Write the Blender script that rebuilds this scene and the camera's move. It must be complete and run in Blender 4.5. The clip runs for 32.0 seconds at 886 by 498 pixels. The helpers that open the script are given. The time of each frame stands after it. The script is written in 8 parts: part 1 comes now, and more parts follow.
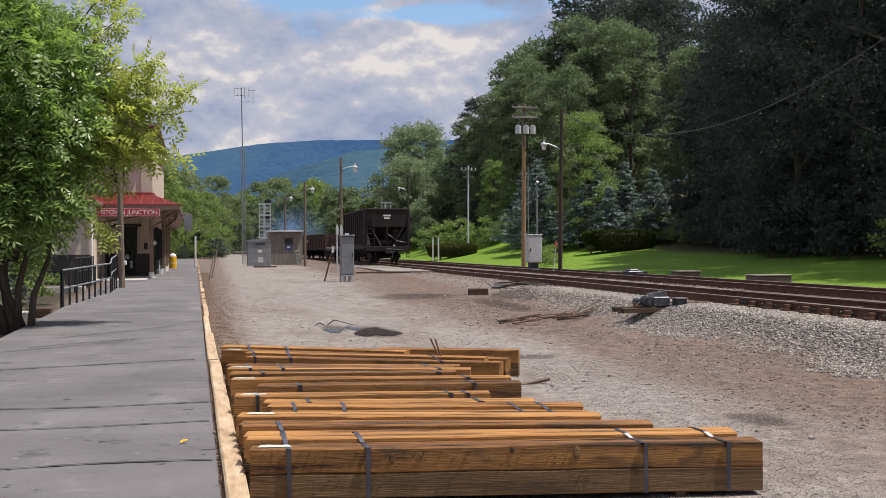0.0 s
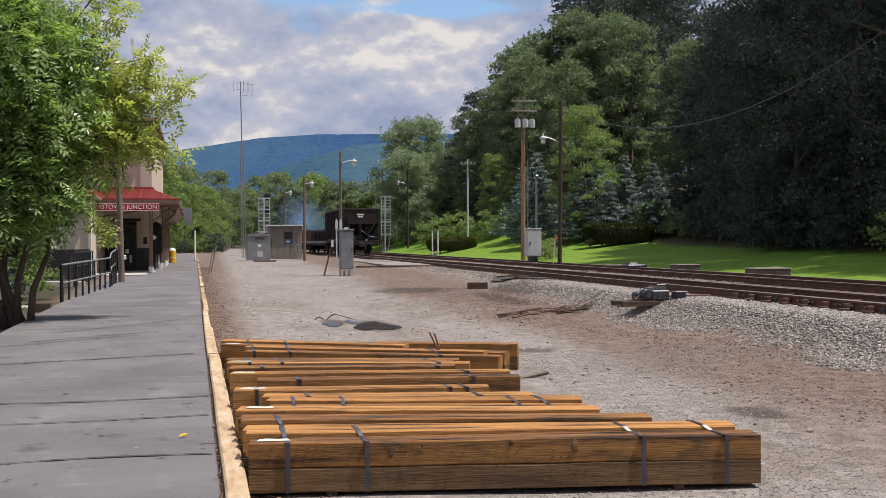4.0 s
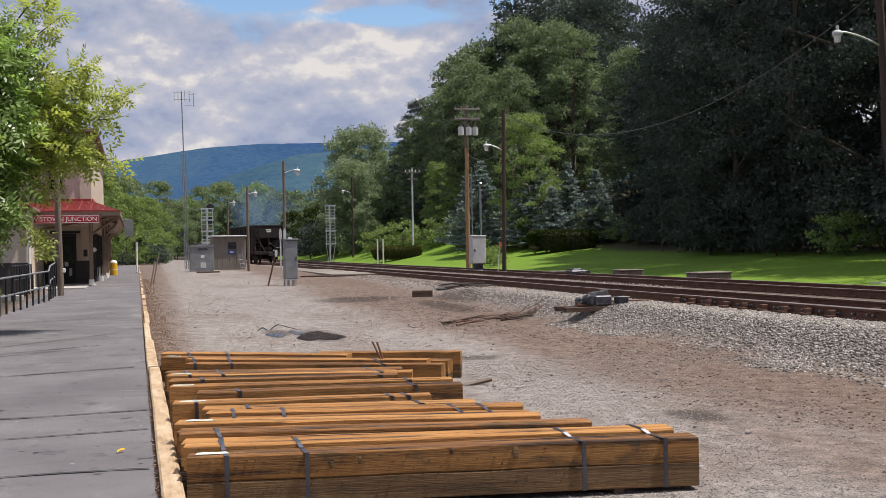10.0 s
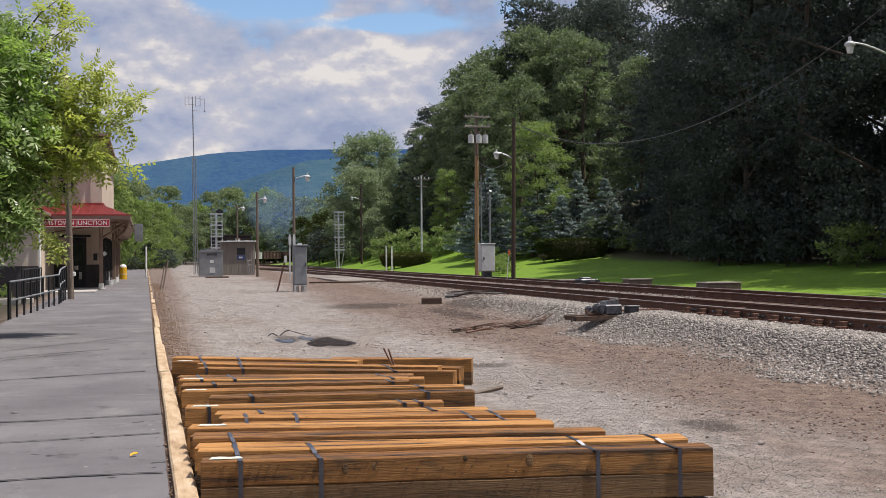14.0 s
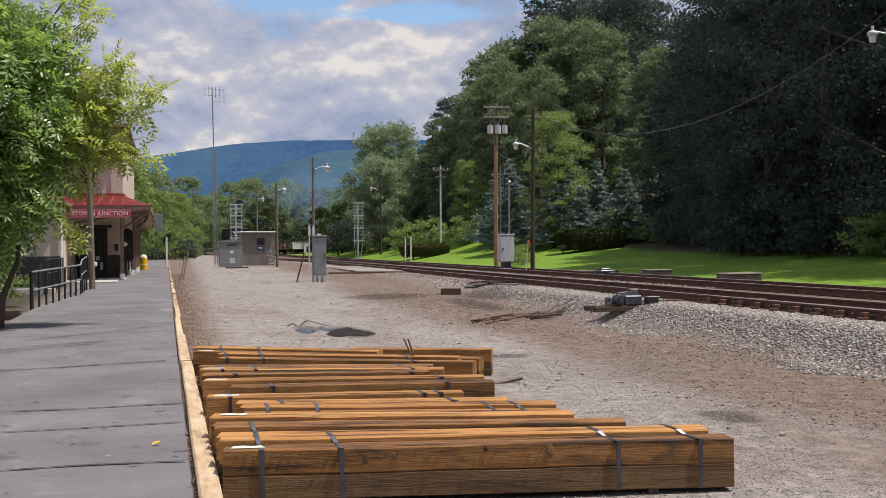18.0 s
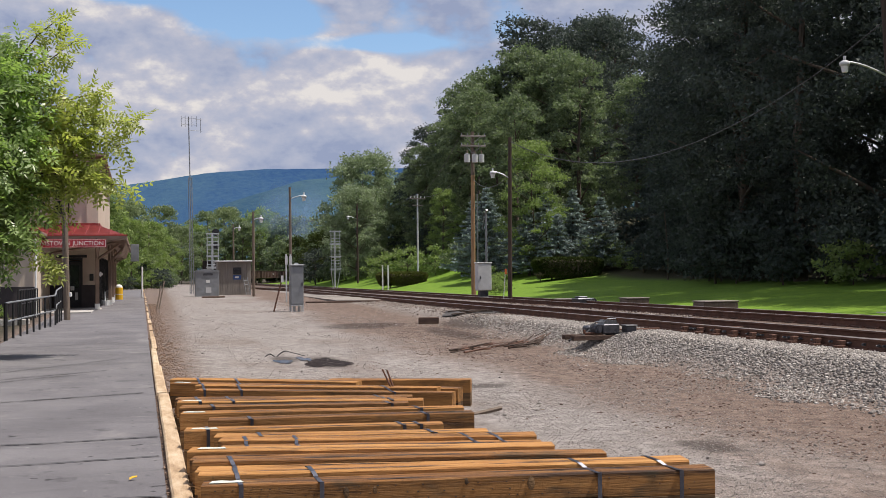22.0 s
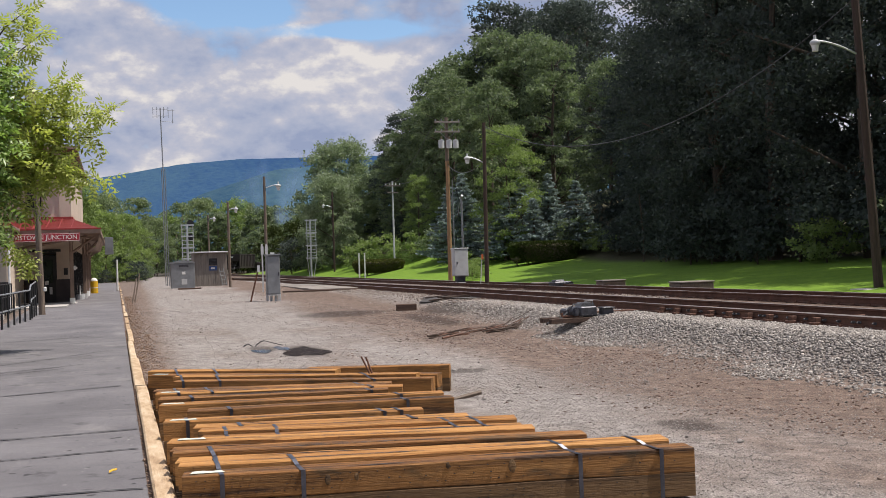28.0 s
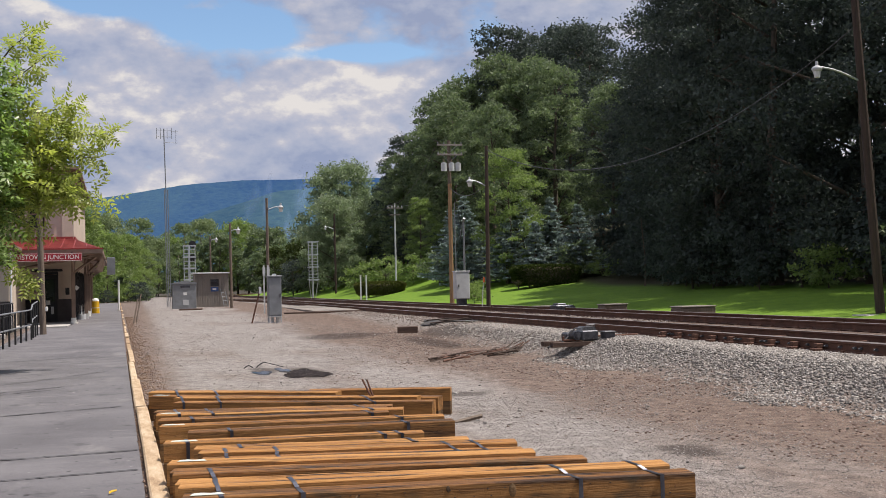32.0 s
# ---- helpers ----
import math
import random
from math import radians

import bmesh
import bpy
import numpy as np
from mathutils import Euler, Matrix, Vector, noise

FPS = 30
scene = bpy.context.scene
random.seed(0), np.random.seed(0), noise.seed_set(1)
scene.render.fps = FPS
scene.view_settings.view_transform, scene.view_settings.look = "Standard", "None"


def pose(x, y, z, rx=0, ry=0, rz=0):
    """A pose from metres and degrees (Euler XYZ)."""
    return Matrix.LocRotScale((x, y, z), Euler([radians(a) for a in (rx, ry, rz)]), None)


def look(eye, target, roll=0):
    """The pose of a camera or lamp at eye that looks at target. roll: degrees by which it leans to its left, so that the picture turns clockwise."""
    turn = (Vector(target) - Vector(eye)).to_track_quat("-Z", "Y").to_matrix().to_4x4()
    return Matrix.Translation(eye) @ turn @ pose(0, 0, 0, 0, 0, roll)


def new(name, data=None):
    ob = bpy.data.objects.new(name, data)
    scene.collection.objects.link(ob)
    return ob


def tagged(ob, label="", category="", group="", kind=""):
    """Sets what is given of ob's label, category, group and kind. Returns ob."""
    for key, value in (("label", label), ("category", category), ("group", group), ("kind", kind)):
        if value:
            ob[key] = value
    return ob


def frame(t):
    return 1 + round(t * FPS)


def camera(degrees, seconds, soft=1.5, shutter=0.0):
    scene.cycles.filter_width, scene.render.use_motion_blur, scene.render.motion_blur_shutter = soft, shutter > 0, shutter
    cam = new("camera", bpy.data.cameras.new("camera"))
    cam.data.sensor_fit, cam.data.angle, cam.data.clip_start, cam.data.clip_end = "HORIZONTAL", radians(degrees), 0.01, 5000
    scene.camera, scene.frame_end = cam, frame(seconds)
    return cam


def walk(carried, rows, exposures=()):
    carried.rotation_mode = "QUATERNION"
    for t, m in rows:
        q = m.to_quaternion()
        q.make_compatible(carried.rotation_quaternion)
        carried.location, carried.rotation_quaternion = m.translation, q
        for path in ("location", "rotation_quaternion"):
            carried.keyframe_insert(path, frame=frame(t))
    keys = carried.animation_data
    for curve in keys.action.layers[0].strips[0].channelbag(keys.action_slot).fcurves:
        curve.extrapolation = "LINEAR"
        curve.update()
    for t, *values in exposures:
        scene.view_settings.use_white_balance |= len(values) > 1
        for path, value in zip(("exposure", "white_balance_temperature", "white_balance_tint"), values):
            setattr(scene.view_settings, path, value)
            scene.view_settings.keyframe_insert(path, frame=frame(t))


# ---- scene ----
cam = camera(43.27, 32.0, soft=0.78)
# A hand-held camera that stands on the platform and pans a little
walk(cam, [
    (0.0, pose(0.000, -0.000, 1.800, 89.91, 0.23, -12.55)),
    (0.5, pose(0.005, -0.012, 1.798, 90.02, 0.38, -12.48)),
    (1.0, pose(0.009, -0.008, 1.793, 90.06, 0.40, -12.48)),
    (1.5, pose(0.005, -0.006, 1.794, 89.96, 0.20, -12.49)),
    (2.0, pose(0.005, -0.005, 1.793, 89.91, 0.22, -12.53)),
    (2.5, pose(0.005, -0.005, 1.793, 89.78, 0.22, -12.70)),
    (3.0, pose(0.007, -0.004, 1.798, 89.71, 0.24, -12.61)),
    (3.5, pose(0.009, -0.005, 1.800, 89.65, 0.31, -12.56)),
    (5.5, pose(0.007, -0.012, 1.798, 89.53, 0.37, -12.59)),
    (6.0, pose(0.007, -0.010, 1.799, 89.55, 0.21, -12.61)),
    (6.5, pose(0.009, -0.009, 1.801, 89.57, 0.42, -12.73)),
    (7.0, pose(0.012, 0.006, 1.799, 89.69, 0.63, -12.79)),
    (7.5, pose(0.016, 0.022, 1.799, 89.74, 0.80, -14.35)),
    (8.0, pose(0.022, 0.042, 1.800, 89.95, 1.32, -16.93)),
    (8.5, pose(0.004, 0.043, 1.791, 90.07, 1.89, -20.97)),
    (9.0, pose(0.018, 0.001, 1.787, 89.51, 1.45, -21.26)),
    (9.5, pose(0.052, -0.021, 1.790, 89.53, 1.11, -16.92)),
    (10.0, pose(0.064, -0.016, 1.802, 89.98, 1.09, -15.34)),
    (10.5, pose(0.045, -0.010, 1.795, 90.33, 0.95, -15.13)),
    (11.0, pose(0.018, -0.006, 1.796, 90.41, 0.12, -14.94)),
    (11.5, pose(0.013, -0.002, 1.793, 90.29, 0.30, -14.66)),
    (12.0, pose(0.021, 0.005, 1.801, 90.25, 0.45, -14.82)),
    (12.5, pose(0.017, 0.001, 1.795, 90.29, 0.77, -15.01)),
    (13.0, pose(0.014, -0.002, 1.798, 90.28, 0.77, -14.94)),
    (13.5, pose(0.011, -0.006, 1.802, 90.26, 0.55, -14.83)),
    (14.0, pose(0.010, -0.001, 1.799, 90.37, 0.52, -14.93)),
    (14.5, pose(0.012, -0.001, 1.804, 90.39, 0.64, -14.98)),
    (16.5, pose(0.006, 0.003, 1.806, 90.47, 0.84, -14.82)),
    (17.0, pose(-0.001, -0.003, 1.796, 90.51, 0.84, -14.70)),
    (17.5, pose(-0.010, -0.009, 1.800, 90.11, 1.09, -14.25)),
    (18.0, pose(-0.003, -0.005, 1.797, 89.90, 0.48, -13.96)),
    (18.5, pose(-0.005, -0.002, 1.801, 89.83, 0.61, -14.81)),
    (19.0, pose(-0.016, -0.017, 1.799, 89.14, 0.75, -15.72)),
    (19.5, pose(-0.010, -0.015, 1.799, 89.24, 0.86, -14.12)),
    (20.0, pose(-0.006, -0.009, 1.796, 89.31, 0.89, -14.09)),
    (20.5, pose(-0.013, -0.012, 1.800, 89.33, 1.49, -14.33)),
    (21.0, pose(-0.025, -0.018, 1.787, 90.22, 0.22, -15.80)),
    (21.5, pose(-0.024, -0.004, 1.809, 89.78, 1.75, -15.00)),
    (22.0, pose(-0.022, 0.008, 1.824, 91.33, 0.70, -15.14)),
    (22.5, pose(-0.021, 0.009, 1.814, 91.36, 1.33, -15.05)),
    (23.0, pose(-0.025, 0.009, 1.816, 91.18, 1.70, -15.12)),
    (23.5, pose(-0.030, 0.010, 1.823, 91.31, 1.41, -15.28)),
    (24.0, pose(-0.034, 0.010, 1.820, 91.18, 1.65, -15.09)),
    (24.5, pose(-0.029, 0.013, 1.823, 91.14, 2.17, -14.79)),
    (26.5, pose(-0.021, 0.021, 1.813, 91.19, 2.34, -14.50)),
    (27.0, pose(-0.024, 0.020, 1.815, 91.07, 2.50, -14.33)),
    (27.5, pose(-0.021, 0.014, 1.815, 90.88, 2.14, -15.44)),
    (28.0, pose(-0.023, 0.017, 1.813, 90.61, 1.92, -16.34)),
    (28.5, pose(-0.021, 0.022, 1.810, 90.50, 1.72, -16.94)),
    (29.0, pose(-0.032, 0.015, 1.812, 90.50, 1.57, -17.52)),
    (29.5, pose(-0.033, 0.018, 1.812, 90.49, 1.26, -16.77)),
    (30.0, pose(-0.035, 0.014, 1.817, 90.90, 1.67, -15.73)),
    (30.5, pose(-0.031, 0.013, 1.826, 91.78, 1.80, -15.30)),
    (31.0, pose(-0.031, 0.007, 1.817, 91.83, 1.70, -15.61)),
    (31.5, pose(-0.030, 0.005, 1.815, 91.77, 1.55, -16.12)),
    (32.0, pose(-0.030, -0.001, 1.818, 91.77, 1.49, -16.26)),
])

# ---- world and light ----
SUN_AZ, SUN_EL = 106.0, 66.0   # degrees right of +y, and above the horizon


def make_world():
    w = bpy.data.worlds.new("sky")
    scene.world = w
    w.use_nodes = True
    nt = w.node_tree
    nt.nodes.clear()
    N, L = nt.nodes.new, nt.links.new

    def math(op, a, b=None, c=None):
        n = N("ShaderNodeMath")
        n.operation = op
        for i, v in enumerate((a, b, c)):
            if v is None:
                continue
            if isinstance(v, (int, float)):
                n.inputs[i].default_value = v
            else:
                L(v, n.inputs[i])
        return n.outputs[0]

    out, bg = N("ShaderNodeOutputWorld"), N("ShaderNodeBackground")
    sky = N("ShaderNodeTexSky")
    sky.sky_type, sky.sun_disc = "NISHITA", False
    sky.sun_elevation, sky.sun_rotation = radians(SUN_EL), radians(SUN_AZ)
    sky.air_density, sky.dust_density, sky.ozone_density = 1.0, 0.0, 3.0
    sk = N("ShaderNodeVectorMath")
    sk.operation = "SCALE"
    sk.inputs["Scale"].default_value = 0.145
    L(sky.outputs[0], sk.inputs[0])
    tc = N("ShaderNodeTexCoord")
    sep = N("ShaderNodeSeparateXYZ")
    L(tc.outputs["Generated"], sep.inputs[0])
    x, y, z = sep.outputs
    # heaped clouds, a little wider than high
    comb = N("ShaderNodeCombineXYZ")
    L(x, comb.inputs[0])
    L(y, comb.inputs[1])
    L(math("MULTIPLY", z, 1.7), comb.inputs[2])

    def fbm(scale, detail, rough, shift):
        m = N("ShaderNodeMapping")
        m.inputs["Location"].default_value = shift
        m.inputs["Scale"].default_value = (1.0, 1.0, 1.0)
        L(comb.outputs[0], m.inputs[0])
        n = N("ShaderNodeTexNoise")
        n.inputs["Scale"].default_value, n.inputs["Detail"].default_value = scale, detail
        n.inputs["Roughness"].default_value = rough
        L(m.outputs[0], n.inputs["Vector"])
        return n.outputs["Fac"]

    def ramp(fac, *stops):
        r = N("ShaderNodeValToRGB")
        e = r.color_ramp.elements
        while len(e) < len(stops):
            e.new(0.5)
        for el, (p, c) in zip(e, stops):
            el.position = p
            el.color = (c, c, c, 1) if isinstance(c, float) else (*c, 1)
        L(fac, r.inputs[0])
        return r.outputs[0]

    big = fbm(6.0, 6, 0.5, (2.3, 0.7, 0))
    above = fbm(6.0, 6, 0.5, (2.3, 0.7, 0.035))
    fine = fbm(15.0, 12, 0.56, (5.1, 1.9, 0))
    fabove = fbm(15.0, 12, 0.56, (5.1, 1.9, 0.016))
    # a rift of blue sky high up ahead, a thinner one beside it
    az = math("ARCTAN2", x, y)

    def spot(a0, z0, wa, wz):
        q = math("POWER", math("MULTIPLY", math("SUBTRACT", az, a0), 1.0 / wa), 2.0)
        q = math("ADD", q, math("POWER", math("MULTIPLY", math("SUBTRACT", z, z0), 1.0 / wz), 2.0))
        return math("EXPONENT", math("MULTIPLY", q, -1.0))

    rift = math("MAXIMUM", math("MAXIMUM", spot(0.105, 0.224, 0.06, 0.02), spot(-0.005, 0.25, 0.075, 0.02)), math("MULTIPLY", math("MAXIMUM", spot(0.2, 0.204, 0.07, 0.007), spot(0.3, 0.30, 0.3, 0.03)), 0.8))
    both = math("ADD", math("MULTIPLY", big, 0.55), math("MULTIPLY", fine, 0.45))
    cover = math("SUBTRACT", math("ADD", both, 0.085), math("MULTIPLY", rift, 0.32))
    mask = ramp(cover, (0.42, 0.0), (0.53, 1.0))
    puff = math("MAXIMUM", spot(0.07, 0.118, 0.035, 0.028), math("MULTIPLY", spot(0.235, 0.165, 0.09, 0.02), 0.9))
    # tops of the heaps are lit, undersides blue-grey
    relief = math("ADD", math("MULTIPLY", math("SUBTRACT", big, above), 0.9), math("MULTIPLY", math("SUBTRACT", fine, fabove), 1.1))
    lit = math("ADD", math("ADD", math("MULTIPLY", big, 0.6), 0.2), math("ADD", relief, math("MULTIPLY", puff, 0.2)))
    tone = ramp(lit, (0.33, (0.31, 0.36, 0.52)), (0.45, (0.395, 0.435, 0.57)), (0.55, (0.455, 0.48, 0.595)), (0.64, (0.54, 0.54, 0.62)), (0.76, (0.78, 0.74, 0.72)))
    # clouds shine more towards the sun
    dot = N("ShaderNodeVectorMath")
    dot.operation = "DOT_PRODUCT"
    sa, se = radians(SUN_AZ), radians(SUN_EL)
    dot.inputs[1].default_value = (np.sin(sa) * np.cos(se), np.cos(sa) * np.cos(se), np.sin(se))
    L(tc.outputs["Generated"], dot.inputs[0])
    near = math("MULTIPLY_ADD", math("POWER", math("MAXIMUM", dot.outputs["Value"], 0.0), 6.0), 0.6, 1.0)
    glow = N("ShaderNodeVectorMath")
    glow.operation = "SCALE"
    L(tone, glow.inputs[0])
    L(near, glow.inputs["Scale"])
    tone = glow.outputs[0]
    mix = N("ShaderNodeMixRGB")
    L(mask, mix.inputs[0])
    L(sk.outputs[0], mix.inputs[1])
    L(tone, mix.inputs[2])
    L(mix.outputs[0], bg.inputs[0])
    bg.inputs[1].default_value = 1.0
    L(bg.outputs[0], out.inputs[0])


def make_sun():
    d = bpy.data.lights.new("sun", "SUN")
    d.energy, d.angle, d.color = 5.4, radians(0.55), (1.0, 0.925, 0.855)
    ob = new("sun", d)
    a, e = radians(SUN_AZ), radians(SUN_EL)
    ob.matrix_world = look((0, 0, 60), (-math.sin(a) * math.cos(e), -math.cos(a) * math.cos(e), 60 - math.sin(e)))


make_world()
make_sun()
scene.view_settings.exposure = 0.0


# ---- materials ----
def surf(name, stops, scale=2.0, rough=0.8, metal=0.0, bump=0.2, fine=60.0, spread=0.35, stretch=(1, 1, 1), per="", spec=0.4):
    """Colour from two scales of noise through the stops (position, colour), with fine relief; per: object or island variation."""
    m = bpy.data.materials.new(name)
    m.use_nodes = True
    nt = m.node_tree
    N, L = nt.nodes.new, nt.links.new
    b = nt.nodes["Principled BSDF"]
    b.inputs["Roughness"].default_value, b.inputs["Metallic"].default_value = rough, metal
    b.inputs["Specular IOR Level"].default_value = spec
    tc, mp = N("ShaderNodeTexCoord"), N("ShaderNodeMapping")
    mp.inputs["Scale"].default_value = stretch
    src = tc.outputs["Object"]
    rnd = None
    if per:
        info = N("ShaderNodeObjectInfo") if per == "object" else N("ShaderNodeNewGeometry")
        rnd = info.outputs["Random" if per == "object" else "Random Per Island"]
        add = N("ShaderNodeVectorMath")
        mul = N("ShaderNodeMath")
        mul.operation, mul.inputs[1].default_value = "MULTIPLY", 37.0
        L(rnd, mul.inputs[0])
        L(src, add.inputs[0])
        L(mul.outputs[0], add.inputs[1])
        src = add.outputs[0]
    L(src, mp.inputs[0])
    big, small = N("ShaderNodeTexNoise"), N("ShaderNodeTexNoise")
    for n, s in ((big, scale), (small, fine)):
        n.inputs["Scale"].default_value, n.inputs["Detail"].default_value, n.inputs["Roughness"].default_value = s, 5, 0.62
        L(mp.outputs[0], n.inputs["Vector"])
    mix = N("ShaderNodeMath")
    mix.operation = "MULTIPLY_ADD"
    mix.inputs[1].default_value = 1 - spread
    L(big.outputs["Fac"], mix.inputs[0])
    sm = N("ShaderNodeMath")
    sm.operation, sm.inputs[1].default_value = "MULTIPLY", spread
    L(small.outputs["Fac"], sm.inputs[0])
    L(sm.outputs[0], mix.inputs[2])
    fac = mix.outputs[0]
    if rnd is not None:
        ad = N("ShaderNodeMath")
        ad.operation, ad.inputs[1].default_value, ad.inputs[2].default_value = "MULTIPLY_ADD", 0.22, -0.11
        L(rnd, ad.inputs[0])
        a2 = N("ShaderNodeMath")
        L(ad.outputs[0], a2.inputs[0])
        L(fac, a2.inputs[1])
        fac = a2.outputs[0]
    r = N("ShaderNodeValToRGB")
    e = r.color_ramp.elements
    while len(e) < len(stops):
        e.new(0.5)
    for el, (p, c) in zip(e, stops):
        el.position, el.color = p, (*c, 1)
    L(fac, r.inputs[0])
    L(r.outputs[0], b.inputs["Base Color"])
    if bump:
        bp = N("ShaderNodeBump")
        bp.inputs["Strength"].default_value, bp.inputs["Distance"].default_value = bump, 0.02
        L(small.outputs["Fac"], bp.inputs["Height"])
        L(bp.outputs[0], b.inputs["Normal"])
    return m


def two(c, d=0.3, at=(0.36, 0.64)):
    """Two stops round a colour, d apart in lightness."""
    return [(at[0], tuple(v * (1 - d) for v in c)), (at[1], tuple(min(1, v * (1 + d)) for v in c))]


def leafy(name, dark, light, trans=0.45, rough=0.55, tint=(1.25, 1.35, 0.72), spec=0.14):
    m = bpy.data.materials.new(name)
    m.use_nodes = True
    nt = m.node_tree
    N, L = nt.nodes.new, nt.links.new
    b, out = nt.nodes["Principled BSDF"], nt.nodes["Material Output"]
    b.inputs["Roughness"].default_value = rough
    b.inputs["Specular IOR Level"].default_value = spec
    geo, tc, n = N("ShaderNodeNewGeometry"), N("ShaderNodeTexCoord"), N("ShaderNodeTexNoise")
    n.inputs["Scale"].default_value, n.inputs["Detail"].default_value = 0.5, 3
    L(tc.outputs["Object"], n.inputs["Vector"])
    mx = N("ShaderNodeMath")
    mx.operation, mx.inputs[1].default_value = "MULTIPLY_ADD", 0.36
    L(geo.outputs["Random Per Island"], mx.inputs[0])
    ml = N("ShaderNodeMath")
    ml.operation, ml.inputs[1].default_value = "MULTIPLY", 0.74
    L(n.outputs["Fac"], ml.inputs[0])
    L(ml.outputs[0], mx.inputs[2])
    r = N("ShaderNodeValToRGB")
    e = r.color_ramp.elements
    e[0].position, e[0].color = 0.2, (*dark, 1)
    e[1].position, e[1].color = 0.9, (*light, 1)
    L(mx.outputs[0], r.inputs[0])
    L(r.outputs[0], b.inputs["Base Color"])
    t, ms = N("ShaderNodeBsdfTranslucent"), N("ShaderNodeMixShader")
    bright = N("ShaderNodeMixRGB")
    bright.blend_type, bright.inputs[0].default_value = "MULTIPLY", 1.0
    bright.inputs[2].default_value = (*tint, 1)
    L(r.outputs[0], bright.inputs[1])
    L(bright.outputs[0], t.inputs[0])
    ms.inputs[0].default_value = trans
    L(b.outputs[0], ms.inputs[1])
    L(t.outputs[0], ms.inputs[2])
    L(ms.outputs[0], out.inputs[0])
    return m


def blots(m, *specs):
    """Lays stains with a shape of their own over a material's colour: (scale, from, to, colour, amount, roughness, stretch)."""
    nt = m.node_tree
    N, L = nt.nodes.new, nt.links.new
    b = nt.nodes["Principled BSDF"]
    col = b.inputs["Base Color"].links[0].from_socket
    tc, info, off, src = N("ShaderNodeTexCoord"), N("ShaderNodeObjectInfo"), N("ShaderNodeMath"), N("ShaderNodeVectorMath")
    off.operation, off.inputs[1].default_value = "MULTIPLY", 53.0
    L(info.outputs["Random"], off.inputs[0])
    L(tc.outputs["Object"], src.inputs[0])
    L(off.outputs[0], src.inputs[1])
    for scale, lo, hi, tint, amount, rough, stretch in specs:
        mp, n, r, mx = N("ShaderNodeMapping"), N("ShaderNodeTexNoise"), N("ShaderNodeValToRGB"), N("ShaderNodeMixRGB")
        mp.inputs["Scale"].default_value = stretch
        L(src.outputs[0], mp.inputs[0])
        L(mp.outputs[0], n.inputs["Vector"])
        n.inputs["Scale"].default_value, n.inputs["Detail"].default_value, n.inputs["Roughness"].default_value = scale, 7, rough
        e = r.color_ramp.elements
        e[0].position, e[0].color, e[1].position, e[1].color = lo, (0, 0, 0, 1), hi, (amount, amount, amount, 1)
        L(n.outputs["Fac"], r.inputs[0])
        L(r.outputs[0], mx.inputs[0])
        L(col, mx.inputs[1])
        mx.inputs[2].default_value = (*tint, 1)
        col = mx.outputs[0]
    L(col, b.inputs["Base Color"])
    return m


def asphalt():
    """Grey asphalt, worn and patched: broad tone, streaks along the platform, stains and pale scuffs."""
    m = surf("asphalt", [(0.30, (0.082, 0.076, 0.081)), (0.5, (0.142, 0.134, 0.139)), (0.70, (0.22, 0.209, 0.210))], scale=0.6, rough=0.9, bump=0.45, fine=120, spread=0.5)
    return blots(m, (2.3, 0.60, 0.66, (0.045, 0.042, 0.044), 0.55, 0.65, (1, 1, 1)), (1.1, 0.57, 0.70, (0.26, 0.245, 0.235), 0.6, 0.7, (1, 0.5, 1)),
                 (0.8, 0.54, 0.66, (0.10, 0.094, 0.098), 0.7, 0.7, (0.35, 1.6, 1)), (1.6, 0.58, 0.66, (0.23, 0.22, 0.215), 0.6, 0.75, (0.3, 2.2, 1)),
                 (7.0, 0.68, 0.72, (0.03, 0.028, 0.03), 0.9, 0.5, (1, 1, 1)), (9.0, 0.70, 0.74, (0.36, 0.35, 0.33), 0.8, 0.5, (1, 1, 1)))


def timber(name, stops, pale=0.45, stain=0.7):
    """Sawn tie wood: long grain, dark and pale streaks, and greenish-black stains."""
    m = surf(name, stops, scale=2.0, rough=0.8, bump=0.6, fine=18.0, spread=0.34, stretch=(0.3, 5.0, 5.0), per="object")
    return blots(m, (5.0, 0.56, 0.68, (0.66, 0.37, 0.13), pale, 0.6, (0.14, 5, 5)), (6.0, 0.60, 0.66, (0.10, 0.042, 0.016), 0.5, 0.65, (0.12, 7, 7)),
                 (2.2, 0.57, 0.70, (0.035, 0.032, 0.018), stain, 0.6, (0.8, 2.2, 2.2)), (24, 0.66, 0.72, (0.05, 0.03, 0.015), 0.5, 0.5, (0.5, 1, 1)))


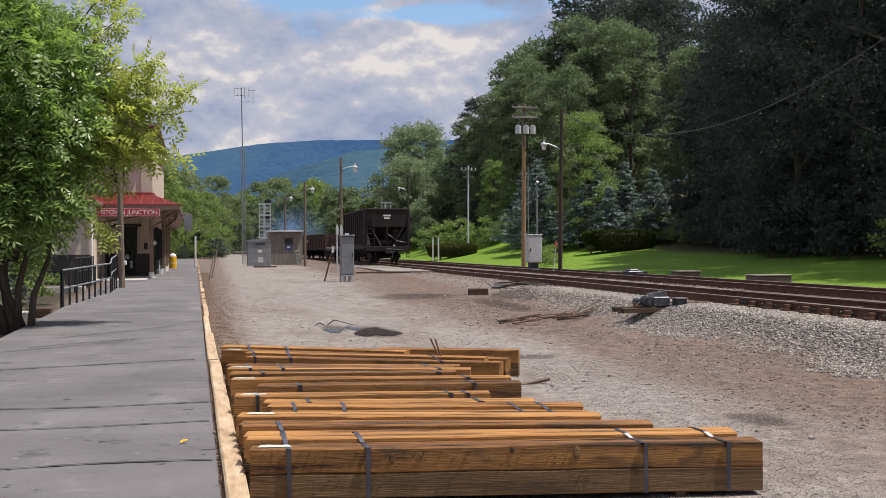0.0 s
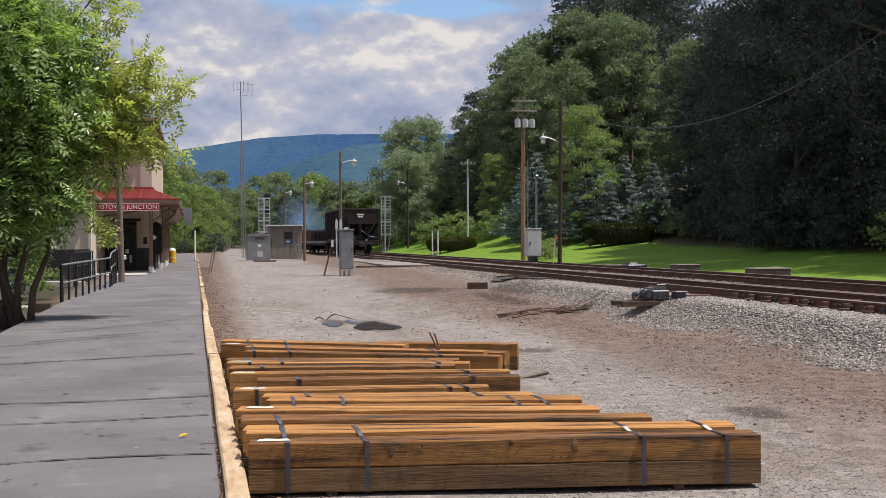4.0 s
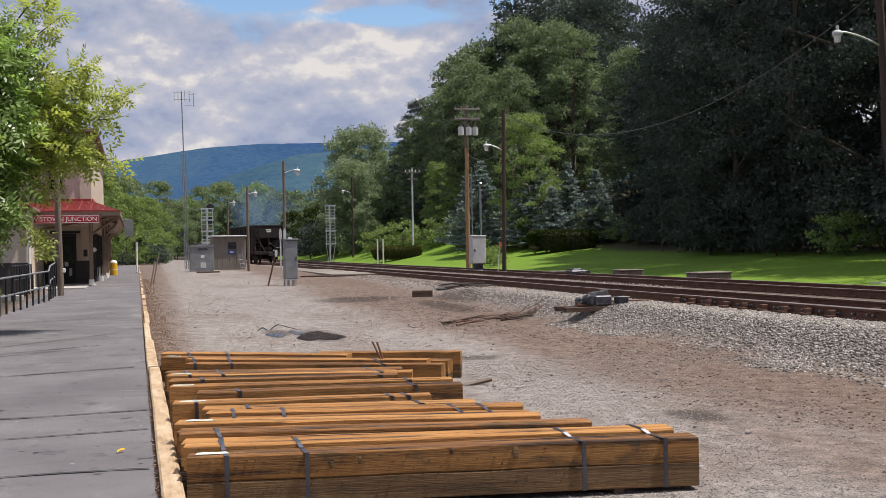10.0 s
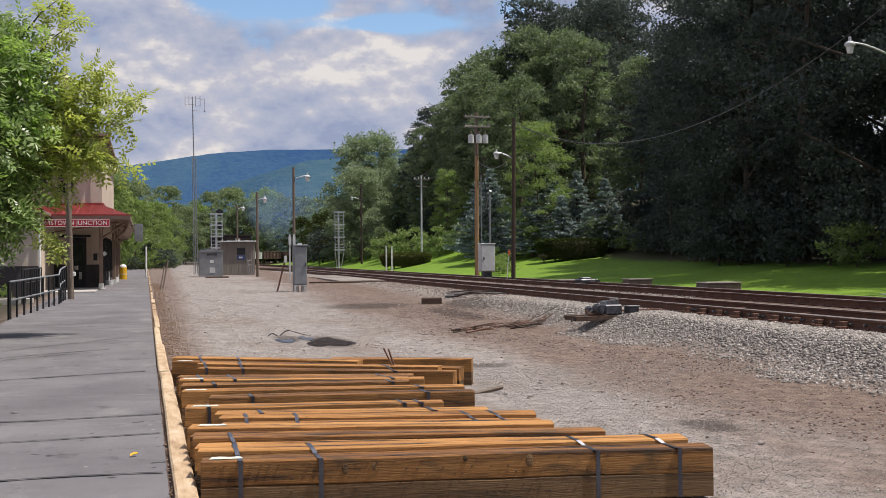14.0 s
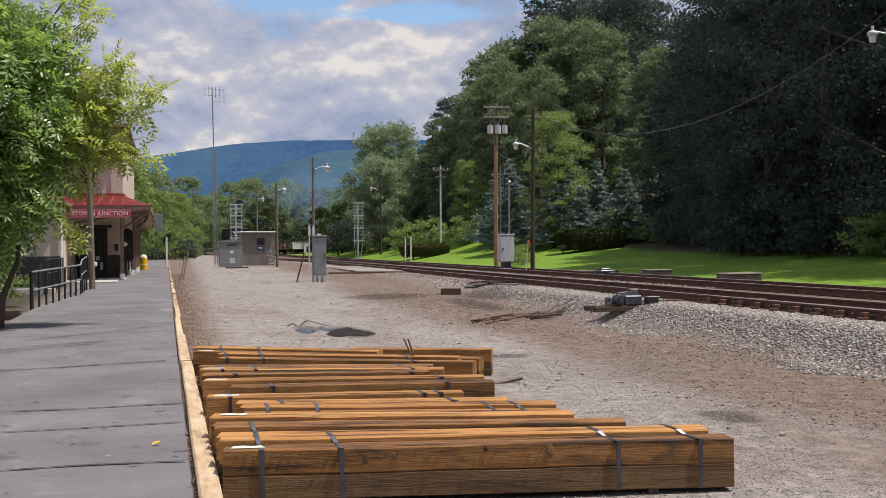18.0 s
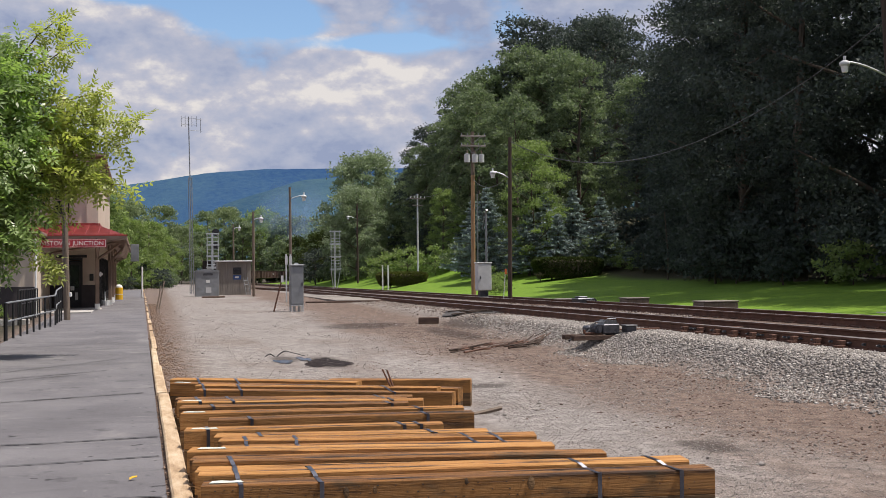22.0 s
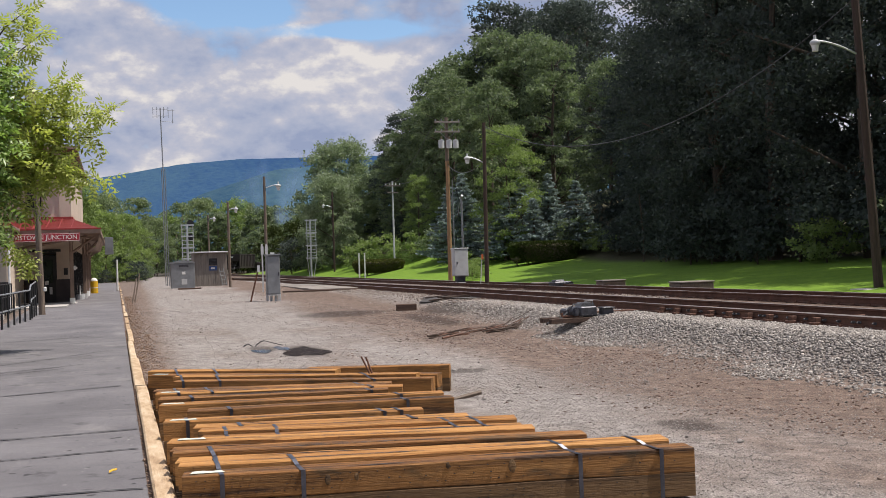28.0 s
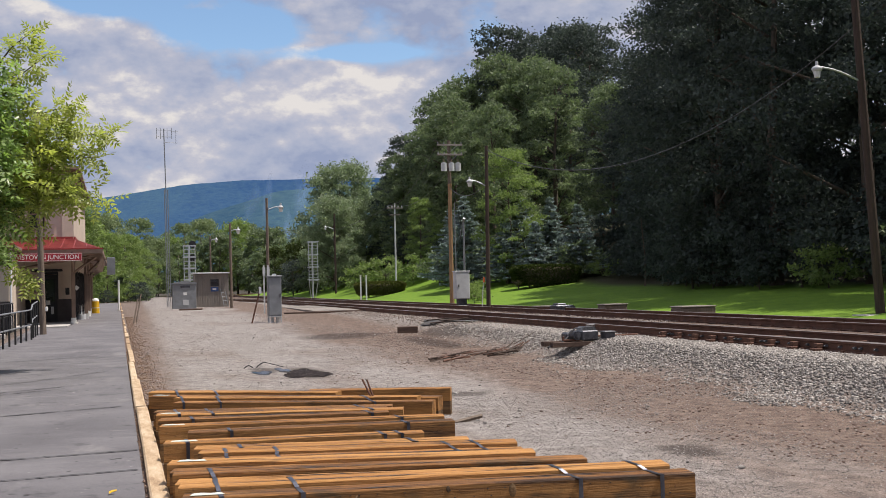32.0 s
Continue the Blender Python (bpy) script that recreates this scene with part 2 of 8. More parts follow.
M = dict(
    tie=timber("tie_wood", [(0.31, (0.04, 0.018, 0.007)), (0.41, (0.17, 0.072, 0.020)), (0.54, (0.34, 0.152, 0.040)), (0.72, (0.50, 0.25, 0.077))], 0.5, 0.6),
    # Side and end faces: own wood tone, set for how light falls on them.
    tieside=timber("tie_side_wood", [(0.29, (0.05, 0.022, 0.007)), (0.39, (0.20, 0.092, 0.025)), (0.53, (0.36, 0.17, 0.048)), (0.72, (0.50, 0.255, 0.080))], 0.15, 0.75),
    # Lower ties: darker copy whose colour holds the upper ties' shade; also knots.
    tielow=timber("shaded_tie_and_knot_wood", [(0.30, (0.018, 0.011, 0.006)), (0.43, (0.075, 0.042, 0.018)), (0.58, (0.155, 0.088, 0.037)), (0.74, (0.25, 0.15, 0.066))], 0.1, 0.8),
    kerb=surf("kerb_wood", [(0.3, (0.20, 0.12, 0.065)), (0.5, (0.47, 0.33, 0.20)), (0.7, (0.66, 0.53, 0.37))], scale=3.0, rough=0.85, bump=0.6, fine=40, stretch=(4, 0.8, 4), per="object"),
    asphalt=asphalt(),
    seam=surf("seam_tar", two((0.045, 0.043, 0.045)), scale=6, rough=0.8),
    rail=surf("rusty_rail", [(0.3, (0.06, 0.028, 0.018)), (0.55, (0.13, 0.062, 0.04)), (0.75, (0.21, 0.10, 0.06))], scale=3, rough=0.8, bump=0.3, fine=50),
    railtop=surf("worn_rail_head", two((0.42, 0.36, 0.32), 0.2), scale=3, rough=0.38, metal=0.7, bump=0.05),
    oldtie=surf("old_sleeper", [(0.3, (0.05, 0.032, 0.024)), (0.6, (0.12, 0.075, 0.055)), (0.8, (0.2, 0.13, 0.1))], scale=2.5, rough=0.9, bump=0.6, fine=30, stretch=(0.5, 4, 4), per="object"),
    oldstone=surf("brown_ballast_stone", [(0.28, (0.075, 0.056, 0.046)), (0.5, (0.23, 0.185, 0.155)), (0.72, (0.44, 0.385, 0.34))], scale=1.5, rough=0.9, bump=0.3, fine=50, per="island"),
    ruststone=surf("rusty_ballast_stone", [(0.28, (0.04, 0.028, 0.022)), (0.5, (0.12, 0.082, 0.063)), (0.72, (0.25, 0.19, 0.155))], scale=1.5, rough=0.9, bump=0.3, fine=50, per="island"),
    stone=surf("ballast_stone", [(0.28, (0.07, 0.06, 0.053)), (0.5, (0.24, 0.215, 0.192)), (0.70, (0.52, 0.48, 0.43))], scale=1.5, rough=0.9, bump=0.3, fine=50, per="island"),
    grey=surf("galvanised_grey", two((0.25, 0.262, 0.275), 0.18), scale=3, rough=0.5, metal=0.35, bump=0.06),
    greylight=surf("pale_grey_paint", two((0.56, 0.57, 0.57), 0.12), scale=2, rough=0.55, bump=0.06),
    silver=surf("weathered_aluminium", two((0.52, 0.54, 0.56), 0.12), scale=4, rough=0.45, metal=0.5, bump=0.05),
    shed=surf("shed_siding", two((0.235, 0.21, 0.185), 0.16), scale=1.5, rough=0.8, bump=0.2, stretch=(3, 3, 0.6)),
    white=surf("white_paint", two((0.74, 0.74, 0.72), 0.1), scale=3, rough=0.6, bump=0.1),
    black=surf("black_paint", two((0.02, 0.02, 0.022), 0.3), scale=4, rough=0.5, bump=0.05),
    darkmetal=surf("dark_greasy_metal", two((0.085, 0.085, 0.095), 0.5), scale=6, rough=0.45, metal=0.5, bump=0.2),
    greasy=surf("worn_greasy_steel", [(0.3, (0.05, 0.05, 0.052)), (0.55, (0.16, 0.16, 0.165)), (0.75, (0.34, 0.34, 0.35))], scale=5, rough=0.55, metal=0.5, bump=0.25, fine=40),
    plank=surf("grey_planks", two((0.22, 0.195, 0.172), 0.3), scale=3, rough=0.9, bump=0.5, fine=30, stretch=(0.6, 3, 3), per="object"),
    pole=surf("weathered_pole", [(0.3, (0.10, 0.075, 0.055)), (0.6, (0.21, 0.165, 0.13)), (0.8, (0.3, 0.25, 0.2))], scale=3, rough=0.9, bump=0.5, fine=25, stretch=(6, 6, 0.4)),
    poletan=surf("tan_pole", [(0.3, (0.24, 0.14, 0.07)), (0.6, (0.42, 0.26, 0.14)), (0.8, (0.52, 0.36, 0.22))], scale=3, rough=0.9, bump=0.5, fine=25, stretch=(6, 6, 0.4)),
    poledark=surf("dark_pole", [(0.3, (0.036, 0.026, 0.021)), (0.7, (0.09, 0.060, 0.044))], scale=3, rough=0.9, bump=0.5, fine=25, stretch=(6, 6, 0.4)),
    cream=surf("cream_stucco", two((0.56, 0.47, 0.38), 0.1), scale=1.2, rough=0.9, bump=0.25, fine=80),
    base=surf("dark_wainscot", two((0.06, 0.05, 0.05), 0.3), scale=2, rough=0.8, bump=0.2),
    redroof=surf("red_metal_roof", two((0.30, 0.045, 0.04), 0.2), scale=1.5, rough=0.5, bump=0.1),
    redsign=surf("red_signboard", two((0.36, 0.022, 0.035), 0.12), scale=2, rough=0.5, bump=0.03),
    fascia=surf("brown_fascia", two((0.24, 0.17, 0.13), 0.2), scale=2, rough=0.7, bump=0.1),
    slate=surf("grey_slate_roof", two((0.17, 0.17, 0.18), 0.25), scale=2, rough=0.8, bump=0.3),
    glass=surf("dark_window_glass", two((0.02, 0.024, 0.028), 0.2), scale=1, rough=0.08, bump=0.0, spec=0.8),
    yellow=surf("yellow_paint", two((0.72, 0.42, 0.02), 0.1), scale=3, rough=0.5, bump=0.05),
    orange=surf("orange_plastic", two((0.62, 0.14, 0.05), 0.15), scale=3, rough=0.5),
    blue=surf("blue_paint", two((0.05, 0.10, 0.26), 0.15), scale=3, rough=0.5),
    concrete=surf("concrete", two((0.42, 0.40, 0.37), 0.2), scale=2, rough=0.9, bump=0.4, fine=60),
    freight=surf("oxide_freight_paint", [(0.3, (0.011, 0.008, 0.008)), (0.55, (0.024, 0.016, 0.016)), (0.75, (0.048, 0.030, 0.028))], scale=1.2, rough=0.75, bump=0.2, stretch=(2, 2, 0.5)),
    gond=surf("brown_gondola_paint", [(0.3, (0.035, 0.017, 0.014)), (0.55, (0.066, 0.033, 0.027)), (0.75, (0.11, 0.06, 0.047))], scale=0.8, rough=0.75, bump=0.2, stretch=(2, 2, 0.5)),
    pale=surf("pale_gondola_paint", two((0.46, 0.46, 0.45), 0.18), scale=0.9, rough=0.7, bump=0.15, stretch=(2, 2, 0.5)),
    truck=surf("black_running_gear", two((0.03, 0.026, 0.024), 0.35), scale=5, rough=0.8, bump=0.2),
    bark=surf("bark", [(0.3, (0.055, 0.042, 0.032)), (0.7, (0.16, 0.125, 0.095))], scale=5, rough=0.95, bump=0.8, fine=30, stretch=(3, 3, 0.6)),
    strap=surf("steel_strapping", two((0.10, 0.104, 0.125), 0.3), scale=5, rough=0.34, metal=0.85, bump=0.05),
    tag=surf("plastic_tag", two((0.62, 0.66, 0.56), 0.2), scale=9, rough=0.4, bump=0.1),
    water=blots(surf("oily_gravel", two((0.016, 0.012, 0.011), 0.4), scale=9, rough=0.8, bump=0.6, spec=0.1), (9.0, 0.52, 0.60, (0.10, 0.08, 0.075), 0.8, 0.7, (1, 1, 1))),
    pool=surf("puddle_water", two((0.05, 0.048, 0.05), 0.3), scale=3, rough=0.12, bump=0.02, spec=0.5),
    oil=surf("wet_dark_gravel", two((0.085, 0.078, 0.076), 0.35), scale=6, rough=0.85, bump=0.5, spec=0.15),
    leafmould=surf("leaf_litter", [(0.3, (0.09, 0.05, 0.032)), (0.5, (0.21, 0.13, 0.085)), (0.72, (0.46, 0.34, 0.25))], scale=3, rough=0.9, bump=0.2, per="island"),
    clod=surf("dirt_clod", [(0.3, (0.045, 0.028, 0.021)), (0.7, (0.16, 0.105, 0.08))], scale=3, rough=0.95, bump=0.3, per="island"),
    pebble=surf("yard_pebble", [(0.28, (0.115, 0.102, 0.092)), (0.5, (0.235, 0.21, 0.19)), (0.74, (0.46, 0.43, 0.395))], scale=2, rough=0.9, bump=0.2, per="island"),
    leaf_a=leafy("ash_leaf", (0.08, 0.128, 0.042), (0.46, 0.58, 0.245), trans=0.5, rough=0.36, spec=0.6, tint=(1.1, 1.3, 0.6)),
    leaf_y=leafy("yellowing_leaf", (0.20, 0.25, 0.07), (0.58, 0.60, 0.20), trans=0.5, rough=0.4, spec=0.4),
    # Dark blue-grey leaf: the wood's shade and air haze are in its colour.
    leaf_w=leafy("shaded_woodland_leaf", (0.036, 0.047, 0.046), (0.122, 0.146, 0.122), trans=0.3, tint=(1.0, 1.1, 0.9)),
    # Lighter copy of the wood's leaf: side light is put into the colour.
    leaf_m=leafy("lit_woodland_leaf", (0.082, 0.110, 0.074), (0.275, 0.318, 0.190), trans=0.4, tint=(1.05, 1.25, 0.75)),
    leaf_s=leafy("spruce_needle", (0.11, 0.15, 0.16), (0.37, 0.44, 0.45), trans=0.2, rough=0.7),
    leaf_h=leafy("hedge_leaf", (0.014, 0.023, 0.009), (0.075, 0.10, 0.02), trans=0.2),
    # Lit copy of the hedge leaf: sunshine is mixed into this olive.
    leaf_o=leafy("sunlit_hedge_leaf", (0.04, 0.05, 0.016), (0.16, 0.17, 0.045), trans=0.25),
    # Paled leaf: the sun on the lawn trees' near side is in its colour.
    leaf_r=leafy("lit_lawn_tree_leaf", (0.13, 0.165, 0.11), (0.37, 0.425, 0.28), trans=0.42, tint=(1.05, 1.2, 0.8)),
    # Leaf of far trees, lightened in colour to stand for distance haze.
    leaf_f=leafy("hazed_far_leaf", (0.10, 0.135, 0.085), (0.30, 0.345, 0.18), trans=0.42, tint=(1.05, 1.2, 0.8)),
    # Brightest leaf copy, with direct sunlight put into the colour.
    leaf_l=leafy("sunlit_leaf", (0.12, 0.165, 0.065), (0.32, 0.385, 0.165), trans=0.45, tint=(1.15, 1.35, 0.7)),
)


# ---- building helpers ----
def mesh_of(bm, mat, smooth=False):
    me = bpy.data.meshes.new("mesh")
    bm.to_mesh(me)
    bm.free()
    for m in mat if isinstance(mat, (list, tuple)) else (mat,):
        me.materials.append(m)
    if smooth:
        me.polygons.foreach_set("use_smooth", [True] * len(me.polygons))
    return me


def part(name, bm, mat, parent=None, label="", kind="", smooth=False):
    """One mesh object from a bmesh (or from a finished mesh), under a thing or a part."""
    me = bm if isinstance(bm, bpy.types.Mesh) else mesh_of(bm, mat, smooth)
    ob = new(name, me)
    if parent is not None:
        ob.parent = parent
    return tagged(ob, label=label, kind=kind)


def thing(name, label, category, m=None, group="", kind=""):
    ob = new(name)
    ob.empty_display_size = 0.2
    if m is not None:
        ob.matrix_basis = m
    return tagged(ob, label, category, group, kind)


def box(bm, x0, y0, z0, x1, y1, z1, bevel=0.0):
    r = bmesh.ops.create_cube(bm, size=1.0, matrix=Matrix.LocRotScale(((x0 + x1) / 2, (y0 + y1) / 2, (z0 + z1) / 2), None, (abs(x1 - x0), abs(y1 - y0), abs(z1 - z0))))
    if bevel:
        es = list({e for v in r["verts"] for e in v.link_edges})
        bmesh.ops.bevel(bm, geom=es, offset=bevel, segments=1, affect="EDGES")
    return bm


def boxes(*bs, bevel=0.0):
    bm = bmesh.new()
    for b in bs:
        box(bm, *b, bevel=bevel)
    return bm


def rod(bm, a, b, r, r2=None, n=8):
    a, b = Vector(a), Vector(b)
    d = b - a
    m = Matrix.Translation((a + b) / 2) @ d.to_track_quat("Z", "Y").to_matrix().to_4x4()
    bmesh.ops.create_cone(bm, cap_ends=True, segments=n, radius1=r, radius2=r if r2 is None else r2, depth=d.length, matrix=m)
    return bm


def rods(*rs, n=8):
    bm = bmesh.new()
    for q in rs:
        rod(bm, *q, n=n)
    return bm


def ball(bm, c, r, sub=2, scale=(1, 1, 1)):
    bmesh.ops.create_icosphere(bm, subdivisions=sub, radius=r, matrix=Matrix.LocRotScale(c, None, scale))
    return bm


def tube(pts, r, n=6, r2=None):
    """A bent pipe through the points."""
    bm = bmesh.new()
    pts = [Vector(p) for p in pts]
    rings = []
    for i, p in enumerate(pts):
        d = (pts[min(i + 1, len(pts) - 1)] - pts[max(i - 1, 0)]).normalized()
        q = d.to_track_quat("Z", "Y")
        rr = r if r2 is None else r + (r2 - r) * i / (len(pts) - 1)
        rings.append([bm.verts.new(p + q @ Vector((rr * math.cos(2 * math.pi * k / n), rr * math.sin(2 * math.pi * k / n), 0))) for k in range(n)])
    for a, b in zip(rings, rings[1:]):
        for k in range(n):
            bm.faces.new((a[k], a[(k + 1) % n], b[(k + 1) % n], b[k]))
    bm.faces.new(rings[0][::-1])
    bm.faces.new(rings[-1])
    return bm


def prism(outline, h, axis="z", at=0.0):
    """An outline (list of 2D points) pushed out by h along an axis, from at."""
    bm = bmesh.new()
    f = {"z": lambda a, b, c: (a, b, c), "y": lambda a, b, c: (a, c, b), "x": lambda a, b, c: (c, a, b)}[axis]
    lo = [bm.verts.new(f(a, b, at)) for a, b in outline]
    hi = [bm.verts.new(f(a, b, at + h)) for a, b in outline]
    n = len(outline)
    bm.faces.new(lo[::-1])
    bm.faces.new(hi)
    for i in range(n):
        bm.faces.new((lo[i], lo[(i + 1) % n], hi[(i + 1) % n], hi[i]))
    bmesh.ops.recalc_face_normals(bm, faces=bm.faces)
    return bm


def smooth01(a, b, v):
    t = np.clip((np.asarray(v, float) - a) / (b - a), 0, 1)
    return t * t * (3 - 2 * t)


# ---- the lie of the land ----
def plat_z(y):
    """Height of the platform, which climbs gently with the yard."""
    return np.interp(y, [-60, 7, 20, 30, 42, 53, 75, 120, 400], [0.13, 0.17, 0.215, 0.275, 0.375, 0.46, 0.62, 0.70, 0.70])


def track_x(y):
    """Middle of the nearer track."""
    y = np.asarray(y, float)
    a = 11.95 + 0.0155 * y
    u = np.clip(y - 98, 0, 27)
    w = np.clip(y - 125, 0, None)
    a = np.where(y > 98, 11.95 + 0.0155 * 98 + 0.0155 * u - 0.0031 * u * u, a)
    return np.where(y > 125, a - 0.15 * w + 0.0025 * w * w, a)


def main_x(y):
    """Middle of the further track, which stays straight."""
    return 16.3 + 0.0155 * np.asarray(y, float)


RAIL_TOP = 0.70


def ground_z(x, y):
    x, y = np.broadcast_arrays(np.asarray(x, float), np.asarray(y, float))
    lot = plat_z(y) - 0.17 * (1 - smooth01(20, 55, y))
    lot = lot + 0.03 * np.sin(x * 0.9 + y * 0.35) * smooth01(1.2, 3, x) * smooth01(5, 10, y) * (1 - smooth01(40, 70, y))
    # ballast bank under the rails
    tx = 11.95 + 0.0155 * y
    up = smooth01(tx - 3.1, tx - 1.75, x)
    z = lot + (0.50 - lot) * up
    far_side = smooth01(tx + 5.6, tx + 7.0, x)
    lawn = 0.53 + 0.07 * np.clip(x - 19, 0, 13) + 0.16 * np.clip(x - 32, 0, 60) + 0.021 * np.clip(x - 19, 0, 13) ** 2 * smooth01(66, 108, y) + 0.02 * np.sin(x * 0.6) * np.sin(y * 0.23)
    z = z * (1 - far_side) + lawn * far_side
    # beyond the yard the ground is level again
    wide = smooth01(150, 240, y) * (1 - smooth01(36, 60, x))
    z = z * (1 - wide) + 0.42 * wide
    z = np.where((x < 0.17) & (x > -3.3), z - 0.12, z)
    left = smooth01(-4.2, -3.7, x)
    z = z * left + (plat_z(y) - 0.1) * (1 - left)
    return z


def sheet(name, xs, ys, zf, mat, lift=0.0):
    X, Y = np.meshgrid(xs, ys)
    Z = zf(X, Y) + lift
    v = np.stack([X, Y, Z], -1).reshape(-1, 3)
    nx, ny = len(xs), len(ys)
    i = (np.arange(ny - 1)[:, None] * nx + np.arange(nx - 1)[None]).ravel()
    f = np.stack([i, i + 1, i + nx + 1, i + nx], -1)
    me = bpy.data.meshes.new(name)
    me.from_pydata(v.tolist(), [], f.tolist())
    me.polygons.foreach_set("use_smooth", [True] * len(me.polygons))
    me.materials.append(mat)
    return new(name, me)


def ground_material():
    """Grey gravel, brown dirt along the ballast, grass beyond the tracks: told apart by where they lie."""
    m = bpy.data.materials.new("yard_ground")
    m.use_nodes = True
    nt = m.node_tree
    N, L = nt.nodes.new, nt.links.new
    b = nt.nodes["Principled BSDF"]
    b.inputs["Roughness"].default_value, b.inputs["Specular IOR Level"].default_value = 0.92, 0.25
    tc, sep = N("ShaderNodeTexCoord"), N("ShaderNodeSeparateXYZ")
    L(tc.outputs["Object"], sep.inputs[0])

    def mth(op, a, b_=None, c=None):
        n = N("ShaderNodeMath")
        n.operation = op
        for i, v in enumerate((a, b_, c)):
            if v is None:
                continue
            if isinstance(v, (int, float)):
                n.inputs[i].default_value = v
            else:
                L(v, n.inputs[i])
        return n.outputs[0]

    def noise_of(scale, detail=6, rough=0.65, stretch=(1, 1, 1)):
        mp, n = N("ShaderNodeMapping"), N("ShaderNodeTexNoise")
        mp.inputs["Scale"].default_value = stretch
        L(tc.outputs["Object"], mp.inputs[0])
        L(mp.outputs[0], n.inputs["Vector"])
        n.inputs["Scale"].default_value, n.inputs["Detail"].default_value, n.inputs["Roughness"].default_value = scale, detail, rough
        return n.outputs["Fac"]

    def ramp(f, *st):
        r = N("ShaderNodeValToRGB")
        e = r.color_ramp.elements
        while len(e) < len(st):
            e.new(0.5)
        for el, (p, c) in zip(e, st):
            el.position, el.color = p, ((c, c, c, 1) if isinstance(c, float) else (*c, 1))
        L(f, r.inputs[0])
        return r.outputs[0]

    def mix(f, a, c):
        n = N("ShaderNodeMixRGB")
        L(f, n.inputs[0])
        L(a, n.inputs[1])
        L(c, n.inputs[2])
        return n.outputs[0]

    grit, mid, big = noise_of(75, 5, 0.85), noise_of(4.5, 6), noise_of(0.42, 5, 0.6, (1, 0.45, 1))
    speck = noise_of(18, 3, 0.8)
    gravel = ramp(mth("ADD", mth("MULTIPLY", grit, 0.78), mth("MULTIPLY", mid, 0.22)),
                  (0.38, (0.066, 0.058, 0.053)), (0.5, (0.212, 0.189, 0.173)), (0.61, (0.47, 0.425, 0.39)))
    dirt = ramp(mth("ADD", mth("MULTIPLY", grit, 0.68), mth("MULTIPLY", mid, 0.32)),
                (0.38, (0.032, 0.021, 0.016)), (0.5, (0.128, 0.089, 0.069)), (0.62, (0.31, 0.235, 0.19)))
    # dirt lies in a band along the ballast's foot and in worn tracks
    x = mth("MULTIPLY_ADD", sep.outputs[1], -0.0155, sep.outputs[0])
    xb = mth("ADD", x, mth("MULTIPLY", mth("SUBTRACT", big, 0.5), 4.0))
    band = ramp(mth("DIVIDE", xb, 20.0), (0.24, 0.0), (0.315, 0.92), (0.42, 1.0), (0.47, 1.0))
    worn = ramp(big, (0.50, 0.0), (0.60, 0.75))
    side = ramp(mth("DIVIDE", mth("ADD", x, mth("MULTIPLY", mid, 0.5)), 3.0), (0.22, 0.85), (0.42, 0.0))
    base = mix(mth("MAXIMUM", mth("MAXIMUM", band, mth("MULTIPLY", worn, 0.6)), side), gravel, dirt)
    grass = ramp(mth("ADD", mth("MULTIPLY", mid, 0.5), mth("MULTIPLY", noise_of(1.1, 4), 0.5)),
                 (0.3, (0.072, 0.138, 0.012)), (0.55, (0.132, 0.228, 0.018)), (0.75, (0.195, 0.300, 0.035)))
    # crushed stone under and between the rails
    rubble = ramp(mth("ADD", mth("MULTIPLY", speck, 0.6), mth("MULTIPLY", grit, 0.4)), (0.36, (0.06, 0.05, 0.044)), (0.5, (0.21, 0.185, 0.165)), (0.62, (0.42, 0.385, 0.35)))
    stony = ramp(mth("DIVIDE", mth("ADD", x, mth("MULTIPLY", mid, 1.0)), 20.0), (0.465, 0.0), (0.52, 1.0))
    rust = ramp(mth("ADD", mth("MULTIPLY", speck, 0.6), mth("MULTIPLY", grit, 0.4)), (0.36, (0.035, 0.024, 0.019)), (0.5, (0.10, 0.068, 0.052)), (0.62, (0.22, 0.165, 0.13)))
    rusty = ramp(mth("DIVIDE", mth("ADD", x, mth("MULTIPLY", mid, 0.6)), 20.0), (0.575, 0.0), (0.605, 1.0))
    base = mix(stony, base, mix(rusty, rubble, rust))
    isgrass = ramp(mth("DIVIDE", mth("ADD", x, mth("MULTIPLY", mid, 0.25)), 40.0), (0.463, 0.0), (0.468, 1.0))
    litter = ramp(mth("ADD", mth("MULTIPLY", mid, 0.6), mth("MULTIPLY", speck, 0.4)), (0.3, (0.03, 0.026, 0.015)), (0.7, (0.075, 0.07, 0.03)))
    iswood = ramp(mth("DIVIDE", mth("ADD", x, mth("MULTIPLY", mid, 3.0)), 40.0), (0.76, 0.0), (0.82, 1.0))
    col = mix(isgrass, base, mix(iswood, grass, litter))
    faraway = ramp(mth("DIVIDE", sep.outputs[1], 400.0), (0.60, 0.0), (0.66, 1.0))
    # left of the platform: dark soil, its tone deepened for the shade there
    isleft = ramp(mth("MULTIPLY_ADD", sep.outputs[0], 0.05, 0.5), (0.295, 1.0), (0.325, 0.0))
    field = ramp(mid, (0.3, (0.028, 0.024, 0.016)), (0.7, (0.075, 0.062, 0.04)))
    col = mix(mth("MAXIMUM", faraway, isleft), col, field)
    # damp and oily stains with uneven rims
    wob = mth("MULTIPLY", mth("SUBTRACT", noise_of(2.2, 5, 0.7), 0.5), 1.5)

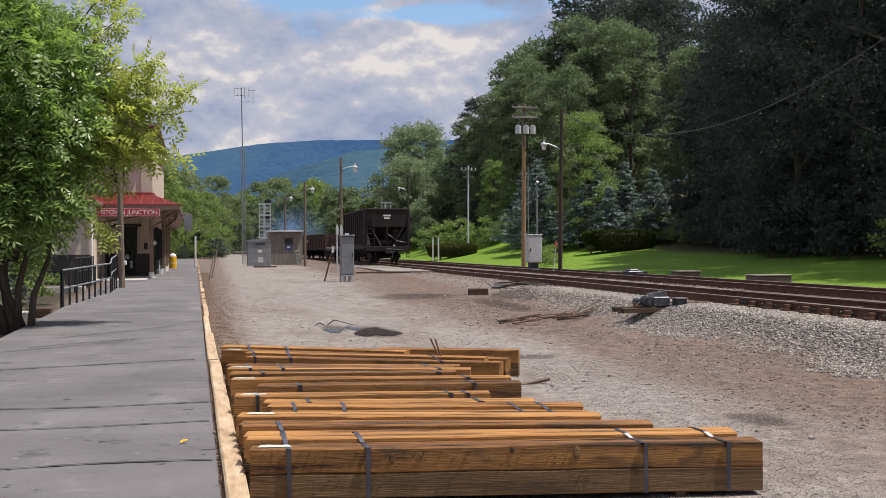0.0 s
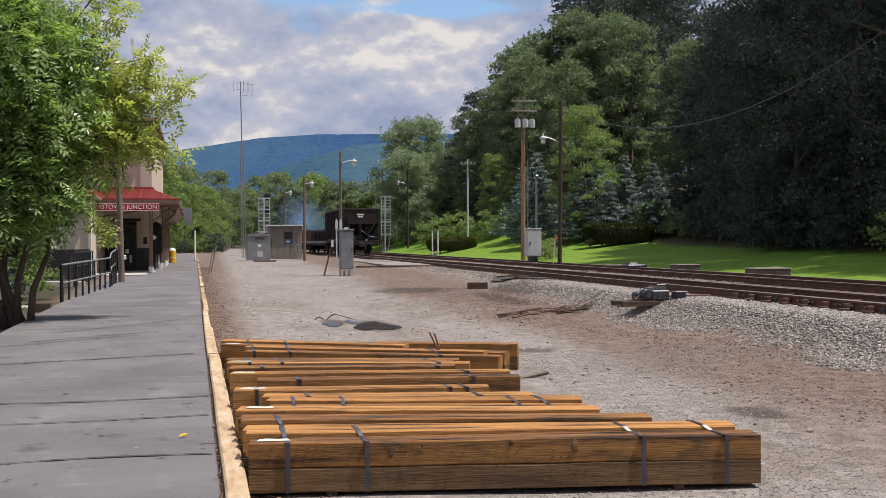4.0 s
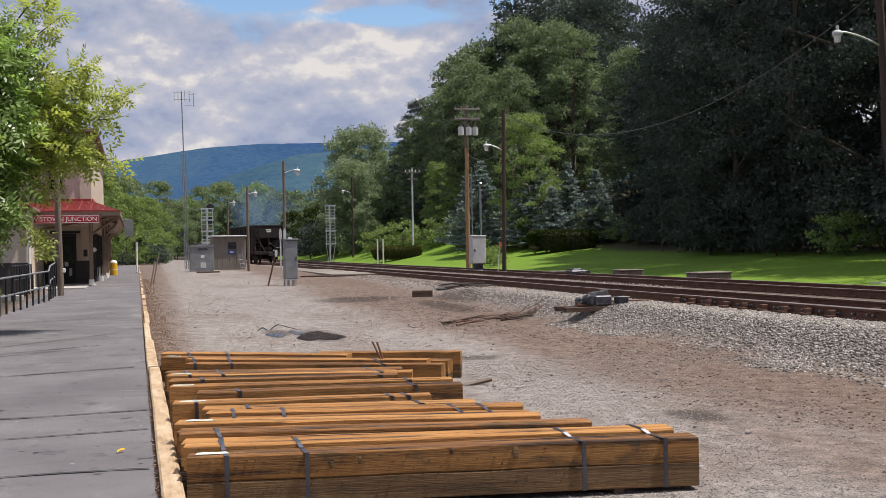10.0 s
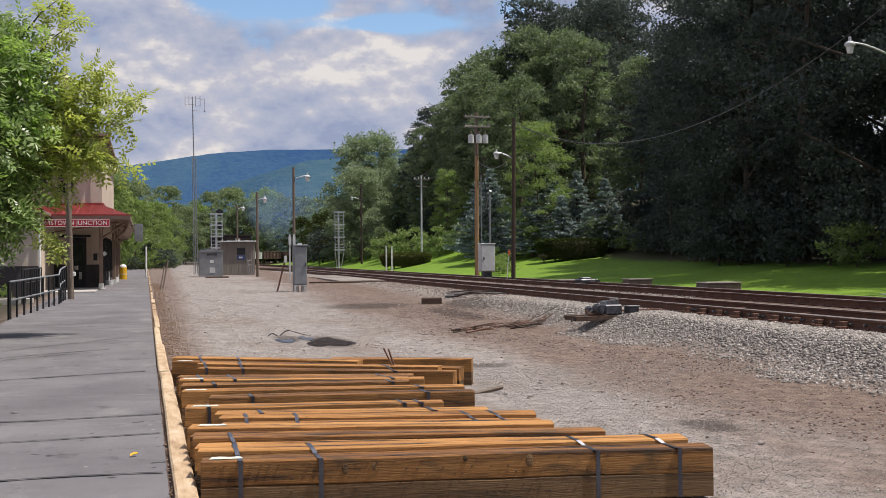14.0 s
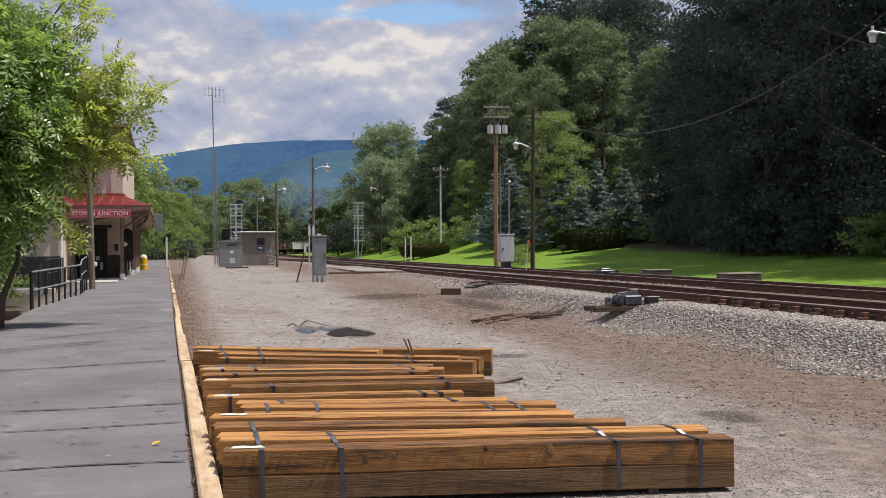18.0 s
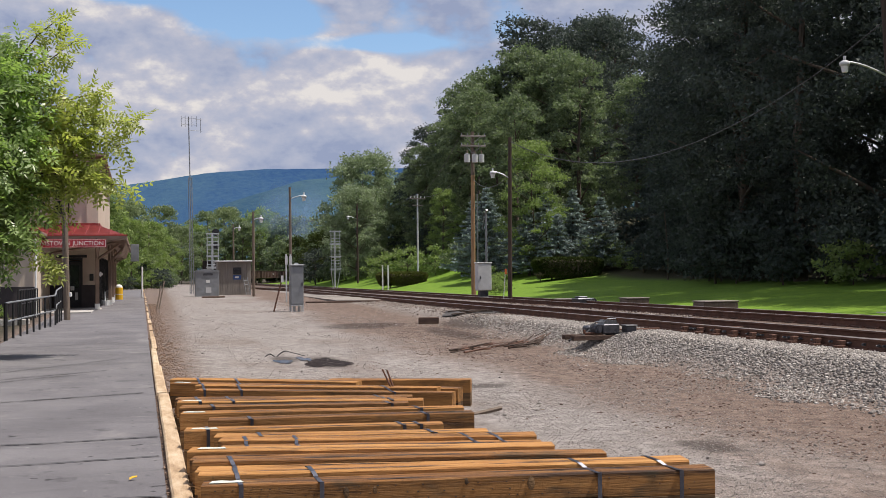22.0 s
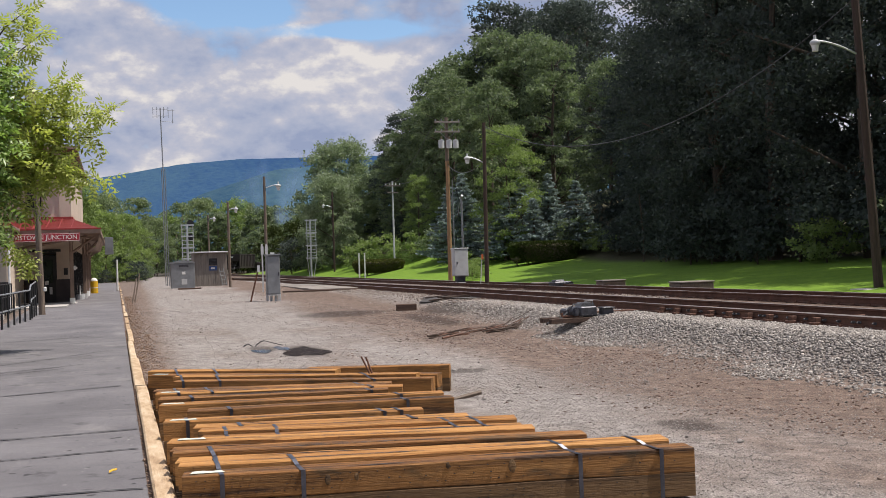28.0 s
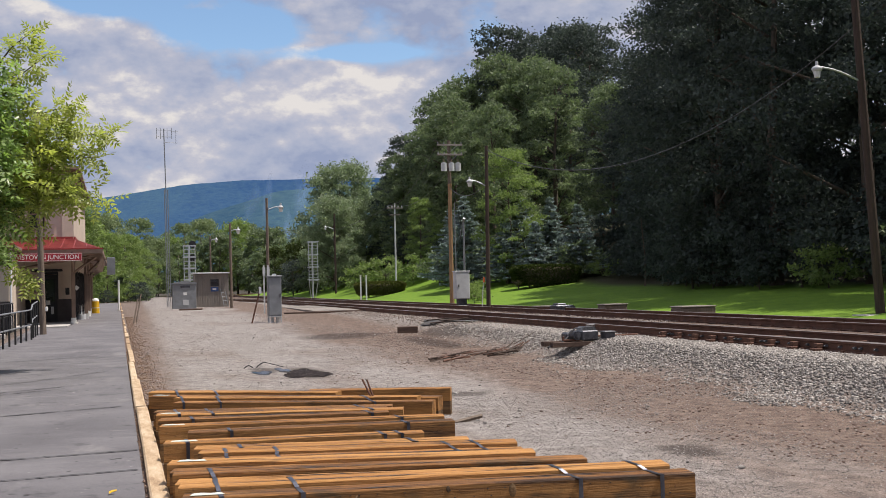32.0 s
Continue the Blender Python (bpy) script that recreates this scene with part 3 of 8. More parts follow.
    def stain(cx, cy, rx, ry):
        q = mth("ADD", mth("POWER", mth("MULTIPLY", mth("SUBTRACT", sep.outputs[0], cx), 1 / rx), 2.0), mth("POWER", mth("MULTIPLY", mth("SUBTRACT", sep.outputs[1], cy), 1 / ry), 2.0))
        return ramp(mth("ADD", q, wob), (0.35, 1.0), (1.0, 0.0))

    wet = None
    for c in ((3.7, 23.1, 0.5, 1.7), (2.95, 24.2, 0.35, 0.9), (5.6, 10.4, 0.35, 0.5), (10.0, 33.6, 1.0, 2.6), (8.6, 31.0, 0.6, 3.0), (5.2, 17.5, 0.7, 0.5), (6.9, 35.5, 1.6, 1.6)):
        q = stain(*c)
        wet = q if wet is None else mth("MAXIMUM", wet, q)
    dark = N("ShaderNodeMixRGB")
    dark.blend_type = "MULTIPLY"
    L(mth("MULTIPLY", wet, 0.85), dark.inputs[0])
    L(col, dark.inputs[1])
    dark.inputs[2].default_value = (0.30, 0.28, 0.27, 1)
    L(dark.outputs[0], b.inputs["Base Color"])
    bp = N("ShaderNodeBump")
    bp.inputs["Strength"].default_value, bp.inputs["Distance"].default_value = 0.3, 0.02
    L(mth("ADD", grit, mth("MULTIPLY", speck, 0.4)), bp.inputs["Height"])
    L(bp.outputs[0], b.inputs["Normal"])
    return m


def axis_steps(*spans):
    out = []
    for a, b, d in spans:
        out += list(np.arange(a, b, d))
    out.append(spans[-1][1])
    return np.array(out)


gx = axis_steps((-4500, -400, 400), (-400, -40, 30), (-40, -5, 2), (-5, 20, 0.25), (20, 60, 1.5), (60, 400, 30), (400, 4500, 400))
gy = axis_steps((-4500, -400, 400), (-400, -20, 20), (-20, 4, 1.0), (4, 40, 0.3), (40, 130, 1.0), (130, 300, 5), (300, 700, 40), (700, 4500, 300))
ground = tagged(sheet("ground", gx, gy, ground_z, ground_material()), "grey gravel railway yard with brown dirt and mown lawn", "ground", kind="structure")

# ---- platform ----
px0, px1 = -3.35, 0.16
pys = axis_steps((-30, 0, 3), (0, 40, 0.25), (40, 120, 1.0))
plat = tagged(sheet("platform", np.linspace(px0, px1, 15), pys, lambda X, Y: plat_z(Y) + 0.006 * np.sin(Y * 1.3 + X * 0.4) * np.sin(X * 1.7), M["asphalt"]),
              "worn grey asphalt station platform with tarred seams", "platform", kind="structure")
for a, b in ((px0, "west"), (px1, "east")):
    bm = bmesh.new()
    vs = [[bm.verts.new((a, y, plat_z(y) - d)) for d in (0.0, 0.35)] for y in pys]
    for p, q in zip(vs, vs[1:]):
        bm.faces.new((p[0], q[0], q[1], p[1]))
    part("platform_edge", bm, M["asphalt"], plat)
# tarred seams across the platform
for k, (x0, y0, x1, y1) in enumerate([(-3.3, 11.86, 0.14, 11.93), (-3.3, 10.58, 0.13, 10.62), (-3.3, 8.70, 0.13, 8.72), (-3.3, 15.4, 0.0, 16.45), (-3.0, 18.25, -0.9, 19.9),
                                      (-2.6, 19.0, -0.6, 20.6), (-2.4, 20.6, -0.2, 23.4), (-3.1, 6.3, 0.1, 6.25), (-2.8, 27.5, -0.5, 28.4), (-3.0, 33.0, -0.4, 33.8), (-3.0, 39.0, 0, 39.6)]):
    bm = bmesh.new()
    prev = None
    rnd = random.Random(k)
    w = 0.020 if y0 < 13 else 0.03
    for i in range(25):
        f = i / 24
        x = x0 + (x1 - x0) * f
        y = y0 + (y1 - y0) * f + 0.035 * math.sin(f * 7 + k) + rnd.uniform(-0.008, 0.008)
        ww = w * rnd.uniform(0.4, 1.2)
        z = float(plat_z(y)) + 0.009 + 0.006 * math.sin(y * 1.3 + x * 0.4) * math.sin(x * 1.7)
        a, b = bm.verts.new((x, y - ww, z)), bm.verts.new((x, y + ww, z))
        if prev:
            bm.faces.new((prev[0], a, b, prev[1]))
        prev = (a, b)
    part("seam", bm, M["seam"], plat)

# timber kerb along the platform
kerb = thing("timber_kerb", "pale weathered timber kerb along the platform edge", "kerb", kind="structure")
ks = [(-4.0, 1.2), (1.25, 6.6), (6.65, 15.75), (15.9, 20.6), (20.65, 25.2), (25.25, 29.9)]
for y0, y1 in ks:
    dx = 0.012 * ((y0 * 7) % 3 - 1)
    bm = bmesh.new()
    n = max(2, int((y1 - y0) / 0.5))
    rnd = random.Random(int(y0 * 10))
    rings = []
    for i in range(n + 1):
        y = y0 + (y1 - y0) * i / n
        zt = float(plat_z(y)) + 0.055 + rnd.uniform(-0.003, 0.003)
        e = rnd.uniform(-0.003, 0.003)
        xa, xb = 0.185 + dx + e, (0.335 if y0 < 16 else 0.30) + dx + e
        rings.append([bm.verts.new(c) for c in ((xa, y, zt - 0.26), (xa, y, zt - 0.015), (xa + 0.015, y, zt), (xb - 0.02, y, zt), (xb, y, zt - 0.02), (xb, y, zt - 0.26))])
    for a, b in zip(rings, rings[1:]):
        for i in range(6):
            bm.faces.new((a[i], b[i], b[(i + 1) % 6], a[(i + 1) % 6]))
    bm.faces.new(rings[0])
    bm.faces.new(rings[-1][::-1])
    bmesh.ops.recalc_face_normals(bm, faces=bm.faces)
    part("timber", bm, M["kerb"], kerb)
# soil in the gap between the platform and the kerb
bm = bmesh.new()
prev = None
rnd = random.Random(9)
for y in np.arange(-4.0, 118.0, 0.4):
    z = float(plat_z(y)) - 0.012 + rnd.uniform(-0.008, 0.008)
    p = [bm.verts.new((0.15, y, z)), bm.verts.new((0.215, y, z + 0.006))]
    if prev:
        bm.faces.new((prev[0], prev[1], p[1], p[0]))
    prev = p
part("soil_joint", bm, M["clod"], kerb)
rnd = random.Random(5)
y = 30.0
k_ = 0
while y < 118:
    ln = rnd.uniform(2.0, 4.5)
    w = rnd.uniform(0.07, 0.12)
    zt = float(plat_z(y + ln / 2)) + rnd.uniform(-0.01, 0.03)
    part("timber", boxes((0.2, y, zt - 0.25, 0.2 + w, y + ln - 0.05, zt), bevel=0.012), M["kerb"], kerb)
    y += ln + (rnd.uniform(0.1, 0.5) if k_ % 3 == 0 else 0.0)
    k_ += 1


# ---- tracks ----
def rail_mesh(fx, side, ys, top=RAIL_TOP):
    """A rail swept along the line: foot, web and head."""
    prof = [(-0.07, -0.185), (0.07, -0.185), (0.07, -0.172), (0.012, -0.155), (0.010, -0.05), (0.036, -0.04), (0.036, -0.006), (0.03, 0.0), (-0.03, 0.0), (-0.036, -0.006), (-0.036, -0.04), (-0.010, -0.05), (-0.012, -0.155), (-0.07, -0.172)]
    bm = bmesh.new()
    rings = []
    for y in ys:
        x = float(fx(y))
        d = (float(fx(y + 0.5)) - float(fx(y - 0.5)))
        n = Vector((1, -d, 0)).normalized()
        c = Vector((x, y, top)) + n * side
        rings.append([bm.verts.new(c + n * a + Vector((0, 0, b))) for a, b in prof])
    k = len(prof)
    for a, b in zip(rings, rings[1:]):
        for i in range(k):
            f = bm.faces.new((a[i], a[(i + 1) % k], b[(i + 1) % k], b[i]))
            f.material_index = 1 if i in (6, 7, 8) else 0
    bm.faces.new(rings[0])
    bm.faces.new(rings[-1])
    bmesh.ops.recalc_face_normals(bm, faces=bm.faces)
    return bm


def sleeper_mesh(ln):
    bm = bmesh.new()
    box(bm, -ln / 2, -0.115, -0.16, ln / 2, 0.115, 0.0, bevel=0.01)
    return mesh_of(bm, M["oldtie"])


def build_track(name, label, fx, ys, slp):
    t = thing(name, label, "railway track", kind="structure")
    for s in (-0.7535, 0.7535):
        part("rail", rail_mesh(fx, s, ys), [M["rail"], M["railtop"]], t)
    rnd = random.Random(len(name))
    me = sleeper_mesh(2.6)
    plate = mesh_of(boxes((-0.85, -0.09, 0.0, -0.66, 0.09, 0.018), (0.66, -0.09, 0.0, 0.85, 0.09, 0.018), (-0.855, -0.03, 0.018, -0.815, 0.03, 0.05), (-0.69, -0.03, 0.018, -0.65, 0.03, 0.05),
                          (0.815, -0.03, 0.018, 0.855, 0.03, 0.05), (0.65, -0.03, 0.018, 0.69, 0.03, 0.05)), M["rail"])
    y = slp[0]
    while y < slp[1]:
        d = float(fx(y + 0.5)) - float(fx(y - 0.5))
        o = part("sleeper", me, None, t)
        o.matrix_basis = pose(float(fx(y)) + rnd.uniform(-0.05, 0.05), y, (0.47 if y < 33 else 0.497) + rnd.uniform(-0.01, 0.008), 0, 0, -math.degrees(math.atan(d)) + rnd.uniform(-1, 1))
        if y < 60:
            o = part("tie_plate", plate, None, t)
            o.matrix_basis = pose(float(fx(y)), y, 0.502, 0, 0, -math.degrees(math.atan(d)))
        y += 0.56 if y < 60 else 0.62
    return t


ya = axis_steps((-60, 0, 5), (0, 96, 4), (96, 262, 2))
track_1 = build_track("track_1", "rusty nearer railway track on grey ballast", track_x, ya, (4, 118))
track_2 = build_track("track_2", "rusty further railway track beside the lawn", main_x, axis_steps((-60, 420, 20)), (8, 112))


# ---- bundles of new timber ties ----
def tie_mesh(ln, w=0.228, h=0.178, seed=0, mat="tie"):
    """A sawn tie along x from 0, slightly warped, with checks at the ends."""
    rnd = random.Random(seed)
    bm = bmesh.new()
    n = 9
    rings = []
    bow, twist = rnd.uniform(-0.012, 0.012), rnd.uniform(-0.01, 0.01)
    for i in range(n + 1):
        e = rnd.uniform(0.003, 0.012)
        f = i / n
        x = ln * f
        by, bz = bow * math.sin(math.pi * f), rnd.uniform(-0.0025, 0.0025)
        tw = twist * (f - 0.5)
        ww, hh = w / 2 + rnd.uniform(-0.003, 0.003), h
        c = [(-ww, e), (-ww + e, 0), (ww - e, 0), (ww, e), (ww, hh - e), (ww - e, hh), (-ww + e, hh), (-ww, hh - e)]
        rings.append([bm.verts.new((x, a + by, b + bz + tw * a * 4)) for a, b in c])
    for a, b in zip(rings, rings[1:]):
        for k in range(8):
            f = bm.faces.new((a[k], b[k], b[(k + 1) % 8], a[(k + 1) % 8]))
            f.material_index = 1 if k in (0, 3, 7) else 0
    for r in (rings[0], rings[-1][::-1]):
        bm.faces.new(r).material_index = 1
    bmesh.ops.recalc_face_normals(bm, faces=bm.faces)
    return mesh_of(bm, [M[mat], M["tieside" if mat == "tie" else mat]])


def place_tie(x0, y0, x1, y1, z, parent, seed, h=0.178, mat="tie"):
    ln = math.hypot(x1 - x0, y1 - y0)
    o = part("tie", tie_mesh(ln, h=h, seed=seed, mat=mat), None, parent)
    o.matrix_basis = pose(x0, y0, z, 0, 0, math.degrees(math.atan2(y1 - y0, x1 - x0)))
    return o


def bundle(label, rows, straps, lift=0.02, tags=(), layers=2):
    """rows: (x left, y left, x right, y right) of each tie's front top edge; straps: shares of the length at which steel bands go round."""
    b = thing("tie_bundle", label, "timber bundle", group="tie bundles")
    k = 0
    h = 0.181
    tops = []
    for x0, y0, x1, y1 in rows:
        ang = math.atan2(y1 - y0, x1 - x0)
        nx, ny = -math.sin(ang) * 0.116, math.cos(ang) * 0.116
        # the lower tie's thickness varies, so the tops step up and down
        low = h - 0.003 + (0.0, 0.020, -0.006, 0.025, 0.008)[(k * 3 + len(rows)) % 5]
        z = lift
        for ly in range(layers):
            k += 1
            j = 0.02 * ((k * 37) % 5 - 2)
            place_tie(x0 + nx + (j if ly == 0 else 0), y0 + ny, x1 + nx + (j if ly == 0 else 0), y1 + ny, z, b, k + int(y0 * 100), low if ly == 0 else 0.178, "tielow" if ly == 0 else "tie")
            z += low + 0.003
        tops.append(lift + low + 0.003 + 0.178)
    # bearers keep the lower ties off the gravel
    fr, bk = rows[0], rows[-1]
    for f in (0.16, 0.84):
        ya, yb = fr[1] + (fr[3] - fr[1]) * f + 0.03, bk[1] + (bk[3] - bk[1]) * f + 0.20
        xm = fr[0] + (fr[2] - fr[0]) * f
        part("bearer", boxes((xm - 0.04, ya, -0.03, xm + 0.04, yb, lift)), M["oldtie"], b)
    # long dark drying checks in the upper faces
    bm = bmesh.new()
    rnd = random.Random(int(rows[0][1] * 50))
    for (x0, y0, x1, y1), zt in zip(rows, tops):
        ang = math.atan2(y1 - y0, x1 - x0)
        c, s = math.cos(ang), math.sin(ang)
        ln = math.hypot(x1 - x0, y1 - y0)
        for _ in range(5):
            a = rnd.uniform(0.05, 0.75) * ln
            b2 = min(ln * 0.98, a + rnd.uniform(0.4, 1.5))
            off = rnd.uniform(0.03, 0.21)
            wd = rnd.uniform(0.004, 0.010)
            prev = None
            for i in range(7):
                f = i / 6
                d = a + (b2 - a) * f
                o_ = off + rnd.uniform(-0.004, 0.004)
                w2 = wd * (0.2 + math.sin(math.pi * f))
                p = [bm.verts.new((x0 + c * d - s * q, y0 + s * d + c * q, zt + 0.0035)) for q in (o_ - w2, o_ + w2)]
                if prev:
                    bm.faces.new((prev[0], p[0], p[1], prev[1]))
                prev = p
    part("grain_crack", bm, M["black"], b, "long dark drying crack along the grain", kind="stuff")
    if straps:
        fr, bk = rows[0], rows[-1]
        ang = math.atan2(fr[3] - fr[1], fr[2] - fr[0])
        for (xa, xb) in straps:
            ya = fr[1] + (fr[3] - fr[1]) * (xa - fr[0]) / (fr[2] - fr[0]) - 0.006
            yb = bk[1] + (bk[3] - bk[1]) * (xb - bk[0]) / (bk[2] - bk[0]) + 0.24
            w = 0.016
            # the band climbs the front, crosses each tie's top and goes down behind
            line = [(xa, ya, lift), (xa, ya, tops[0] + 0.003)]
            for i, ((q0, r0_, q1, r1_), zt) in enumerate(zip(rows, tops)):
                xm = xa + (xb - xa) * (i + 0.5) / len(rows)
                yf = r0_ + (r1_ - r0_) * (xm - q0) / (q1 - q0)
                line += [(xm, yf + 0.012, zt + 0.003), (xm, yf + 0.22, zt + 0.003)]
            line += [(xb, yb, tops[-1] + 0.003), (xb, yb, lift)]
            bm = bmesh.new()
            for lift2 in (0.0, 0.0016):
                prev = None
                for (x, y, z) in line:
                    back = -lift2 if z < tops[0] - 0.05 and y < ya + 0.01 else 0.0
                    p = [bm.verts.new((x + d, y + back - lift2 * (y <= ya), z + lift2)) for d in (-w, w)]
                    if prev:
                        bm.faces.new((prev[0], prev[1], p[1], p[0]))
                    prev = p
            part("strap", bm, M["strap"], b)
    for x, y, ln, turn in tags:
        bm = prism([(0, 0), (ln, 0.0), (ln - 0.03, 0.09), (ln * 0.6, 0.065), (ln * 0.3, 0.1), (0.015, 0.08)], 0.002)
        o = part("tag", bm, M["tag"], b, "pale plastic tag")
        near = min(range(len(rows)), key=lambda i: abs(rows[i][1] + 0.1 - y))
        o.matrix_basis = pose(x, y, tops[near] + 0.003, 0, 0, turn)
    return b


W1 = "fresh orange-brown sawn ties strapped in a low bundle"
bundle(W1 + ", the longest", [(0.37, 7.915, 4.0, 7.37), (0.36, 8.17, 3.93, 7.625)], [(0.64, 0.63), (1.19, 1.16), (3.15, 3.09), (3.75, 3.68)], lift=0.035, tags=[(0.43, 7.98, 0.24, -6)])
bundle("pale-topped sawn ties in a low bundle", [(0.36, 8.625, 3.57, 7.96), (0.355, 8.875, 3.52, 8.22)], [(0.67, 0.64)], tags=())
bundle("orange-brown sawn ties lying loose side by side", [(0.345, 9.17, 3.30, 8.46), (0.335, 9.43, 3.27, 8.71)], [], tags=[(0.42, 9.50, 0.24, -10)])
bundle(W1, [(0.61, 9.68, 3.30, 9.06), (0.62, 9.94, 3.33, 9.31)], [(0.85, 0.86), (1.27, 1.29), (2.79, 2.72), (3.03, 2.97)])
bundle("single row of orange-brown sawn ties with two straps", [(0.60, 10.22, 3.02, 9.73)], [(1.02, 1.0), (2.55, 2.5)])
bundle("single row of orange-brown sawn ties with three straps", [(0.36, 10.74, 2.77, 10.37)], [(0.58, 0.57), (2.40, 2.36), (2.56, 2.52)], tags=[(0.42, 10.80, 0.26, -9)])
bundle("single row of sawn ties with straight pale tops", [(0.62, 11.45, 3.30, 11.11)], [(1.05, 1.02), (2.82, 2.78)])
bundle("single row of sawn ties, one end darkened", [(0.37, 12.10, 3.32, 11.56)], [(2.87, 2.83)], tags=[(0.40, 12.16, 0.24, -12)])
bundle(W1, [(0.38, 12.70, 2.86, 12.20)], [(0.75, 0.73), (2.68, 2.62)])
bundle(W1, [(0.37, 13.20, 3.08, 12.42), (0.37, 13.46, 2.95, 12.71), (0.36, 13.76, 3.09, 13.0)], [(0.63, 0.61), (1.0, 0.97), (2.75, 2.7)], tags=[(0.42, 13.26, 0.24, -14)])
bundle("fresh sawn ties strapped in a bundle lying askew", [(0.64, 14.86, 3.66, 13.27), (0.66, 15.16, 3.56, 13.62)], [(0.77, 0.76), (1.22, 1.2), (3.02, 2.96)])
bundle("long sawn ties strapped in a bundle lying askew", [(0.36, 15.96, 3.87, 13.74), (0.37, 16.27, 2.75, 14.80)], [(0.76, 0.74), (1.28, 1.24)], tags=[(0.42, 16.0, 0.24, -32)])
bundle("sawn ties lying behind the askew bundle, ends cut square", [(2.45, 15.30, 4.28, 14.57)], [])
# a pair of iron bars stuck upright between the ties
bars = thing("iron_bars", "two thin rusty iron bars leaning out of the ties", "iron bar")
part("bar", rods(((3.10, 13.98, 0.3), (2.97, 14.1, 0.62), 0.012)), M["rail"], bars)
part("bar", rods(((3.12, 14.0, 0.3), (3.03, 14.1, 0.61), 0.012)), M["rail"], bars)

# rows of small incising slits on the faces of the foremost ties
bm = bmesh.new()
rnd = random.Random(2)
for z in (0.075, 0.12, 0.165, 0.255, 0.30, 0.35):
    x = 0.45 + rnd.uniform(0, 0.05)
    while x < 3.98:
        f = (x - 0.40) / 3.60
        y = 7.91 - 0.54 * f - 0.0006
        if rnd.random() < 0.6 - 0.09 * x:
            w = rnd.uniform(0.003, 0.006)
            box(bm, x - w, y, z - 0.002, x + w, y + 0.02, z + 0.003)
        x += rnd.uniform(0.055, 0.075)
part("incising", bm, M["black"], bpy.data.objects["tie_bundle"], "rows of dark incising slits", kind="stuff")
for x, z, s in ((2.66, 0.33, 0.05), (2.2, 0.36, 0.025), (1.36, 0.31, 0.04), (1.56, 0.32, 0.03)):
    bm = bmesh.new()
    ball(bm, (x, 7.91 - 0.54 * (x - 0.40) / 3.60 + 0.008, z), s, 2, (0.6, 0.22, 1.0))
    part("knot", bm, M["tielow"], bpy.data.objects["tie_bundle"])


# ---- station ----
def wall_with(name, x0, x1, y, z0, z1, holes, mat, parent, t=0.25):
    """A wall facing -y in the plane y, with openings (x0, z0, x1, z1) cut through it, as strips between the openings."""
    xs = sorted({x0, x1, *[h[0] for h in holes], *[h[2] for h in holes]})
    for a, b in zip(xs, xs[1:]):
        cuts = sorted((h[1], h[3]) for h in holes if h[0] <= a + 1e-6 and h[2] >= b - 1e-6)
        z = z0
        for c, d in cuts:
            if c > z + 1e-4:
                part(name, boxes((a, y, z, b, y + t, c)), mat, parent)
            z = d
        if z < z1 - 1e-4:
            part(name, boxes((a, y, z, b, y + t, z1)), mat, parent)


def window_unit(parent, x0, z0, x1, z1, y, mat=None):
    w = part("window", boxes((x0, y + 0.10, z0, x1, y + 0.13, z1)), M["glass"], parent, "dark sash window")
    f = 0.06
    part("frame", boxes((x0, y + 0.04, z0, x0 + f, y + 0.16, z1), (x1 - f, y + 0.04, z0, x1, y + 0.16, z1), (x0 + f, y + 0.04, z1 - f, x1 - f, y + 0.16, z1), (x0 + f, y + 0.04, z0, x1 - f, y + 0.16, z0 + f),
                        (x0 + f, y + 0.05, (z0 + z1) / 2 - 0.03, x1 - f, y + 0.15, (z0 + z1) / 2 + 0.03)), mat or M["fascia"], w)
    part("sill", boxes((x0 - 0.06, y - 0.06, z0 - 0.08, x1 + 0.06, y + 0.1, z0)), M["fascia"], w)
    return w


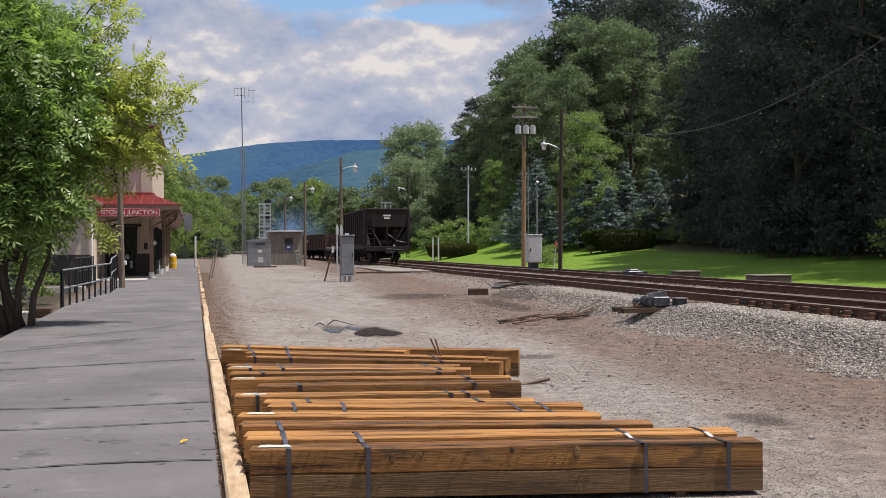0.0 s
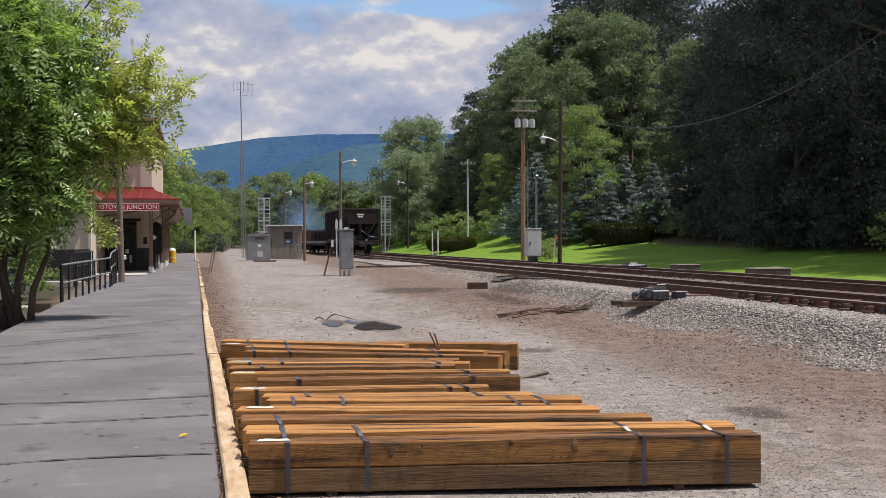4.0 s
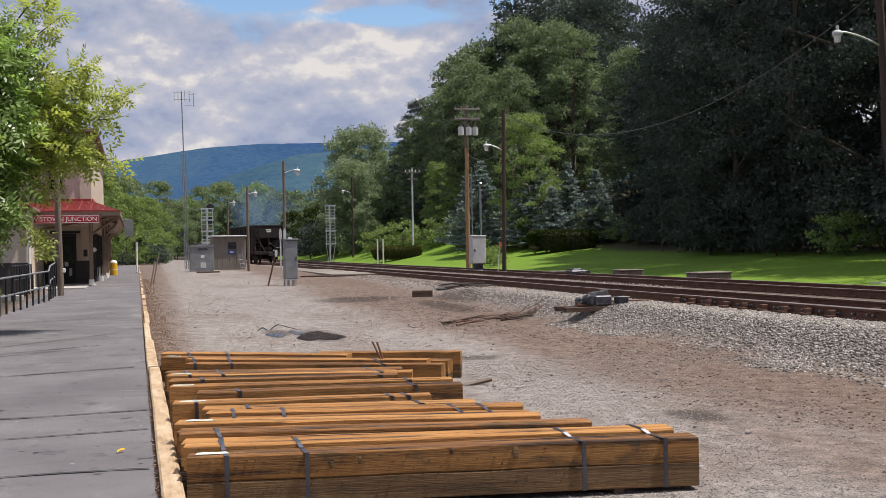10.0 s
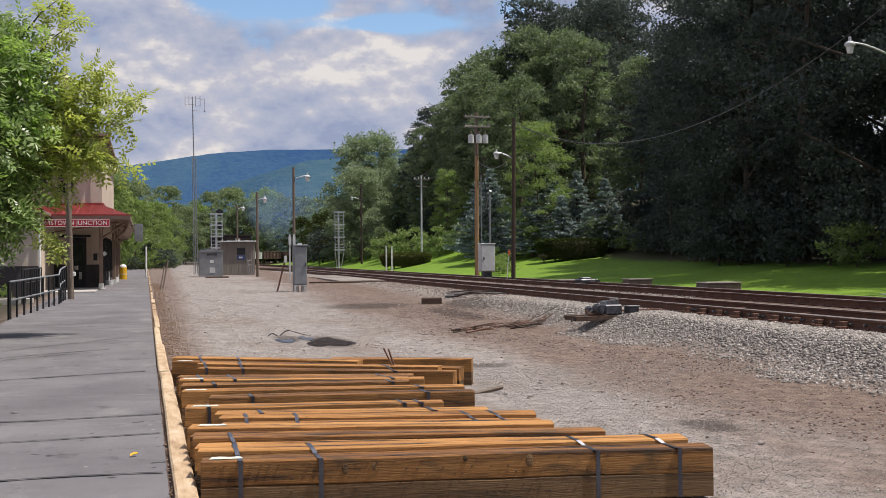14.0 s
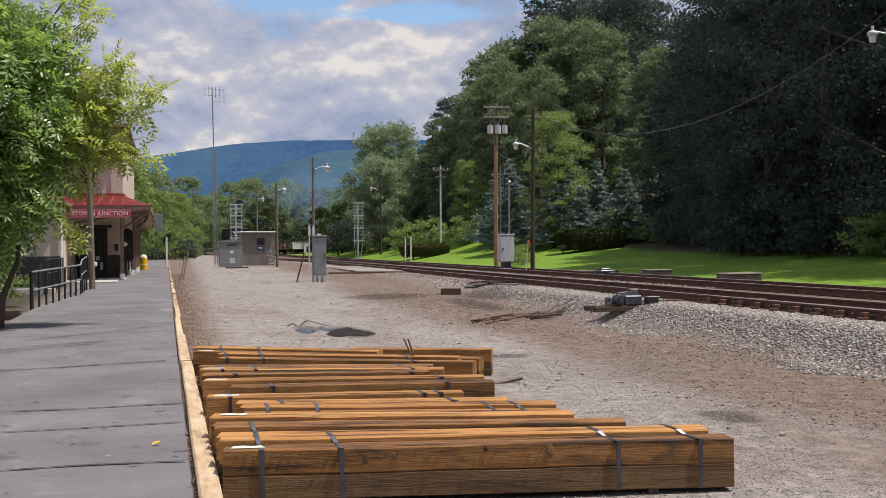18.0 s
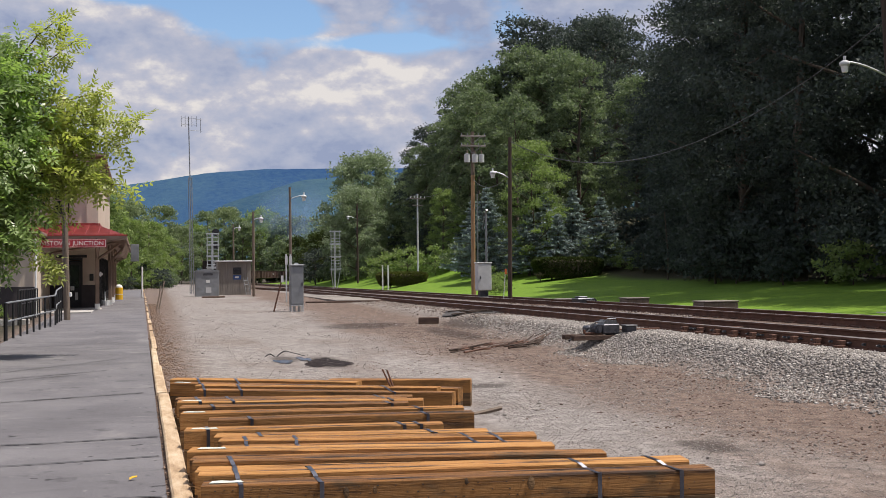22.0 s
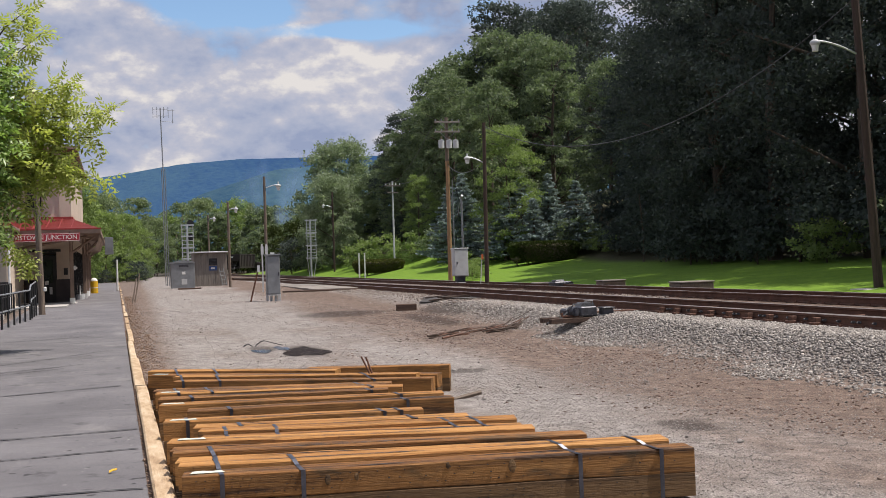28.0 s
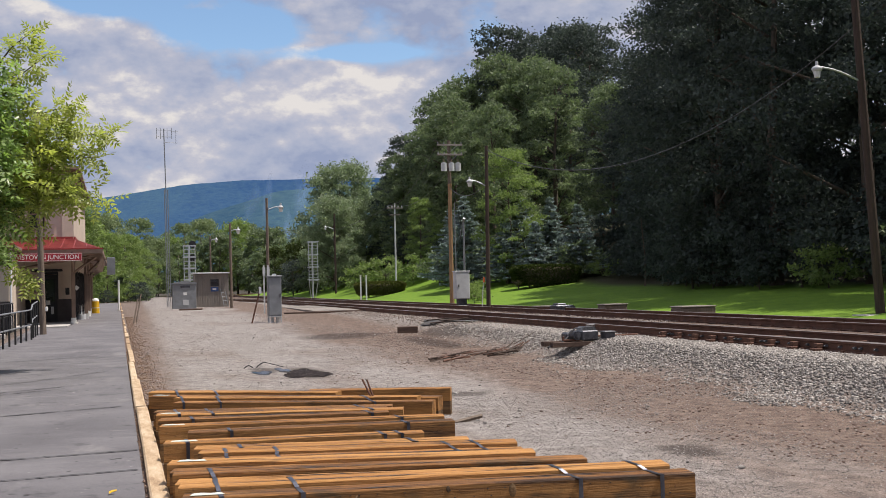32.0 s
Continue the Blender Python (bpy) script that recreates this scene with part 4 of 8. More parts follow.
def station():
    st = thing("station_building", "two-storey cream stucco railway station with a red canopy roof", "station building")
    F = 0.46
    # main block
    S = 56.0
    wall_with("wall_panel", -12.0, -2.0, S, 1.55, 7.75, [(-3.45, 1.55, -2.75, 2.75), (-4.0, 4.9, -3.25, 6.3), (-6.3, 4.9, -5.4, 6.3), (-6.4, 1.7, -5.2, 3.0)], M["cream"], st)
    wall_with("wainscot_panel", -12.0, -1.99, S - 0.03, F - 0.3, 1.55, [(-3.45, F - 0.3, -2.75, 1.55)], M["base"], st, 0.28)
    part("pilaster", boxes((-2.5, S - 0.07, 1.56, -1.97, S, 7.7)), M["cream"], st)
    window_unit(st, -4.0, 4.9, -3.25, 6.3, S)
    window_unit(st, -6.3, 4.9, -5.4, 6.3, S)
    window_unit(st, -6.4, 1.7, -5.2, 3.0, S)
    d = part("door", boxes((-3.43, S + 0.08, F, -2.77, S + 0.13, 2.72)), M["black"], st, "dark half-glazed door")
    part("door_pane", boxes((-3.33, S + 0.06, 1.4, -2.87, S + 0.08, 2.5)), M["glass"], d)
    part("notice", boxes((-3.25, S + 0.045, 1.30, -3.08, S + 0.06, 1.5)), M["white"], d, "small white notice")
    part("notice", boxes((-3.05, S + 0.045, 0.85, -2.92, S + 0.06, 1.2)), M["greylight"], d, "small pale notice")
    part("door_frame", boxes((-3.5, S - 0.02, F, -3.43, S + 0.14, 2.8), (-2.77, S - 0.02, F, -2.7, S + 0.14, 2.8), (-3.5, S - 0.02, 2.75, -2.7, S + 0.14, 2.85)), M["black"], st)
    part("letter_box", boxes((-2.38, S - 0.12, 1.75, -2.2, S - 0.03, 2.08), bevel=0.01), M["black"], st)
    part("transom_lintel", boxes((-3.9, S - 0.05, 2.86, -2.4, S, 2.98)), M["black"], st)
    part("east_wall", boxes((-2.25, S + 0.25, F, -2.0, 78.0, 7.75)), M["cream"], st)
    part("west_wall", boxes((-12.0, S + 0.25, F, -11.75, 78.0, 7.75)), M["cream"], st)
    part("north_wall", boxes((-11.75, 77.75, F, -2.25, 78.0, 7.75)), M["cream"], st)
    for y in (57.4, 59.4, 62.5, 65.5, 68.5, 72.0):
        w = part("east_opening", boxes((-2.02, y, F + (0.0 if y < 60 else 0.7), -1.96, y + 1.2, 2.9)), M["glass"], st, "dark glazed opening")
        part("frame", boxes((-1.97, y - 0.08, F, -1.93, y, 2.95), (-1.97, y + 1.2, F, -1.93, y + 1.28, 2.95)), M["black"], w)
    part("cornice", boxes((-12.15, S - 0.16, 7.55, -1.85, 78.15, 7.78), bevel=0.03), M["fascia"], st)
    # hipped upper roof
    bm = bmesh.new()
    lo = [bm.verts.new(p) for p in ((-12.6, S - 0.6, 7.75), (-1.72, S - 0.6, 7.75), (-1.72, 78.6, 7.75), (-12.6, 78.6, 7.75))]
    hi = [bm.verts.new((-7, S + 4.6, 10.4)), bm.verts.new((-7, 73.4, 10.4))]
    bm.faces.new((lo[0], lo[1], hi[0]))
    bm.faces.new((lo[1], lo[2], hi[1], hi[0]))
    bm.faces.new((lo[2], lo[3], hi[1]))
    bm.faces.new((lo[3], lo[0], hi[0], hi[1]))
    bm.faces.new(lo[::-1])
    r = part("upper_roof", bm, M["slate"], st)
    part("gutter", boxes((-12.65, S - 0.7, 7.66, -1.64, S - 0.58, 7.8), (-1.74, S - 0.58, 7.66, -1.62, 78.7, 7.8)), M["fascia"], r)
    # canopy: red hipped skirt round the ground floor
    ex, ey, ez = -0.63, 51.0, 3.74
    wx, wy, wz = -2.0, 56.0, 4.42
    bm = bmesh.new()
    o = [bm.verts.new(p) for p in ((-12.0, ey, ez), (ex, ey, ez), (ex, 80.0, ez))]
    i = [bm.verts.new(p) for p in ((-12.0, wy, wz), (wx, wy, wz), (wx, 78.0, wz))]
    bm.faces.new((o[0], o[1], i[1], i[0]))
    bm.faces.new((o[1], o[2], i[2], i[1]))
    bmesh.ops.solidify(bm, geom=bm.faces[:], thickness=0.05)
    c = part("canopy_roof", bm, M["redroof"], st, "red sheet-metal canopy roof")
    part("eave_board", boxes((-12.0, ey - 0.03, ez - 0.19, ex + 0.03, ey + 0.02, ez - 0.03), (ex - 0.02, ey + 0.02, ez - 0.19, ex + 0.03, 80.0, ez - 0.03)), M["fascia"], c)
    part("edge_trim", boxes((-12.0, ey - 0.05, ez - 0.03, ex + 0.05, ey + 0.0, ez + 0.03)), M["redroof"], c)
    part("flashing", boxes((-12.0, wy - 0.10, wz - 0.02, wx + 0.02, wy - 0.004, wz + 0.09), (wx + 0.004, wy, wz - 0.02, wx + 0.10, 78, wz + 0.09)), M["redroof"], c)
    n = 22
    for k in range(n):
        x = -11.8 + k * (11.0 / (n - 1))
        t0 = max(0.0, (x - wx) / (ex - wx)) if x > wx else 0.0
        ytop = wy - (wy - ey) * t0
        ztop = wz - (wz - ez) * t0
        if ytop - ey > 0.3:
            part("standing_seam", rods(((x, ey, ez + 0.015), (x, ytop, ztop + 0.015), 0.018), n=4), M["redroof"], c)
    part("soffit", boxes((-12.0, ey + 0.02, ez - 0.12, ex - 0.03, wy - 0.02, ez - 0.08), (wx + 0.01, wy - 0.02, ez - 0.12, ex - 0.03, 79.9, ez - 0.08)), M["fascia"], st)
    for k, (px_, py_) in enumerate(((-1.92, 53.0), (-5.6, 53.0), (-1.55, 60.0), (-1.55, 66.0), (-1.55, 72.0))):
        p = part("post", boxes((px_ - 0.085, py_ - 0.085, float(plat_z(py_)) + 0.25, px_ + 0.085, py_ + 0.085, ez - 0.12), bevel=0.012), M["fascia"], st, "brown timber canopy post")
        part("post_foot", boxes((px_ - 0.11, py_ - 0.11, float(plat_z(py_)) - 0.02, px_ + 0.11, py_ + 0.11, float(plat_z(py_)) + 0.25)), M["white"], p)
        part("brace", rods(((px_, py_, 2.72), (ex - 0.12, py_ - 0.1, ez - 0.2), 0.06), n=4), M["fascia"], p)
        if k >= 2 or k == 0:
            part("brace", rods(((px_, py_, 2.75), (px_ + 0.05, py_ - 1.3, ez - 0.16), 0.055), n=4), M["fascia"], p)
            part("brace", rods(((px_, py_, 2.75), (px_ + 0.05, py_ + 1.3, ez - 0.16), 0.055), n=4), M["fascia"], p)
    # curved end bracket of the canopy on the track side
    for y in (52.0, 56.2, 60.0):
        bm = prism([(ex - 0.05, ez - 0.2), (ex + 0.03, ez - 0.45), (ex - 0.1, ez - 0.85), (ex - 0.45, ez - 1.0), (ex - 0.5, ez - 0.92), (ex - 0.2, ez - 0.75), (ex - 0.1, ez - 0.4), (ex - 0.8, ez - 0.2)], 0.12, "y", y)
        part("bracket", bm, M["fascia"], st)
    # one-storey wing towards the ramp
    part("wing_wall", boxes((-12.0, 48.0, 1.55, -4.18, 48.25, 3.66)), M["cream"], st)
    part("wing_wainscot", boxes((-12.0, 47.97, 0.2, -4.16, 48.25, 1.55)), M["base"], st)
    part("wing_side", boxes((-4.42, 48.25, 0.4, -4.18, 56.0, 3.62)), M["cream"], st)
    part("wing_roof", boxes((-12.0, 47.5, 3.66, -3.9, 51.0, 3.8), bevel=0.02), M["fascia"], st)
    part("downspout", rods(((-4.12, 47.92, 0.3), (-4.12, 47.92, 3.66), 0.045)), M["white"], st, "white downspout")
    # name board
    sg = part("name_board", boxes((-4.62, ey - 0.10, 3.21, -1.47, ey - 0.055, 3.56), bevel=0.008), M["redsign"], st, "red name board with white lettering")
    part("border", boxes((-4.60, ey - 0.106, 3.225, -1.49, ey - 0.10, 3.24), (-4.60, ey - 0.106, 3.53, -1.49, ey - 0.10, 3.545), (-4.60, ey - 0.106, 3.24, -4.585, ey - 0.10, 3.53), (-1.505, ey - 0.106, 3.24, -1.49, ey - 0.10, 3.53)), M["white"], sg)
    cu = bpy.data.curves.new("lettering", "FONT")
    cu.body, cu.size, cu.align_x, cu.align_y, cu.extrude = "LEWISTOWN JUNCTION", 0.27, "CENTER", "CENTER", 0.004
    tmp = bpy.data.objects.new("lettering", cu)
    scene.collection.objects.link(tmp)
    bpy.context.view_layer.update()
    me = bpy.data.meshes.new_from_object(tmp.evaluated_get(bpy.context.evaluated_depsgraph_get()))
    bpy.data.objects.remove(tmp)
    me.materials.clear()
    me.materials.append(M["white"])
    xs = [v.co.x for v in me.vertices]
    sx = 2.92 / (max(xs) - min(xs))
    o = part("lettering", me, None, sg)
    o.matrix_basis = pose(-3.05, ey - 0.108, 3.383, 90, 0, 0) @ Matrix.Diagonal((sx, 1.0, 1, 1))
    part("hanger", boxes((-4.2, ey - 0.09, 3.55, -4.16, ey - 0.04, 3.62), (-1.9, ey - 0.09, 3.55, -1.86, ey - 0.04, 3.62)), M["black"], sg)
    # grey board hung beyond the canopy
    part("hanging_board", boxes((-0.52, 60.2, 2.72, -0.10, 60.32, 3.62), bevel=0.01), M["grey"], st, "grey board hung from the canopy")
    part("hanging_board_arm", boxes((-1.6, 60.22, 3.5, -0.5, 60.3, 3.56)), M["fascia"], st)
    part("diamond_sign", prism([(0, -0.12), (0.12, 0), (0, 0.12), (-0.12, 0)], 0.02, "y", 0), M["white"], st, "small white diamond sign").matrix_basis = pose(-1.78, 53.0, 2.05)
    part("floor_slab", boxes((-12.0, 48.3, 0.05, -2.0, 56.0, 0.475), (-2.0, 52.4, 0.05, -1.75, 56.0, 0.47)), M["concrete"], st)


station()

# ramp railing
ramp = thing("ramp_railing", "black pipe railing with pale rails beside the ramp", "railing")
R0, R1, R2 = Vector((-3.36, 30.5, 0)), Vector((-2.72, 38.6, 0)), Vector((-2.72, 42.0, 0))


def rail_at(f, up):
    p = R0.lerp(R1, f)
    return (p.x, p.y, float(plat_z(p.y)) - 0.02 + up)


for k in range(9):
    f = k / 8
    a, b = rail_at(f, -0.05), rail_at(f, 0.98)
    part("post", rods((a, b, 0.03 if k else 0.05)), M["black"], ramp)
for up in (0.98, 0.50):
    part("rail", tube([rail_at(f / 6, up) for f in range(7)] + [(-2.72, 39.2, float(plat_z(39)) + up + 0.14), (-2.75, 42.0, float(plat_z(42)) + up + 0.2)], 0.026, 8), M["grey"], ramp, "galvanised rail")
for y in (39.6, 40.6, 41.6):
    part("post", rods(((-2.73, y, float(plat_z(y)) - 0.05), (-2.73, y, float(plat_z(y)) + 1.15), 0.03)), M["black"], ramp)
bm = bmesh.new()
rmp = thing("inner_ramp_railing", "black railing on the far side of the ramp", "railing")
for y in np.arange(40, 47.5, 0.9):
    part("post", rods(((-4.0, y, 0.3), (-4.0, y, 1.5), 0.028)), M["black"], rmp)
for z in (1.48, 1.0):
    part("rail", rods(((-4.0, 40, z), (-4.0, 47.3, z), 0.024)), M["black"], rmp)
part("ramp_wall", boxes((-7.5, 41.0, 0.05, -3.75, 41.3, 0.47), bevel=0.015), M["concrete"], None)
bpy.data.objects["ramp_wall"].name = "low_wall"
tagged(bpy.data.objects["low_wall"], "low pale concrete wall beside the ramp", "wall")
tagged(part("soil_kerb", boxes((-4.3, 26.0, 0.0, -3.5, 26.4, 0.42), bevel=0.03), M["concrete"]), "short pale concrete kerb under the tree", "kerb")
tagged(part("timber_baulk", boxes((-4.2, 28.6, 0.1, -3.42, 28.95, 0.36), bevel=0.02), M["oldtie"]), "short dark old timber baulk at the platform edge", "timber")

# sign pole in front of the station
sp = thing("wooden_pole", "brown wooden pole standing on the platform before the station", "utility pole")
part("shaft", rods(((-2.58, 42.3, 0.3), (-2.72, 42.3, 8.5), 0.115, 0.09), n=12), M["pole"], sp)
part("meter", boxes((-2.5, 42.1, 1.2, -2.4, 42.16, 1.36), bevel=0.02), M["white"], sp, "small white meter")

# bollard and tubs by the track-side wall
bl = thing("yellow_bollard", "round yellow bollard with a white top on the platform", "bollard")
bx, by, bz = -1.28, 70.0, float(plat_z(70))
part("body", rods(((bx, by, bz - 0.02), (bx, by, bz + 0.72), 0.22), n=16), M["yellow"], bl)
bm = bmesh.new()
ball(bm, (bx, by, bz + 0.72), 0.215, 2, (1, 1, 0.9))
part("cap", bm, M["white"], bl)
part("band", rods(((bx, by, bz + 0.3), (bx, by, bz + 0.34), 0.225), n=16), M["white"], bl)
for x, y, h, m in ((-1.62, 64.0, 0.95, "white"), (-1.75, 58.5, 0.7, "greylight")):
    o = thing("platform_tub", "pale tub with a post by the station wall", "tub", pose(x, y, float(plat_z(y)) - 0.01))
    part("tub", rods(((0, 0, 0), (0, 0, 0.26), 0.2, 0.22), n=12), M[m], o)
    part("post", rods(((0, 0, 0.2), (0, 0, h), 0.04)), M[m], o)
wp = thing("white_post", "slim white post at the platform edge", "post")
part("post", rods(((0.06, 74, float(plat_z(74)) - 0.05), (0.07, 74, 2.58), 0.06), n=10), M["white"], wp)
part("foot", rods(((0.06, 74, float(plat_z(74)) - 0.02), (0.06, 74, float(plat_z(74)) + 0.06), 0.1), n=10), M["concrete"], wp)
for a, b in (((0.62, 50, 0.35), (0.83, 50.3, 1.5)), ((0.75, 52, 0.35), (1.01, 52.3, 1.7))):
    o = thing("wooden_stake", "thin weathered stake leaning beside the kerb", "stake")
    part("stake", rods((a, b, 0.035, 0.03), n=5), M["pole"], o)


# ---- yard fixtures ----
def gz(x, y):
    return float(ground_z(x, y))


# equipment cabinet on legs
cb = thing("relay_cabinet", "tall grey metal relay cabinet on short legs", "cabinet")
Z = 0.33
part("body", boxes((5.93, 46.0, Z + 0.34, 6.46, 46.55, Z + 1.94), bevel=0.015), M["grey"], cb)
part("door", boxes((5.95, 45.97, Z + 0.38, 6.44, 46.0, Z + 1.90), bevel=0.008), M["grey"], cb)
part("handle", boxes((6.37, 45.93, Z + 1.1, 6.41, 45.97, Z + 1.25)), M["darkmetal"], cb)
part("lid", boxes((5.90, 45.93, Z + 1.94, 6.49, 46.6, Z + 2.0), bevel=0.01), M["grey"], cb)
part("lifting_eye", boxes((6.12, 46.2, Z + 2.0, 6.28, 46.3, Z + 2.07)), M["greylight"], cb)
for x in (5.96, 6.43):
    for y in (46.03, 46.5):
        part("leg", boxes((x - 0.025, y - 0.025, Z - 0.12, x + 0.025, y + 0.025, Z + 0.34)), M["greylight"], cb)
for x in (6.1, 6.3):
    part("cable_duct", boxes((x - 0.05, 46.2, Z - 0.12, x + 0.05, 46.3, Z + 0.34)), M["greylight"], cb)
part("foot_beam", boxes((5.93, 46.0, Z - 0.02, 6.46, 46.05, Z + 0.02)), M["greylight"], cb)
part("top_beam", boxes((5.93, 45.98, Z + 0.29, 6.46, 46.02, Z + 0.34)), M["greylight"], cb)

lp = thing("leaning_marker", "rusty iron marker leaning, with a pale plate on top", "marker post")
part("bar", rods(((5.22, 46, gz(5.2, 46) - 0.05), (5.57, 46, 1.72), 0.035), n=5), M["rail"], lp)
part("plate", boxes((5.53, 45.95, 1.6, 5.63, 45.98, 1.88)), M["greylight"], lp)

for x, h in ((7.26, 3.0), (7.48, 3.0)):
    o = thing("white_sign_post", "slim pale square post beside the lamp pole", "post")
    part("post", boxes((x - 0.035, 57.965, gz(x, 58) - 0.05, x + 0.035, 58.035, h)), M["greylight"], o)
    part("plate", boxes((x - 0.07, 57.94, h - 0.55, x + 0.07, 57.965, h - 0.1)), M["greylight"], o)


def lamp_pole(x, y, top, arm, mat, r=0.13, lean=(0, 0), label="wooden pole with a curved lamp arm", drop=0.25, zarm=None, base=None, rise=0.35, head="white"):
    """A wooden pole with a curved steel arm and a lantern; arm: how far it reaches along x (and y)."""
    z0 = gz(x, y) if base is None else base
    o = thing("street_lamp", label, "street lamp", group="lamp poles")
    part("pole", rods(((x, y, z0 - 0.1), (x + lean[0], y + lean[1], top), r, r * 0.78), n=12), mat, o)
    za = top - drop if zarm is None else zarm
    f = (za - z0) / (top - z0)
    a = Vector((x + lean[0] * f, y + lean[1] * f, za))
    e = a + Vector((arm[0], arm[1], rise))
    pts = []
    for i in range(9):
        t = i / 8
        p = a.lerp(e, t)
        p.z = a.z + rise * math.sin(t * math.pi / 2)
        pts.append(p)
    part("arm", tube(pts, 0.03, 6), M["silver"], o)
    part("arm_brace", boxes((a.x - 0.06, a.y - 0.06, a.z - 0.15, a.x + 0.06, a.y + 0.06, a.z + 0.12)), M["darkmetal"], o)
    bm = bmesh.new()
    ball(bm, (e.x, e.y, e.z - 0.06), 0.14, 2, (1.1, 1.1, 0.75))
    lan = part("lantern", bm, M["greylight"], o, smooth=True)
    part("bowl", rods(((e.x, e.y, e.z - 0.30), (e.x, e.y, e.z - 0.08), 0.08, 0.115), n=10), M["white"], lan)
    part("photocell", rods(((e.x, e.y, e.z + 0.02), (e.x, e.y, e.z + 0.16), 0.04), n=8), M["greylight"], lan)
    return o


lamp_pole(7.74, 60, 6.64, (0.75, 0), M["pole"], 0.085, zarm=6.0, rise=0.2)
lamp_pole(6.94, 72, 6.01, (0.5, 0), M["pole"], 0.095, zarm=5.5, rise=0.12, label="dark wooden pole with a lamp near the shed")
lamp_pole(7.5, 95, 6.29, (0.5, 0), M["pole"], 0.08, zarm=5.9, rise=0.15)
lamp_pole(22.45, 118, 9.6, (-1.0, 0), M["poledark"], 0.11, zarm=7.9, rise=0.3)
lamp_pole(16.76, 50, 8.28, (-0.85, 0), M["poledark"], 0.105, lean=(0.1, 0), zarm=6.35, rise=0.3, label="dark wooden pole with a lamp beside the far track")
lamp_pole(20.76, 27, 9.6, (-1.45, 0), M["poledark"], 0.135, lean=(-0.48, 0), zarm=7.25, rise=0.38, label="tall dark wooden pole with a lamp on the lawn")
tagged(part("pole_footing", boxes((20.0, 26.55, 0.4, 21.1, 27.35, 0.63), bevel=0.05), M["concrete"]), "rough concrete slab at the foot of the pole", "slab")

# guyed aerial mast
ms = thing("aerial_mast", "tall thin lattice mast with dipole aerials", "mast")
for dx, dy in ((-0.13, -0.08), (0.13, -0.08), (0, 0.15)):
    part("leg", rods(((3.6 + dx, 84 + dy, 0.5), (3.52 + dx * 0.9, 84 + dy * 0.9, 9.2), 0.03), n=5), M["grey"], ms)
for k in range(22):
    z = 0.7 + k * 0.39
    part("lacing", rods(((3.47, 83.92, z), (3.73, 83.92, z + 0.35), 0.014), n=4), M["grey"], ms)
part("upper_tube", rods(((3.52, 84, 9.0), (3.44, 84, 13.7), 0.04), n=6), M["grey"], ms)
for x in (2.92, 3.2, 3.68, 4.0):
    part("dipole", rods(((x, 84, 12.95), (x, 84, 13.75), 0.018), n=4), M["grey"], ms)
part("boom", rods(((2.9, 84, 13.6), (4.0, 84, 13.6), 0.02), (((2.9, 84, 13.1)), (4.0, 84, 13.1), 0.02), n=4), M["grey"], ms)
part("side_aerial", rods(((4.3, 84, 12.55), (4.3, 84, 13.6), 0.018), (((3.95, 84, 13.5)), (4.45, 84, 13.5), 0.015), (((3.5, 84, 12.7)), (4.45, 84, 12.65), 0.015), n=4), M["grey"], ms)


def signal_mast(x, y, z0, top, label, heads):
    """A silver signal: two legs, a caged ladder with hoops, and black lamp heads."""
    o = thing("railway_signal", label, "railway signal", group="signals")
    part("base", boxes((x - 0.35, y - 0.35, z0 - 0.2, x + 0.35, y + 0.35, z0 + 0.12)), M["concrete"], o)
    part("mast", rods(((x, y, z0), (x, y, top), 0.09), n=10), M["silver"], o)
    for s in (-0.45, 0.45):
        part("stile", rods(((x + s, y - 0.5, z0 + 1.9), (x + s, y - 0.5, top), 0.035), n=5), M["silver"], o)
        part("leg", rods(((x + s * 0.4, y - 0.1, z0), (x + s, y - 0.5, z0 + 1.9), 0.04), n=5), M["silver"], o)
    z = z0 + 2.0
    while z < top:
        part("rung", boxes((x - 0.45, y - 0.53, z - 0.025, x + 0.45, y - 0.47, z + 0.025)), M["silver"], o)
        z += 0.32
    for z in np.linspace(z0 + 2.1, top - 0.1, 4):
        part("platform_ring", boxes((x - 0.5, y - 0.95, z - 0.05, x + 0.5, y - 0.9, z + 0.05), (x - 0.52, y - 0.95, z - 0.05, x - 0.47, y, z + 0.05), (x + 0.47, y - 0.95, z - 0.05, x + 0.52, y, z + 0.05)), M["silver"], o)
    for dx, zc in heads:
        bm = bmesh.new()
        rod(bm, (x + dx, y - 0.02, zc), (x + dx, y + 0.06, zc), 0.30, n=20)
        h = part("signal_head", bm, M["black"], o, "round black backing disc")
        for dz in (-0.2, 0.2):
            part("hood", rods(((x + dx, y + 0.05, zc + dz), (x + dx, y + 0.3, zc + dz), 0.11), n=10), M["black"], h)


signal_mast(5.76, 95, 0.6, 5.56, "silver railway signal mast with black round heads behind the shed", ((0.28, 5.62), (0.3, 4.5)))
signal_mast(18.95, 112, 0.45, 6.44, "silver railway signal mast with a caged ladder", ())

